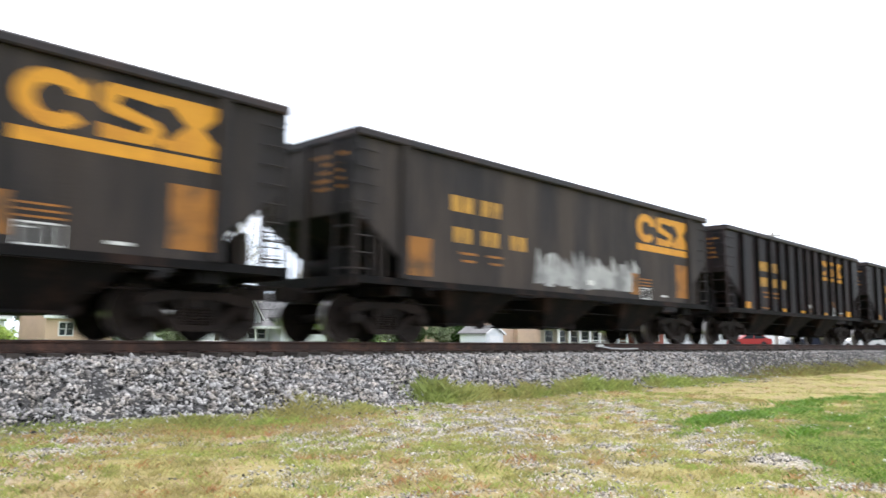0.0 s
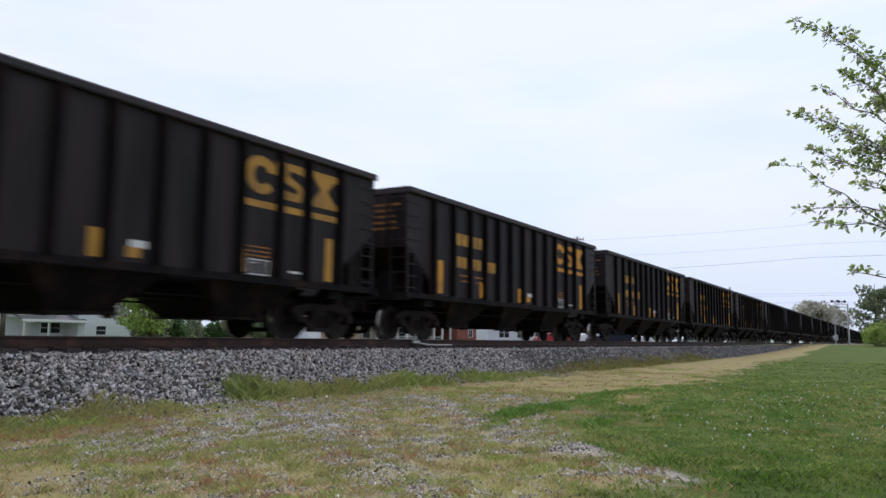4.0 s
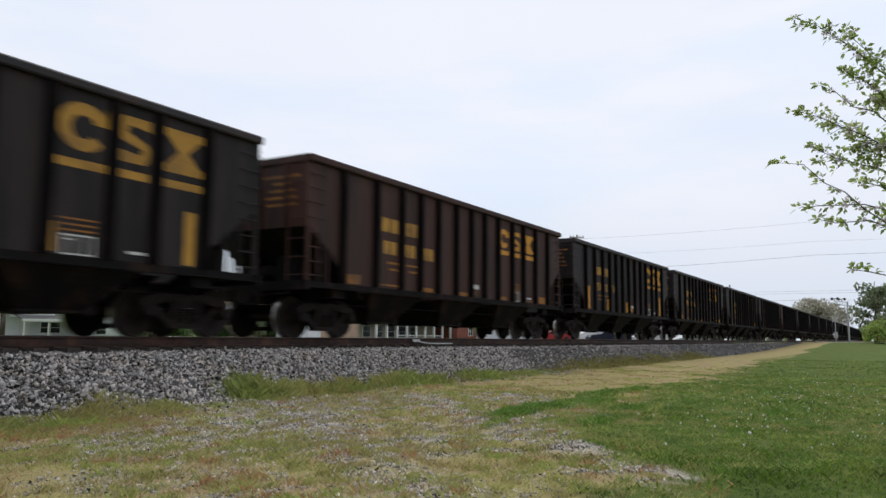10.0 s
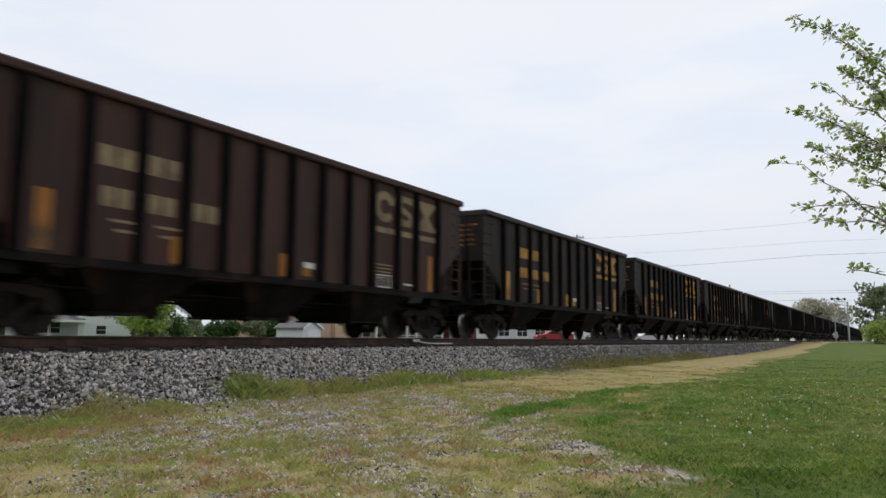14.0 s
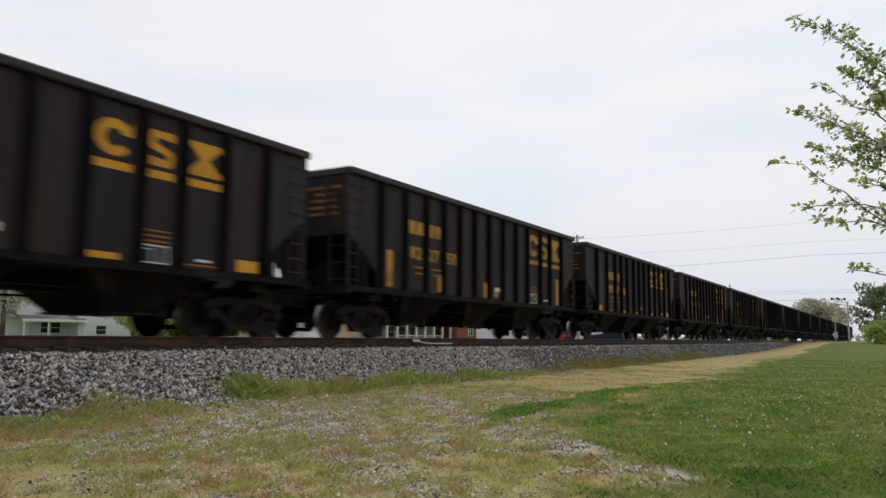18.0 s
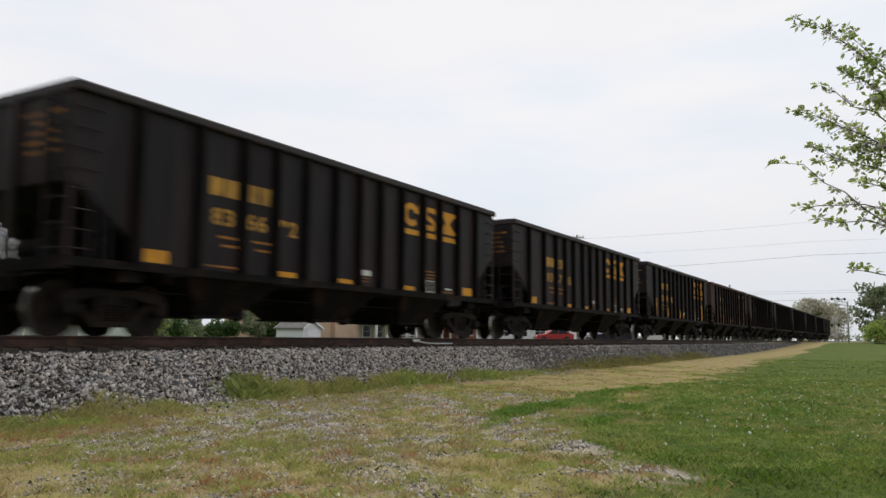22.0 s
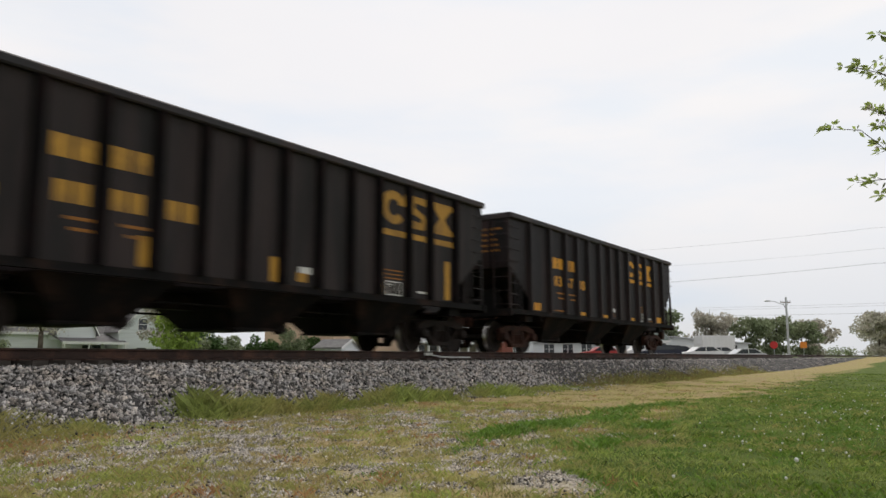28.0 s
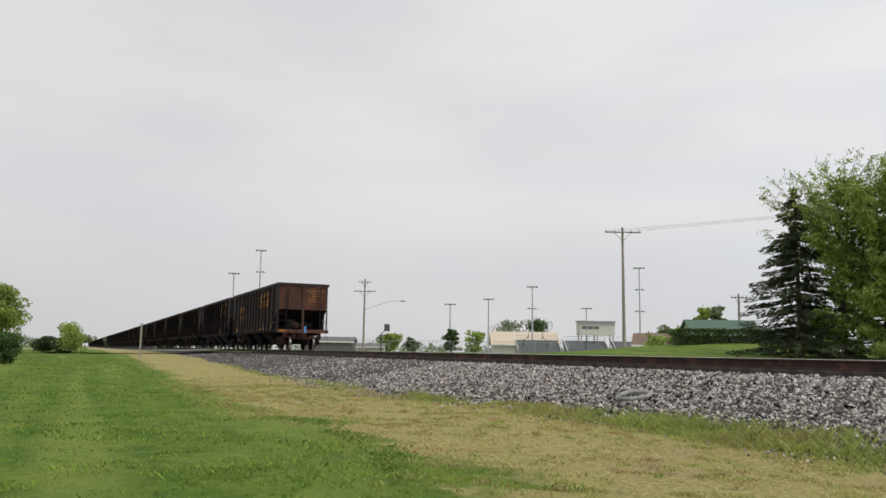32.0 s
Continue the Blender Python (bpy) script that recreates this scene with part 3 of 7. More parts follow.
    broken.inputs[1].default_value = 0.9
    shift = nd.new("ShaderNodeMath")
    shift.operation = "MULTIPLY_ADD"
    shift.inputs[1].default_value, shift.inputs[2].default_value = 1.1, -0.55
    ln.new(tex(4.5, 8, 0.7), shift.inputs[0])
    ln.new(attr("gravel"), broken.inputs[0])
    ln.new(shift.outputs[0], broken.inputs[2])
    stony = ramp(broken.outputs[0], (0, 0, 0), (0.9, 0.9, 0.9), 0.30, 0.75)
    colour = mix(lawn, mix(stony, dry, stones), green)
    ln.new(colour, bs.inputs["Base Color"])
    b = nd.new("ShaderNodeBump")
    b.inputs["Strength"].default_value, b.inputs["Distance"].default_value = 0.8, 0.03
    ln.new(tex(30, 6, 0.7), b.inputs["Height"])
    ln.new(b.outputs["Normal"], bs.inputs["Normal"])
    tagged(new("ground", me), "flat ground with mown lawn, dry verge and gravel patches", "ground", kind="structure")


make_ground()


# ================= ballast and track =================
def toe_z(x):
    """Height of the foot of the ballast; the ground rises towards the crossing."""
    return -0.985 + 0.47 * smooth(-18, -62, x)


def bed_profile(x):
    t, low = float(toe(x)), float(toe_z(x))
    return [(t - 0.25, low - 0.075), (t, low), (TRACK_Y - 1.85, -0.32), (TRACK_Y - 1.45, -0.28), (TRACK_Y - 0.9, -0.265), (TRACK_Y + 0.9, -0.25), (TRACK_Y + 1.7, -0.28), (TRACK_Y + 2.9, -0.95), (TRACK_Y + 3.1, -1.05)]


def make_ballast():
    xs = np.concatenate([-np.geomspace(1500, 46, 30), np.arange(-45, 60, 0.5), np.geomspace(60.5, 1500, 30)])
    rows = [[(x, y, z) for y, z in bed_profile(x)] for x in xs]
    n = len(rows[0])
    vs = np.array(rows).reshape(-1, 3)
    i = (np.arange(len(xs) - 1)[:, None] * n + np.arange(n - 1)[None]).ravel()
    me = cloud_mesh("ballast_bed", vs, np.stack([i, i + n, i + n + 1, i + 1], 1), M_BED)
    tagged(new("ballast_bed", me), "sloping bed of crushed stone under the track, shade-dark between the loose stones", "ballast", kind="structure")
    # loose stones over the near slope and the top of the bed
    rng = np.random.default_rng(4)
    shape = np.array([(1, 0, 0), (-1, 0, 0), (0, 1, 0), (0, -1, 0), (0, 0, 1), (0, 0, -1)], float)
    tri = np.array([(0, 2, 4), (2, 1, 4), (1, 3, 4), (3, 0, 4), (2, 0, 5), (1, 2, 5), (3, 1, 5), (0, 3, 5)])

    def stones(name, x, y, z, size, mat_, label):
        k = len(x)
        q = rng.normal(size=(k, 4))
        q /= np.linalg.norm(q, axis=1, keepdims=True)
        w, a, b, c = q.T
        rot = np.stack([1 - 2 * (b * b + c * c), 2 * (a * b - c * w), 2 * (a * c + b * w), 2 * (a * b + c * w), 1 - 2 * (a * a + c * c), 2 * (b * c - a * w),
                        2 * (a * c - b * w), 2 * (b * c + a * w), 1 - 2 * (a * a + b * b)], 1).reshape(k, 3, 3)
        body = shape[None] * (rng.uniform(0.6, 1.25, (k, 6, 1)) * size[:, None, None]) * rng.uniform(0.65, 1.2, (k, 1, 3)) + rng.normal(size=(k, 6, 3)) * size[:, None, None] * 0.28
        vs_ = np.einsum("kij,knj->kni", rot, body) + np.stack([x, y, z], 1)[:, None]
        fs_ = tri[None] + (np.arange(k) * 6)[:, None, None]
        tagged(new(name, cloud_mesh(name, vs_, fs_.reshape(-1, 3), mat_)), label, "ballast", kind="stuff")

    n_ = 128000
    pick = rng.uniform(size=n_)
    x = np.where(pick < 0.46, rng.uniform(-4, 22, n_), np.where(pick < 0.70, rng.uniform(-24, -4, n_), np.where(pick < 0.88, rng.uniform(-34, 42, n_), rng.uniform(-62, 90, n_))))
    u = rng.uniform(0, 1, n_) ** 0.9
    t0 = toe(x)
    y = (t0 - 0.15) + u * (TRACK_Y - 0.86 - t0)
    f = (y - t0) / (TRACK_Y - 1.85 - t0)
    z = np.where(f < 1, toe_z(x) + (-0.32 - toe_z(x)) * np.clip(f, -0.02, 1), np.interp(f, [1, 1.6], [-0.32, -0.262])) + rng.normal(0.0, 0.012, n_)
    keep = np.abs(y - (TRACK_Y - 0.79)) > 0.1
    stones("ballast_stone", x[keep], y[keep], z[keep], 0.016 + 0.029 * rng.uniform(0, 1, keep.sum()) ** 1.4, M_STONE, "loose grey crushed stones heaped beside the rail")
    # stones that rolled down on to the verge
    n_ = 9000
    x = np.where(rng.uniform(size=n_) < 0.6, rng.uniform(-4, 24, n_), rng.uniform(-26, -3, n_))
    y = toe(x) + 0.1 - np.abs(rng.normal(0, 0.45, n_))
    stones("stray_stone", x, y, ground_z(x, y) + 0.012, rng.uniform(0.012, 0.034, n_), M_STONE, "stray grey stones at the foot of the ballast")
    # fine gravel scattered over the bare verge
    n_ = 210000
    x = np.where(rng.uniform(size=n_) < 0.75, rng.uniform(0.8, 13, n_), rng.uniform(-7, 16, n_))
    y = lawn_edge(x) - 0.5 + rng.uniform(0, 1, n_) * (toe(x) + 0.5 - lawn_edge(x))
    keep = (gravel_at(x, y) > rng.uniform(0.05, 1.0, n_)) & (lawn_at(x, y) < 0.42) & (x * x + y * y > 8)
    x, y = x[keep], y[keep]
    stones("verge_gravel", x, y, ground_z(x, y) + 0.001, 0.005 + 0.012 * rng.uniform(0, 1, len(x)) ** 1.5, M_PEBBLE, "small pale stones scattered on the bare verge")


make_ballast()


def make_track():
    track = thing("track", "single straight railway track on timber ties", "railway track", kind="structure")
    side = [(-0.07, -0.18), (0.07, -0.18), (0.07, -0.165), (0.012, -0.145), (0.010, -0.045), (0.036, -0.034), (0.036, -0.005)]
    side += [(-0.036, -0.005), (-0.036, -0.034), (-0.010, -0.045), (-0.012, -0.145), (-0.07, -0.165)]
    for s in (-1, 1):
        yc = TRACK_Y + s * 0.7525
        rail = Mesh()
        rail.prism([(yc + p, q) for p, q in side], "x", -1500, 1500)
        r = part("rail", rail, M_RAILSIDE, track, "long rusty brown steel rail")
        head = Mesh().prism([(yc - 0.036, -0.0049), (yc + 0.036, -0.0049), (yc + 0.030, 0.0), (yc - 0.030, 0.0)], "x", -1500, 1500)
        part("running_surface", head, M_RAILHEAD, r, "bright worn top of the rail")
    # white bonding cable at a rail joint
    j = Mesh().box(18.30, 18.62, 11.60, 11.66, -0.10, -0.03)
    j.pipe([(18.55, 11.60, -0.09), (18.9, 11.52, -0.14), (19.5, 11.50, -0.15), (20.3, 11.52, -0.15)], 0.02, 6)
    part("joint_bond", j, M_WHITE, track, "white painted joint with a pale bonding cable")
    tie = Mesh().box(-0.115, 0.115, -1.30, 1.30, -0.36, -0.183)
    plate = Mesh().box(-0.10, 0.10, -0.17, 0.17, -0.184, -0.166)
    me = tie.data("tie", M_TIE)
    pl = plate.data("tie_plate", M_RAILSIDE)
    for k in range(-110, 130):
        x = k * 0.51 + random.uniform(-0.02, 0.02)
        t = part("tie", me, None, track, at=pose(x, TRACK_Y, 0, 0, 0, random.uniform(-0.5, 0.5)))
        if -40 < k < 60:
            part("tie_plate", pl, None, t, at=pose(0, -0.7525, 0))


make_track()

# ================= the train =================
HALF = 7.34               # half of a car's body
SIDE = 1.50               # side sheets, from the car's middle
POSTS = [6.08, 4.98, 3.96, 3.08, 2.02, 1.07, 0.19, -0.73, -1.76, -2.69, -3.61, -4.75, -6.08]
POSTS_UPRIGHT = [5.97, 4.85, 3.96, 2.85, 1.90, 0.92, -0.08, -1.05, -1.98, -2.90, -3.87, -4.90, -6.00]
BAYS = (-3.54, 0.0, 3.54)


def digit_meshes():
    out = {}
    for ch in "0123456789":
        cu = bpy.data.curves.new("figure", "FONT")
        cu.body, cu.size, cu.extrude, cu.offset = ch, 0.46, 0.002, 0.012
        cu.align_x = "CENTER"
        ob = bpy.data.objects.new("figure", cu)
        scene.collection.objects.link(ob)
        me = bpy.data.meshes.new_from_object(ob.evaluated_get(bpy.context.evaluated_depsgraph_get()))
        bpy.data.objects.remove(ob)
        n = len(me.vertices)
        co = np.empty(n * 3, np.float32)
        me.vertices.foreach_get("co", co)
        out[ch] = (co.reshape(-1, 3), [tuple(p.vertices) for p in me.polygons])
    return out


DIGITS = digit_meshes()


def figure_pair(two, mat_):
    """Two painted figures side by side, standing on the side sheet that faces -y; its middle is the origin."""
    m = Mesh()
    for k, ch in enumerate(two):
        co, fs = DIGITS[ch]
        lo, hi = co[:, 0].min(), co[:, 0].max()
        zlo, zhi = co[:, 1].min(), co[:, 1].max()
        w = 0.11 if ch == "1" else 0.25
        x = (co[:, 0] - lo) / (hi - lo) * w + (-0.275 if k == 0 else 0.025) + (0.07 if ch == "1" else 0)
        z = (co[:, 1] - zlo) / (zhi - zlo) * 0.33 - 0.165
        m.add([(a, -c - 0.003, b) for a, b, c in zip(x, z, co[:, 2])], fs)
    return m.data("figures", mat_)


def welded(mesh, name, mat_):
    """One joined shape out of touching prisms."""
    me = mesh.data(name, mat_)
    bm = bmesh.new()
    bm.from_mesh(me)
    bmesh.ops.remove_doubles(bm, verts=bm.verts, dist=0.0005)
    bm.to_mesh(me)
    bm.free()
    return me


def ring_shape():
    """Rounded block open to one side."""
    pts_o, pts_i = [], []
    for k in range(15):
        a = radians(38 + (322 - 38) * k / 14)
        pts_o.append((0.36 * math.cos(a), 0.315 * math.sin(a)))
        pts_i.append((0.18 * math.cos(a), 0.155 * math.sin(a)))
    m = Mesh()
    for k in range(14):
        m.prism([pts_o[k], pts_o[k + 1], pts_i[k + 1], pts_i[k]], "y", -0.004, 0.0)
    m.prism([pts_i[0], (0.142, 0.06), (0.345, 0.06), (0.345, 0.315), pts_o[0]], "y", -0.004, 0.0)
    return m


def zigzag_shape():
    m = Mesh()
    for quad in ([(-0.20, 0.315), (0.27, 0.315), (0.27, 0.16), (-0.12, 0.20)], [(-0.27, 0.24), (-0.20, 0.315), (-0.10, 0.20), (-0.13, 0.10), (-0.27, 0.04)],
                 [(-0.27, 0.04), (-0.13, 0.10), (0.22, -0.02), (0.14, -0.11), (-0.20, -0.03)], [(0.22, -0.02), (0.27, -0.10), (0.25, -0.26), (0.19, -0.315), (0.10, -0.20), (0.14, -0.11)],
                 [(-0.27, -0.315), (0.19, -0.315), (0.10, -0.19), (-0.27, -0.15)]):
        m.prism(quad, "y", -0.004, 0.0)
    return m


def hourglass_shape():
    m = Mesh()
    m.prism([(-0.41, 0.315), (0.41, 0.315), (0.41, 0.20), (0.33, 0.20), (0.10, 0.0), (-0.10, 0.0), (-0.33, 0.20), (-0.41, 0.20)], "y", -0.004, 0.0)
    m.prism([(-0.10, 0.0), (0.10, 0.0), (0.33, -0.20), (0.41, -0.20), (0.41, -0.315), (-0.41, -0.315), (-0.41, -0.20), (-0.33, -0.20)], "y", -0.004, 0.0)
    return m


def plate(x0, x1, z0, z1, y=-SIDE - 0.001, d=0.004):
    return Mesh().box(x0, x1, y - d, y, z0, z1)


def side_frame_mesh():
    """One cast truck side: bowed top, dropped bottom, two windows, journal ends."""
    m = Mesh()
    y0, y1 = -0.07, 0.07
    m.prism([(-0.98, 0.56), (-0.74, 0.56), (-0.36, 0.66), (0.36, 0.66), (0.74, 0.56), (0.98, 0.56), (0.98, 0.70), (0.60, 0.78), (-0.60, 0.78), (-0.98, 0.70)], "y", y0, y1)
    m.prism([(-0.42, 0.15), (0.42, 0.15), (0.48, 0.25), (-0.48, 0.25)], "y", y0 - 0.02, y1 + 0.02)
    for s in (-1, 1):
        m.prism([(s * 0.42, 0.15), (s * 0.50, 0.25), (s * 0.82, 0.57), (s * 0.68, 0.57), (s * 0.32, 0.25)], "y", y0, y1)
        m.prism([(s * 0.26, 0.25), (s * 0.36, 0.25), (s * 0.36, 0.67), (s * 0.26, 0.67)], "y", y0, y1)
        m.prism([(s * 0.76, 0.34), (s * 0.80, 0.34), (s * 0.80, 0.58), (s * 0.70, 0.58)], "y", y0, y1)
        m.prism([(s * 0.98, 0.34), (s * 1.02, 0.34), (s * 1.04, 0.66), (s * 0.98, 0.68)], "y", y0, y1)
        m.lathe([(0.0, -0.19), (0.10, -0.19), (0.13, -0.14), (0.13, 0.08), (0.0, 0.08)], "y", 14, (s * 0.889, 0, 0.457))
    return m


def spring_mesh():
    """One coil spring."""
    prof = [(0.0, 0.25)]
    for z in range(6):
        prof += [(0.055, 0.252 + z * 0.046), (0.074, 0.262 + z * 0.046), (0.074, 0.282 + z * 0.046), (0.055, 0.292 + z * 0.046)]
    return Mesh().lathe(prof + [(0.0, 0.53)], "z", 10)


def wheelset_meshes():
    w, t = Mesh(), Mesh()
    for s in (-1, 1):
        o = s * 0.7175
        prof = [(0.0, 0.10), (0.10, 0.10), (0.12, 0.05), (0.20, 0.025), (0.34, 0.045), (0.385, 0.065), (0.455, 0.065)]
        w.lathe([(r, o + s * a) for r, a in prof], "y", 28)
        w.lathe([(r, o - s * a) for r, a in [(0.484, 0.055), (0.484, 0.075), (0.40, 0.075), (0.35, 0.03), (0.15, 0.03), (0.10, 0.08), (0.0, 0.08)]], "y", 28)
        t.lathe([(0.455, o + s * 0.065), (0.458, o + s * 0.055), (0.460, o - s * 0.02), (0.470, o - s * 0.035), (0.484, o - s * 0.045), (0.484, o - s * 0.055)], "y", 28)
    w.tube((0, -0.72, 0), (0, 0.72, 0), 0.085, 0.085, 12)
    for k in range(3):
        a = 2 * math.pi * k / 3
        w.box(0.27 * math.cos(a) - 0.02, 0.27 * math.cos(a) + 0.02, -0.76, -0.745, 0.27 * math.sin(a) - 0.02, 0.27 * math.sin(a) + 0.02)
    return w, t


def build_car(style, name="hopper_car"):
    """An open-top hopper car, its origin at rail height under its middle; +x is its rear. style: 'square', 'upright' or 'smooth'."""
    car = thing(name, "black open-top steel hopper car with yellow markings, rolling", "railway wagon", group="coal train")
    ribs = POSTS_UPRIGHT if style == "upright" else POSTS
    # sides
    outline = [(-6.13, 1.23), (6.13, 1.23), (6.13, 1.65), (7.21, 2.45), (HALF, 2.45), (HALF, 3.88), (-HALF, 3.88), (-HALF, 2.45), (-7.21, 2.45), (-6.13, 1.65)]
    hat = [(-0.095, 0.0), (-0.065, 0.115), (0.065, 0.115), (0.095, 0.0)]
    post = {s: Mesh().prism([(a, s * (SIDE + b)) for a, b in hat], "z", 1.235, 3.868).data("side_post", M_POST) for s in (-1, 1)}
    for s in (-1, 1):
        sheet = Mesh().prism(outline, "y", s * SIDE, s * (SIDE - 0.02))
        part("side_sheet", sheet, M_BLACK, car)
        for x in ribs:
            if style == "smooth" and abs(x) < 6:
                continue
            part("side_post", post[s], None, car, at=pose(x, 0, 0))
        chord = Mesh().prism([(s * 1.47, 3.872), (s * 1.585, 3.872), (s * 1.605, 3.90), (s * 1.605, 4.0), (s * 1.58, 4.03), (s * 1.47, 4.03)], "x", -HALF, HALF)
        part("top_chord", chord, M_CHORD, car, "worn dusty top rail")
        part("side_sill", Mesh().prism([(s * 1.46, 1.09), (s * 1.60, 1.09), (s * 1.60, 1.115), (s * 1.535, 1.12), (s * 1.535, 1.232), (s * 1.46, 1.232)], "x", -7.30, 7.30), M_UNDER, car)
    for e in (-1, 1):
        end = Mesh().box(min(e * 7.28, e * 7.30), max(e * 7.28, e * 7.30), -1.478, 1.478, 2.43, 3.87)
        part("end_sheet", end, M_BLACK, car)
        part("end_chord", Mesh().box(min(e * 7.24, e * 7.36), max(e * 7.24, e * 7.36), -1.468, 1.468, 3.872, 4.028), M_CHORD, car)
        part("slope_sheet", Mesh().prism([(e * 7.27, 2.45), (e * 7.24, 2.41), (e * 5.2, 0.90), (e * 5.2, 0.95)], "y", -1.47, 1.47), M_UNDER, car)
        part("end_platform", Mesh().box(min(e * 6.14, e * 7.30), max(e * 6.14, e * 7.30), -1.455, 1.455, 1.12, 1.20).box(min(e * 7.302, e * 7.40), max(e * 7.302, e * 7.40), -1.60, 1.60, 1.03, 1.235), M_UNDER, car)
        part("end_post", Mesh().box(min(e * 7.302, e * 7.38), max(e * 7.302, e * 7.38), -0.07, 0.07, 1.237, 3.868), M_BLACK, car)
        for y in (-0.85, 0.85):
            part("end_rib", Mesh().box(min(e * 7.302, e * 7.36), max(e * 7.302, e * 7.36), y - 0.035, y + 0.035, 2.45, 3.868), M_BLACK, car)
        for s in (-1, 1):
            part("corner_post", Mesh().box(min(e * 7.25, e * 7.32), max(e * 7.25, e * 7.32), s * 1.50 - 0.035, s * 1.50 + 0.035, 1.237, 2.445), M_BLACK, car)
            for x, top in ((6.50, 1.92), (6.67, 2.04), (6.88, 2.20)):
                part("upright", Mesh().box(e * x - 0.022, e * x + 0.022, s * 1.45 - 0.022, s * 1.45 + 0.022, 1.202, top), M_BLACK, car)
            lad = Mesh()
            for z in (1.36, 1.66, 1.98, 2.30):
                lad.tube((e * 6.88, s * 1.53, z), (e * 7.33, s * 1.53, z), 0.014, n=6)
            for z in (2.62, 2.95, 3.28, 3.61):
                lad.pipe([(e * 6.86, s * 1.50, z), (e * 6.86, s * 1.575, z), (e * 7.30, s * 1.575, z), (e * 7.30, s * 1.50, z)], 0.013, 6)
            for z in (1.36, 1.75, 2.15, 2.6, 3.0, 3.4, 3.75):
                lad.pipe([(e * 7.30, s * 1.46, z), (e * 7.40, s * 1.46, z), (e * 7.40, s * 1.02, z), (e * 7.30, s * 1.02, z)], 0.013, 6)
            lad.box(min(e * 7.39, e * 7.41), max(e * 7.39, e * 7.41), s * 1.04 - 0.02, s * 1.04 + 0.02, 1.237, 3.80)
            part("ladder", lad, M_BLACK, car)
            step = Mesh().pipe([(e * 7.28, s * 1.57, 1.09), (e * 7.28, s * 1.57, 0.66), (e * 6.92, s * 1.57, 0.66), (e * 6.92, s * 1.57, 1.09)], 0.011, 6)
            part("sill_step", step, M_UNDER, car)
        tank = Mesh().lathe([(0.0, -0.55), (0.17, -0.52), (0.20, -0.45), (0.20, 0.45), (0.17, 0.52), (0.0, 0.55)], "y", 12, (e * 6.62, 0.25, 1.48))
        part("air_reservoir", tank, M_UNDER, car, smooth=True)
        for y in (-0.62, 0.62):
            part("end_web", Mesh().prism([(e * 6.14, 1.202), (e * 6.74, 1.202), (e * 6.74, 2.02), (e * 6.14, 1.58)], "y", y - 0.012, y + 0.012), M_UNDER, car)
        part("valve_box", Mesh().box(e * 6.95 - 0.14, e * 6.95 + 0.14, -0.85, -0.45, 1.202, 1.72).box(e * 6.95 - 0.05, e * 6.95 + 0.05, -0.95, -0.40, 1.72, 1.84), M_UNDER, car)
        cp = Mesh().box(min(e * 7.0, e * 7.62), max(e * 7.0, e * 7.62), -0.085, 0.085, 0.80, 0.96).box(min(e * 7.60, e * 7.98), max(e * 7.60, e * 7.98), -0.13, 0.13, 0.76, 1.02)
        cp.box(min(e * 7.30, e * 7.46), max(e * 7.30, e * 7.46), -0.26, 0.26, 0.72, 1.028)
        part("coupler", cp, M_TRUCK, car)
        hose = Mesh().pipe([(e * 7.42, 0.30, 0.80), (e * 7.62, 0.32, 0.62), (e * 7.76, 0.28, 0.36), (e * 7.90, 0.18, 0.26)], 0.026, 7)
        part("brake_hose", hose, M_RUBBER, car)
        lever = Mesh().pipe([(e * 7.44, -1.2, 0.98), (e * 7.52, -1.15, 0.95), (e * 7.52, -0.30, 0.92)], 0.015, 6)
        part("uncoupling_lever", lever, M_TRUCK, car)
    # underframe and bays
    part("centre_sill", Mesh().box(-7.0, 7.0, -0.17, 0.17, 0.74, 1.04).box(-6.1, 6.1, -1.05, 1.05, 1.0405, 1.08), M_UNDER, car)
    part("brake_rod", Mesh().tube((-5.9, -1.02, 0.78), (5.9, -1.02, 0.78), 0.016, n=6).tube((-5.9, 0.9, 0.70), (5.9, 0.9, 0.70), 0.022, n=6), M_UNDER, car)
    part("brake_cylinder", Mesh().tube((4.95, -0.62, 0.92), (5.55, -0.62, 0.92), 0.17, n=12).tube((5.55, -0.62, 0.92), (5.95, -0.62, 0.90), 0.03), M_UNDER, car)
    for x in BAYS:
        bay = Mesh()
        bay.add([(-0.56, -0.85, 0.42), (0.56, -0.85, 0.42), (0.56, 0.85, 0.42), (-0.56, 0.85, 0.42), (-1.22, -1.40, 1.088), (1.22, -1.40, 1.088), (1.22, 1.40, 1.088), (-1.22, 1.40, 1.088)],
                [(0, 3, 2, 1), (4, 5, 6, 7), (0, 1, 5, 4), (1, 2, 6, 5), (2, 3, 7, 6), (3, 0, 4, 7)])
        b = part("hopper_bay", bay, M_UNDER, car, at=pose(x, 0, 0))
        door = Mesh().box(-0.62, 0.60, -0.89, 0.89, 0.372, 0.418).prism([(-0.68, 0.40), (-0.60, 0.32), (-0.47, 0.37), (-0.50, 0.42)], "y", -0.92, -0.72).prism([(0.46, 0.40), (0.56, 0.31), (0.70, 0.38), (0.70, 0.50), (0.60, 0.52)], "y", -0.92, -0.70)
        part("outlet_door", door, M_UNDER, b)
    # trucks
    frame_me, spring_me = side_frame_mesh().data("side_frame", M_TRUCK), spring_mesh().data("spring", M_TRUCK)
    wheels, treads = wheelset_meshes()
    plain = len(wheels.f)
    wheels.add(treads.v, treads.f)
    wheel_me = wheels.data("wheelset", M_WHEEL, True)
    wheel_me.materials.append(M_TREAD)
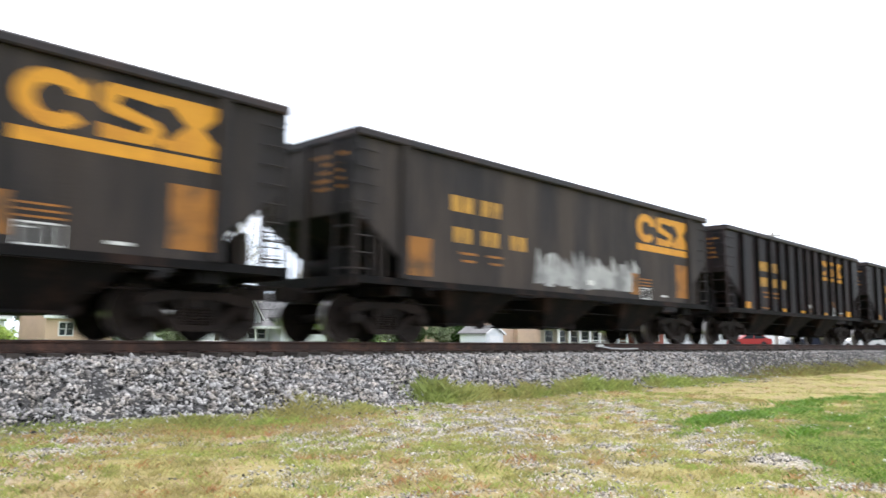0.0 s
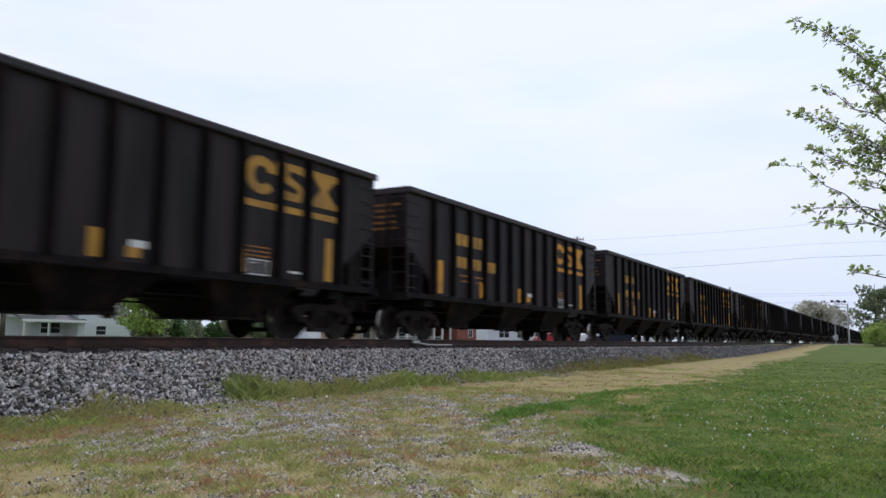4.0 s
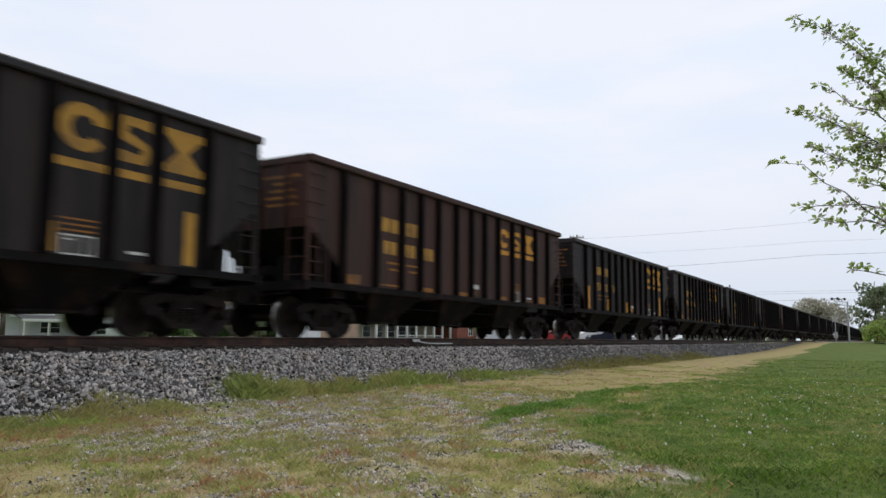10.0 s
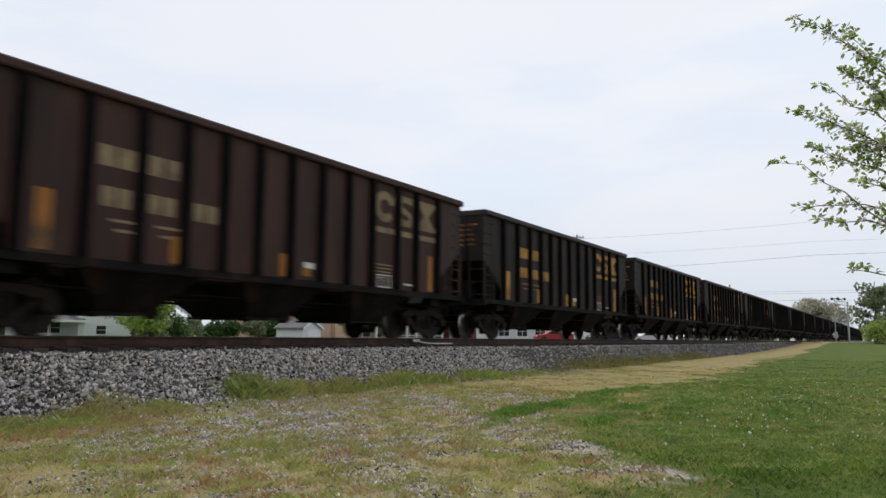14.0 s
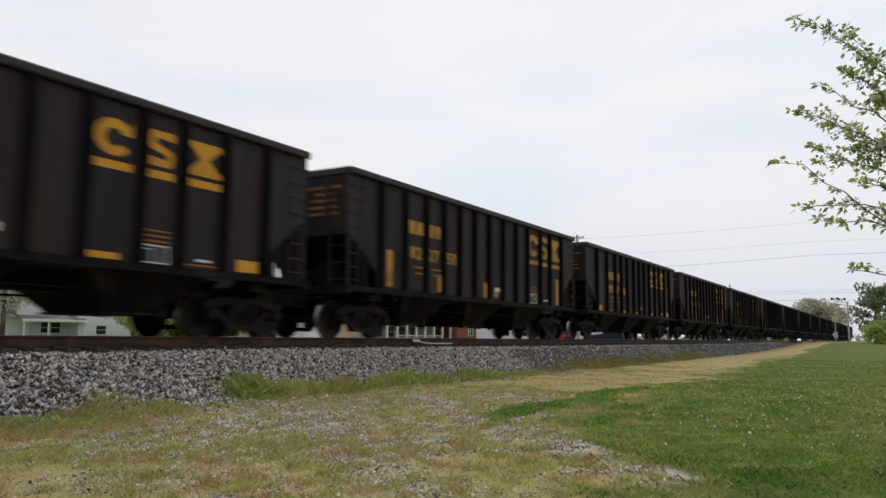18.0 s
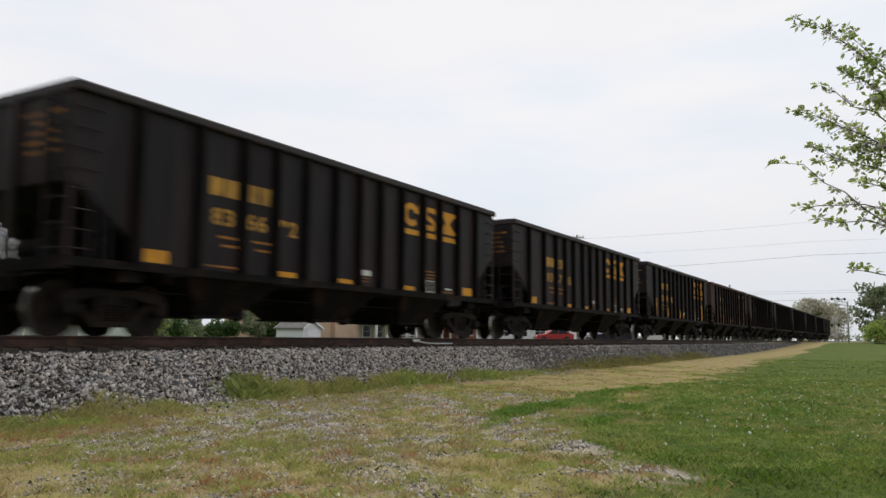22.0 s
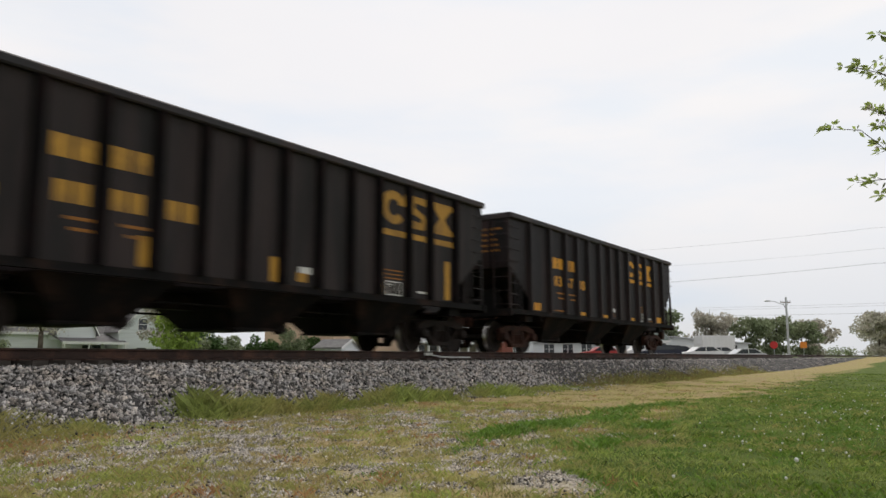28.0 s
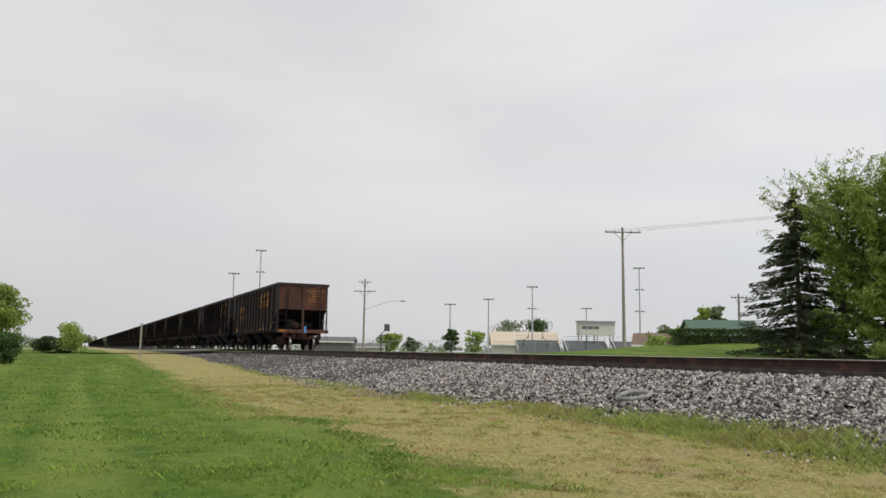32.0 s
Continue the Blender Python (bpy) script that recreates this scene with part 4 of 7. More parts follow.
    wheel_me.polygons.foreach_set("material_index", [0 if i < plain else 1 for i in range(len(wheels.f))])
    for xe in (-6.04, 6.04):
        bol = Mesh().box(-0.20, 0.20, -1.05, 1.05, 0.53, 0.72).box(-0.24, 0.24, -0.55, 0.55, 0.60, 0.84).lathe([(0.0, 0.84), (0.20, 0.84), (0.20, 1.03), (0, 1.03)], "z", 14)
        bol.box(-0.70, -0.62, -0.8, 0.8, 0.36, 0.44).box(0.62, 0.70, -0.8, 0.8, 0.36, 0.44)
        tr = part("truck", bol, M_TRUCK, car, "heavy cast four-wheel truck", at=pose(xe, 0, 0))
        for s in (-1, 1):
            part("side_frame", frame_me, None, tr, at=pose(0, s * 1.0, 0, 0, 0, 0 if s < 0 else 180))
        for x in (-0.16, 0.0, 0.16):
            part("spring", spring_me, None, tr, at=pose(x, -1.0, 0))
        for i, x in enumerate((-0.889, 0.889)):
            w = part("wheelset", wheel_me, None, tr, at=pose(x, 0, 0.457))
            w["axle"] = i
        part("body_bolster", Mesh().box(xe - 0.22, xe + 0.22, -1.44, 1.44, 0.90, 1.085), M_UNDER, car)
    markings(car, style)
    return car


def markings(car, style):
    """Painted shapes on the side that faces -y."""
    y = -SIDE - 0.001
    if style == "smooth":
        spots, tall = [(3.52, 1.45), (4.62, 1.75), (5.62, 1.30)], 1.32
    elif style == "upright":
        spots, tall = [(3.42, 1.25), (4.38, 1.15), (5.42, 1.11)], 1.25
    else:
        spots, tall = [(2.52, 1.0), (3.48, 1.0), (4.47, 1.0)], 1.0
    for (x, k), fn, nm in zip(spots, (ring_shape, zigzag_shape, hourglass_shape), ("ring_emblem", "zigzag_emblem", "hourglass_emblem")):
        part(nm, welded(fn(), nm, M_YELLOW), None, car, "painted yellow emblem", at=Matrix.Translation((x, y, 3.265 + 0.1 * (tall - 1))) @ Matrix.Diagonal((k, 1, tall, 1)))
    if style == "smooth":
        part("underline", plate(3.0, 6.15, 2.64, 2.83), M_YELLOW, car, "yellow painted bar")
    else:
        low = 2.62 if style == "upright" else 2.73
        for a, b in ((2.98, 3.86), (4.07, 4.69), (4.97, 5.88)) if style == "upright" else ((2.17, 2.88), (3.20, 3.76), (4.06, 4.88)):
            part("underline", plate(a, b, low, low + 0.14), M_YELLOW, car, "yellow painted bar")
    shift, rise = (0.0, 0.0) if style == "square" else (-0.22, 0.10)
    for a, b in ((-4.46, -3.75), (-3.50, -2.84)):
        for c, d in ((a, a + 0.31), (a + 0.38, b)):
            part("reporting_mark", plate(c + shift, d + shift, 2.66 + rise, 3.01 + rise), M_DULL, car, "plain yellow-orange painted block")
    for a in (-4.2 + shift, -3.3 + shift):
        part("data_line", plate(a, a + 0.55, 1.86, 1.91).box(a + 0.1, a + 0.5, y - 0.004, y, 1.70, 1.75), M_FADED, car)
    # stencil panel, data lines, small plates
    box = Mesh()
    for a, b, c, d in ((3.15, 3.73, 1.25, 1.275), (3.15, 3.73, 1.545, 1.57), (3.15, 3.175, 1.275, 1.545), (3.705, 3.73, 1.275, 1.545), (3.36, 3.38, 1.275, 1.545), (3.55, 3.57, 1.275, 1.545), (3.20, 3.34, 1.48, 1.50)):
        box.box(a, b, y - 0.004, y, c, d)
    part("stencil_panel", box, M_WHITE, car, "white outlined stencil panel")
    dl = Mesh()
    for k in range(3):
        dl.box(3.10, 3.75, y - 0.003, y, 1.62 + k * 0.09, 1.65 + k * 0.09)
    part("data_line", dl, M_FADED, car)
    part("data_plate", plate(4.35, 4.70, 1.36, 1.41), M_WHITE, car, "small white painted plate")
    part("data_plate", plate(0.40, 0.74, 1.49, 1.62), M_WHITE, car, "small white painted plate")
    if style == "square":
        for a, b, c, d in ((5.37, 5.94, 1.26, 1.49), (2.15, 2.72, 1.25, 1.36), (-0.51, 0.01, 1.25, 1.35), (-2.51, -1.98, 1.25, 1.36), (-5.85, -5.35, 1.26, 1.49)):
            part("reflector_patch", plate(a, b, c, d), M_YELLOW, car, "yellow reflective patch")
        part("data_line", plate(-4.5, -3.7, 1.30, 1.34), M_FADED, car)
        part("data_line", plate(4.05, 4.85, 1.28, 1.31), M_FADED, car)
        part("data_line", plate(0.36, 0.72, 1.42, 1.44).box(0.40, 0.70, y - 0.004, y, 1.34, 1.36), M_FADED, car)
    elif style == "upright":
        for a, b, c, d in ((5.52, 5.76, 1.27, 2.24), (-5.69, -5.43, 1.29, 2.22), (-3.17, -2.96, 1.28, 1.77), (-0.37, -0.17, 1.27, 1.74), (0.34, 0.61, 1.32, 1.50), (2.90, 3.06, 1.28, 1.74)):
            part("reflector_patch", plate(a, b, c, d), M_YELLOW, car, "orange-yellow upright stripe")
    else:
        for a, b, c, d in ((5.27, 6.04, 1.38, 2.38), (2.62, 3.05, 1.36, 1.95), (-6.06, -5.27, 1.32, 2.10)):
            part("reflector_patch", plate(a, b, c, d), M_FADED, car, "faded orange patch")
    for e in (-1, 1):
        ends = Mesh()
        for k, (a, b) in enumerate(((0.15, 1.25), (0.45, 1.05), (0.35, 1.1), (0.25, 1.15), (0.3, 1.2))):
            ends.box(min(e * 7.302, e * 7.306), max(e * 7.302, e * 7.306), min(e * a, e * b), max(e * a, e * b), 3.55 - k * 0.16, 3.61 - k * 0.16)
        part("end_stencil", ends, M_FADED, car, "lines of small faded orange stencilling")


def repaint(car, table, chosen=None):
    """Gives a car's parts other paints, part by part."""
    for o in car.children_recursive:
        if o.type == "MESH" and o.data.materials:
            new_mat = table.get(o.data.materials[0])
            if new_mat and (chosen is None or o.name.split(".")[0] in chosen):
                o.material_slots[0].link = "OBJECT"
                o.material_slots[0].material = new_mat


SQUARE = {0, 3, 8, 9, 10, 13, 15, 21, 22, 23, 25, 27, 28, 29, 37, 38}
BROWN = {6, 20, 25}
MAROON = {12, 10, 17, 5}
SMOOTH = {39, 40}
DUSTY = {1, 4, 11, 14, 19, 26, 34, 36}
NUMBERS = {28: "836730", 27: "836748", 12: "834406", 0: "836738", 35: "834523", 31: "814359", 30: "834396", 29: "836732", 24: "834271", 16: "834552", 14: "822750", 13: "835756", 9: "836692", 8: "836785"}
CAR_COUNT = 47


def make_train():
    templates = {s: build_car(s) for s in ("square", "upright", "smooth")}
    used, cars = set(), []
    blocks = {}
    for mm, key in ((M_DULL, "f"), (M_PALE, "p")):
        blocks[key] = plate(-0.28, -0.03, -0.165, 0.165, 0, 0.003).box(0.03, 0.28, -0.003, 0, -0.165, 0.165).data("figures", mm)
    for k in range(CAR_COUNT):
        style = "smooth" if k in SMOOTH else "square" if k in SQUARE else "upright"
        tpl = templates[style]
        if style not in used:
            used.add(style)
            car = tpl
        else:
            car = copy_thing(tpl, Matrix.Identity(4))
        cars.append(car)
    for k, car in enumerate(cars):
        pale = k in (20, 6)
        code = NUMBERS.get(k)
        for i, x in enumerate((-4.10, -3.20, -2.265)):
            if code:
                me = figure_pair(code[2 * i:2 * i + 2], M_YELLOW if k in (0, 31, 13) else M_DULL)
            else:
                me = blocks["p" if pale else "f"]
            part("road_number", me, None, car, "painted yellow figures", at=pose(x - (0.0 if k in SQUARE else (0.22, 0.20, 0.14)[i]), -SIDE - 0.001, 2.265))
        if k == 0:
            # the last car carries a marker, and its rear end is rusty
            repaint(car, {M_TRUCK: M_TAILTRUCK, M_POST: M_BLACK})
            for o in car.children:
                nm = o.name.split(".")[0]
                if nm in ("end_sheet", "end_post", "end_rib", "end_platform", "end_chord") and max(v.co.x for v in o.data.vertices) > 5:
                    o.material_slots[0].link = "OBJECT"
                    o.material_slots[0].material = {"end_chord": M_CHORD, "end_sheet": M_ENDRUST, "end_post": M_ENDRUST}.get(nm, M_RUST)
            for y in (-1.05, 1.05):
                part("end_bracket", Mesh().prism([(7.402, 1.03), (7.402, 0.74), (7.30, 0.62), (7.10, 0.62), (7.10, 1.03)], "y", y - 0.09, y + 0.09), M_TAILTRUCK, car)
            part("draft_gear", Mesh().box(7.12, 7.50, -0.36, 0.36, 0.62, 0.79).box(7.20, 7.44, -0.62, -0.40, 0.72, 0.98).tube((7.46, -0.9, 0.70), (7.46, 0.9, 0.70), 0.035, n=8), M_TAILTRUCK, car)
            part("train_line_pipe", Mesh().pipe([(7.05, 0.52, 0.88), (7.46, 0.52, 0.88), (7.56, 0.46, 0.82), (7.62, 0.42, 0.70)], 0.03, 8), M_RUST, car)
            part("hand_brake", Mesh().lathe([(0.0, -0.05), (0.20, -0.03), (0.22, 0.0), (0.20, 0.03), (0.0, 0.05)], "x", 16, (7.44, -0.48, 1.46)).tube((7.30, -0.48, 1.46), (7.42, -0.48, 1.46), 0.05, n=8), M_TAILTRUCK, car, smooth=True)
            part("bearing_cover", Mesh().box(7.403, 7.415, -1.46, -1.10, 1.08, 1.20), M_FADED, car, "faded orange plate on the end sill")
            part("marker_light", Mesh().box(7.90, 8.02, -0.06, 0.06, 1.03, 1.34).tube((7.96, 0, 1.34), (7.96, 0, 1.42), 0.045), M_BLUE, car, "blue rear marker box on the coupler")
            repaint(car, {M_DULL: M_YELLOW}, {"reporting_mark"})
            tagged(car, "black hopper car with rusty rear end and yellow markings")
        elif k in BROWN:
            repaint(car, {M_BLACK: M_BROWN, M_CHORD: M_BROWN})
            repaint(car, {M_YELLOW: M_FADED}, {"reflector_patch"})
            if pale:
                repaint(car, {M_YELLOW: M_PALE, M_FADED: M_PALE, M_DULL: M_PALE}, {"ring_emblem", "zigzag_emblem", "hourglass_emblem", "underline", "reporting_mark", "data_line"})
            tagged(car, "rusty brown open-top hopper car with faded markings, rolling")
        elif k in MAROON:
            repaint(car, {M_BLACK: M_MAROON, M_YELLOW: M_DULL})
            repaint(car, {M_YELLOW: M_FADED}, {"reflector_patch"})
            tagged(car, "dark maroon-brown open-top hopper car with dull orange markings, rolling")
        elif k in DUSTY:
            repaint(car, {M_BLACK: M_DUSTY})
            repaint(car, {M_YELLOW: M_DULL}, {"ring_emblem", "zigzag_emblem", "hourglass_emblem", "underline", "reflector_patch"})
            tagged(car, "dusty grey-black open-top hopper car with orange stripes, rolling")
        elif k in SMOOTH:
            repaint(car, {M_BLACK: M_DUSTBROWN, M_POST: M_DUSTBROWN})
            tagged(car, "smooth-sided dusty black hopper car with large yellow emblem, rolling")
        if k == 39:
            g = Mesh()
            rg = random.Random(8)
            for i in range(13):
                x = -1.8 + i * 0.37
                g.prism([(x, 1.35 + rg.uniform(0, 0.15)), (x + 0.4, 1.32 + rg.uniform(0, 0.12)), (x + 0.42, 2.0 + rg.uniform(-0.2, 0.2)), (x + 0.12, 2.25 + rg.uniform(-0.2, 0.1))], "y", -SIDE - 0.0012 * (1 + i % 3) - 0.003, -SIDE - 0.0005)
            part("sprayed_patch", g, M_GRAFFITI, car, "sprayed grey-white paint shapes")
        if k in (27, 10):
            for x, w, h in ((-2.75, 0.75, 0.24), (-1.5, 0.55, 0.17), (-0.6, 0.55, 0.15), (2.3, 0.3, 0.13), (2.75, 0.3, 0.15)):
                g = Mesh().prism([(x, 1.245), (x + w, 1.245), (x + w * 0.86, 1.245 + h * 0.55), (x + w * 0.62, 1.245 + h), (x + w * 0.22, 1.245 + h * 0.72)], "y", -SIDE - 0.006, -SIDE - 0.0005)
                part("splash", g, M_PALE, car, "pale splashed paint along the sill")
    return cars


TRAIN = make_train()


def tail_at(t):
    """Where the last car's rear end is, in metres along the track."""
    u = t - 16.0
    return 299.72 - 21.9815 * u + 0.006888 * u * u - 0.000394 * u ** 3


TRAIN_FIX = {0: -0.03, 1: -0.12, 2: -0.12, 3: 0.15, 6: 0.28, 7: 0.25, 8: -0.05, 9: -0.13, 10: 0.10, 11: 0.0, 12: -0.40, 13: -0.35, 14: -0.35, 17: 0.09, 18: -0.26, 19: -0.19, 20: -0.19, 21: -0.16,
             22: -0.48, 23: -0.68, 24: -0.22, 25: -0.55, 26: -0.36, 26.5: -0.70, 27.5: -0.35, 28.5: 0.0, 29: -0.12, 29.5: 0.20, 30: -0.20, 30.5: 0.24, 31: 1.8, 31.5: 3.2, 32: 4.0}


def train_rows():
    return [(float(t), tail_at(t) + d) for t, d in TRAIN_FIX.items()]


# ================= grass and weeds =================
def blades(name, x, y, h, w, lean, material_, label, rng, z=None):
    """Bent grass blades, two triangles each, as one object."""
    n = len(x)
    z = ground_z(x, y) - 0.006 if z is None else z
    a = rng.uniform(0, 2 * np.pi, n)
    d = np.stack([np.cos(a), np.sin(a)], 1)
    b = rng.uniform(0, 2 * np.pi, n)
    s = np.stack([np.cos(b), np.sin(b)], 1) * (w * 0.5)[:, None]
    k = (h * lean * rng.uniform(0.2, 1.2, n))[:, None]
    base = np.stack([x, y], 1)
    p = np.zeros((n, 4, 3))
    p[:, 0, :2], p[:, 1, :2] = base - s, base + s
    p[:, 0, 2] = p[:, 1, 2] = z
    p[:, 2, :2], p[:, 2, 2] = base + d * k * 0.35 + s * 0.8, z + h * 0.6
    p[:, 3, :2], p[:, 3, 2] = base + d * k, z + h
    i = np.arange(n)[:, None] * 4
    f = np.concatenate([i + np.array([[0, 1, 2]]), i + np.array([[0, 2, 3]])])
    ob = new(name, cloud_mesh(name, p, f, material_))
    return tagged(ob, label, "grass", kind="stuff")


def make_grass():
    rng = np.random.default_rng(11)
    # lawn, right and left of the camera
    n = 300000
    r = 3.0 + 44 * rng.uniform(0, 1, n) ** 1.9
    a = np.where(rng.uniform(size=n) < 0.5, rng.uniform(radians(-8), radians(42), n), rng.uniform(radians(122), radians(190), n))
    # the lawn round the tripod
    near = rng.uniform(size=n) < 0.10
    r = np.where(near, 9.0 * np.sqrt(rng.uniform(0, 1, n)), r)
    a = np.where(near, rng.uniform(0, 2 * np.pi, n), a)
    x, y = r * np.cos(a), r * np.sin(a)
    keep = (lawn_at(x, y) > rng.uniform(0.25, 0.8, n)) & (y < toe(x))
    x, y, r = x[keep], y[keep], r[keep]
    lush = 0.95 + 0.45 * np.clip(rough_noise(x, y, 0.9, 7.0), -1, 1) + 0.5 * np.clip(rough_noise(x, y, 4.4, 3.0), -0.6, 1)
    h = rng.uniform(0.015, 0.040, len(x)) * lush
    for sel, nm, mm, lb in ((x > 0, "weedy_lawn_grass", M_WEEDYLAWN, "uneven green weedy lawn grass"), (x <= 0, "lawn_grass", M_BLADE, "short bright green mown lawn grass")):
        blades(nm, x[sel], y[sel], h[sel], 0.0035 + 0.0010 * r[sel], 1.25, mm, lb, rng)
    # uneven tufts in the mown lawn
    cx, cy = rng.uniform(6.5, 24, 2600), rng.uniform(-1.5, 5.2, 2600)
    keep = lawn_at(cx, cy) > 0.35
    cx, cy = cx[keep], cy[keep]
    who = np.repeat(np.arange(len(cx)), 45)
    r = rng.uniform(0.05, 0.22, len(cx))[who]
    xx, yy = cx[who] + rng.normal(0, 0.6, len(who)) * r * 1.4, cy[who] + rng.normal(0, 0.6, len(who)) * r
    pale = (rng.uniform(size=len(cx)) < 0.5)[who]
    for sel, mm, nm, lb in ((pale, M_TRACKWEED, "pale_lawn_tufts", "paler yellow-green tufts in the lawn"), (~pale, M_BROAD, "dark_lawn_tufts", "darker green tufts in the lawn")):
        blades(nm, xx[sel], yy[sel], rng.uniform(0.015, 0.05, sel.sum()), 0.0035 + 0.0005 * np.hypot(xx[sel], yy[sel]), 1.3, mm, lb, rng)
    # verge: small tufts, each of one colour, over a thin dry sward
    def verge_points(n, spans):
        pick, x = rng.uniform(size=n), np.zeros(n)
        lo = 0.0
        for share, x0, x1 in spans:
            x = np.where((pick >= lo) & (pick < lo + share), rng.uniform(x0, x1, n), x)
            lo += share
        y = lawn_edge(x) - 0.7 + rng.uniform(0, 1, n) * (toe(x) + 0.35 - lawn_edge(x) + 0.7)
        keep = x * x + y * y > 8
        return x[keep], y[keep]

    x, y = verge_points(84000, ((0.5, 1.5, 26), (0.35, -28, -1.5), (0.15, -45, 50)))
    keep = gravel_at(x, y) < rng.uniform(0.0, 0.55, len(x))
    x, y = x[keep], y[keep]
    dry = rng.uniform(size=len(x)) < 0.60 + 0.35 * np.clip(rough_noise(x, y, 1.1, 2.0), -1, 1)
    for sel, mm, nm, lb in ((dry, M_DRYBLADE, "dry_grass", "thin dry tan grass on the verge"), (~dry, M_WEED, "verge_grass", "patchy yellow-green grass on the verge")):
        xx, yy = x[sel], y[sel]
        blades(nm, xx, yy, rng.uniform(0.010, 0.034, len(xx)), 0.003 + 0.0005 * np.hypot(xx, yy), 1.3, mm, lb, rng)
    cx, cy = verge_points(3900, ((0.38, 1.2, 15), (0.18, 1.2, 6.5), (0.08, 15, 32), (0.36, -24, -1.5)))
    edge = np.exp(-((cy - lawn_edge(cx)) / 1.3) ** 2)
    foot = np.exp(-((cy - toe(cx)) / 0.5) ** 2)
    tall = np.where(np.abs(cx - 6) < 9, 1.0, 0.7)
    kind = rng.uniform(size=len(cx)) + 0.22 * edge * (cx > 0) + 0.15 * foot - 0.18 * np.clip(rough_noise(cx, cy, 1.2, 2.0), -1, 1)
    for lo, hi, mm, nm, lb in ((-9, 0.28, M_DRYBLADE, "straw_tufts", "small straw-coloured tufts on the verge"), (0.28, 0.36, M_RUSTWEED, "rusty_weeds", "low rusty red weeds on the verge"),
                               (0.36, 0.86, M_WEED, "weed_tufts", "small yellow-green tufts among the pebbles"), (0.86, 9, M_TRACKWEED, "green_tufts", "fresh green tufts on the stony verge")):
        sel = np.nonzero((kind >= lo) & (kind < hi))[0]
        who = np.repeat(sel, 42)
        r = rng.uniform(0.04, 0.17, len(cx))[who]
        xx, yy = cx[who] + rng.normal(0, 0.6, len(who)) * r * 1.3, cy[who] + rng.normal(0, 0.6, len(who)) * r
        if nm == "rusty_weeds":
            xx, yy = np.append(xx, rng.normal(5.4, 1.1, 2600)), np.append(yy, rng.normal(8.25, 0.30, 2600))
            who = np.append(who, np.zeros(2600, int))
        blades(nm, xx, yy, rng.uniform(0.02, 0.065, len(xx)) * tall[who], 0.0035 + 0.0004 * np.hypot(xx, yy), 1.1, mm, lb, rng)
    # taller weeds along the foot of the ballast
    xs, ys, hs = [], [], []
    clumps = [(5.6, 8.4, 1.2, 0.5, 0.12), (7.2, 8.7, 0.6, 0.4, 0.15), (9.7, 9.15, 0.5, 0.40, 0.42), (10.7, 9.15, 0.55, 0.35, 0.32), (11.9, 9.1, 0.7, 0.35, 0.30), (13.5, 8.95, 0.6, 0.40, 0.40), (15.0, 9.1, 0.75, 0.35, 0.28), (17.6, 9.1, 0.95, 0.40, 0.28), (20.0, 9.1, 0.9, 0.38, 0.18),
              (23.5, 9.3, 2.0, 0.4, 0.13), (27.0, 9.4, 2.2, 0.42, 0.20), (31, 9.4, 2.5, 0.4, 0.22), (36, 9.4, 3, 0.4, 0.20), (43, 9.5, 4, 0.4, 0.18), (-10.2, 7.7, 1.6, 0.6, 0.2), (-8.3, 7.7, 1.4, 0.6, 0.2), (-13, 7.6, 2.0, 0.5, 0.16),
              (-17.5, 7.2, 2.0, 0.45, 0.14), (-23, 6.8, 3.5, 0.4, 0.13), (-32, 6.7, 6, 0.4, 0.13), (3.4, 9.2, 1.5, 0.4, 0.10), (4.9, 8.9, 0.9, 0.4, 0.14), (6.5, 9.0, 0.7, 0.35, 0.17), (-2, 8.3, 3, 0.5, 0.12)]
    for ax, ay, rx, ry, hh in clumps:
        m = int(7500 * min(rx, 2.4) * ry + 1200)
        dx, dy = rng.normal(0, 0.75, m), rng.normal(0, 0.85, m)
        xs.append(ax + dx * rx), ys.append(ay + dy * ry)
        hs.append(hh * rng.uniform(0.15, 1.05, m) ** 1.2 * np.exp(-dx ** 2 * 0.5 - dy ** 2 * 0.4) * (1 + 0.25 * np.clip(rough_noise(ax + dx * rx, ay + dy * ry, 5.0, 1.0), -1, 1)))
    x, y, h = (np.concatenate(q) for q in (xs, ys, hs))
    t = toe(x)
    zz = np.where(y > t, np.interp((y - t) / (TRACK_Y - 1.85 - t), [0, 1], [-0.985, -0.27]), ground_z(x, y)) - 0.01
    brown = (x > 22.5) & (rng.uniform(size=len(x)) < 0.75)
    for sel, nm, mm, lb in ((~brown, "track_weeds", M_TRACKWEED, "tall yellow-green weeds along the foot of the ballast"), (brown, "withered_weeds", M_BROWNWEED, "brown withered weeds along the foot of the ballast")):
        blades(nm, x[sel], y[sel], h[sel] * rng.uniform(0.45, 1.1, sel.sum()), 0.002 + 0.00016 * np.hypot(x[sel], y[sel]), 1.0, mm, lb, rng, zz[sel])
    # broad-leaved weeds where the lawn ends
    xs, ys = [], []
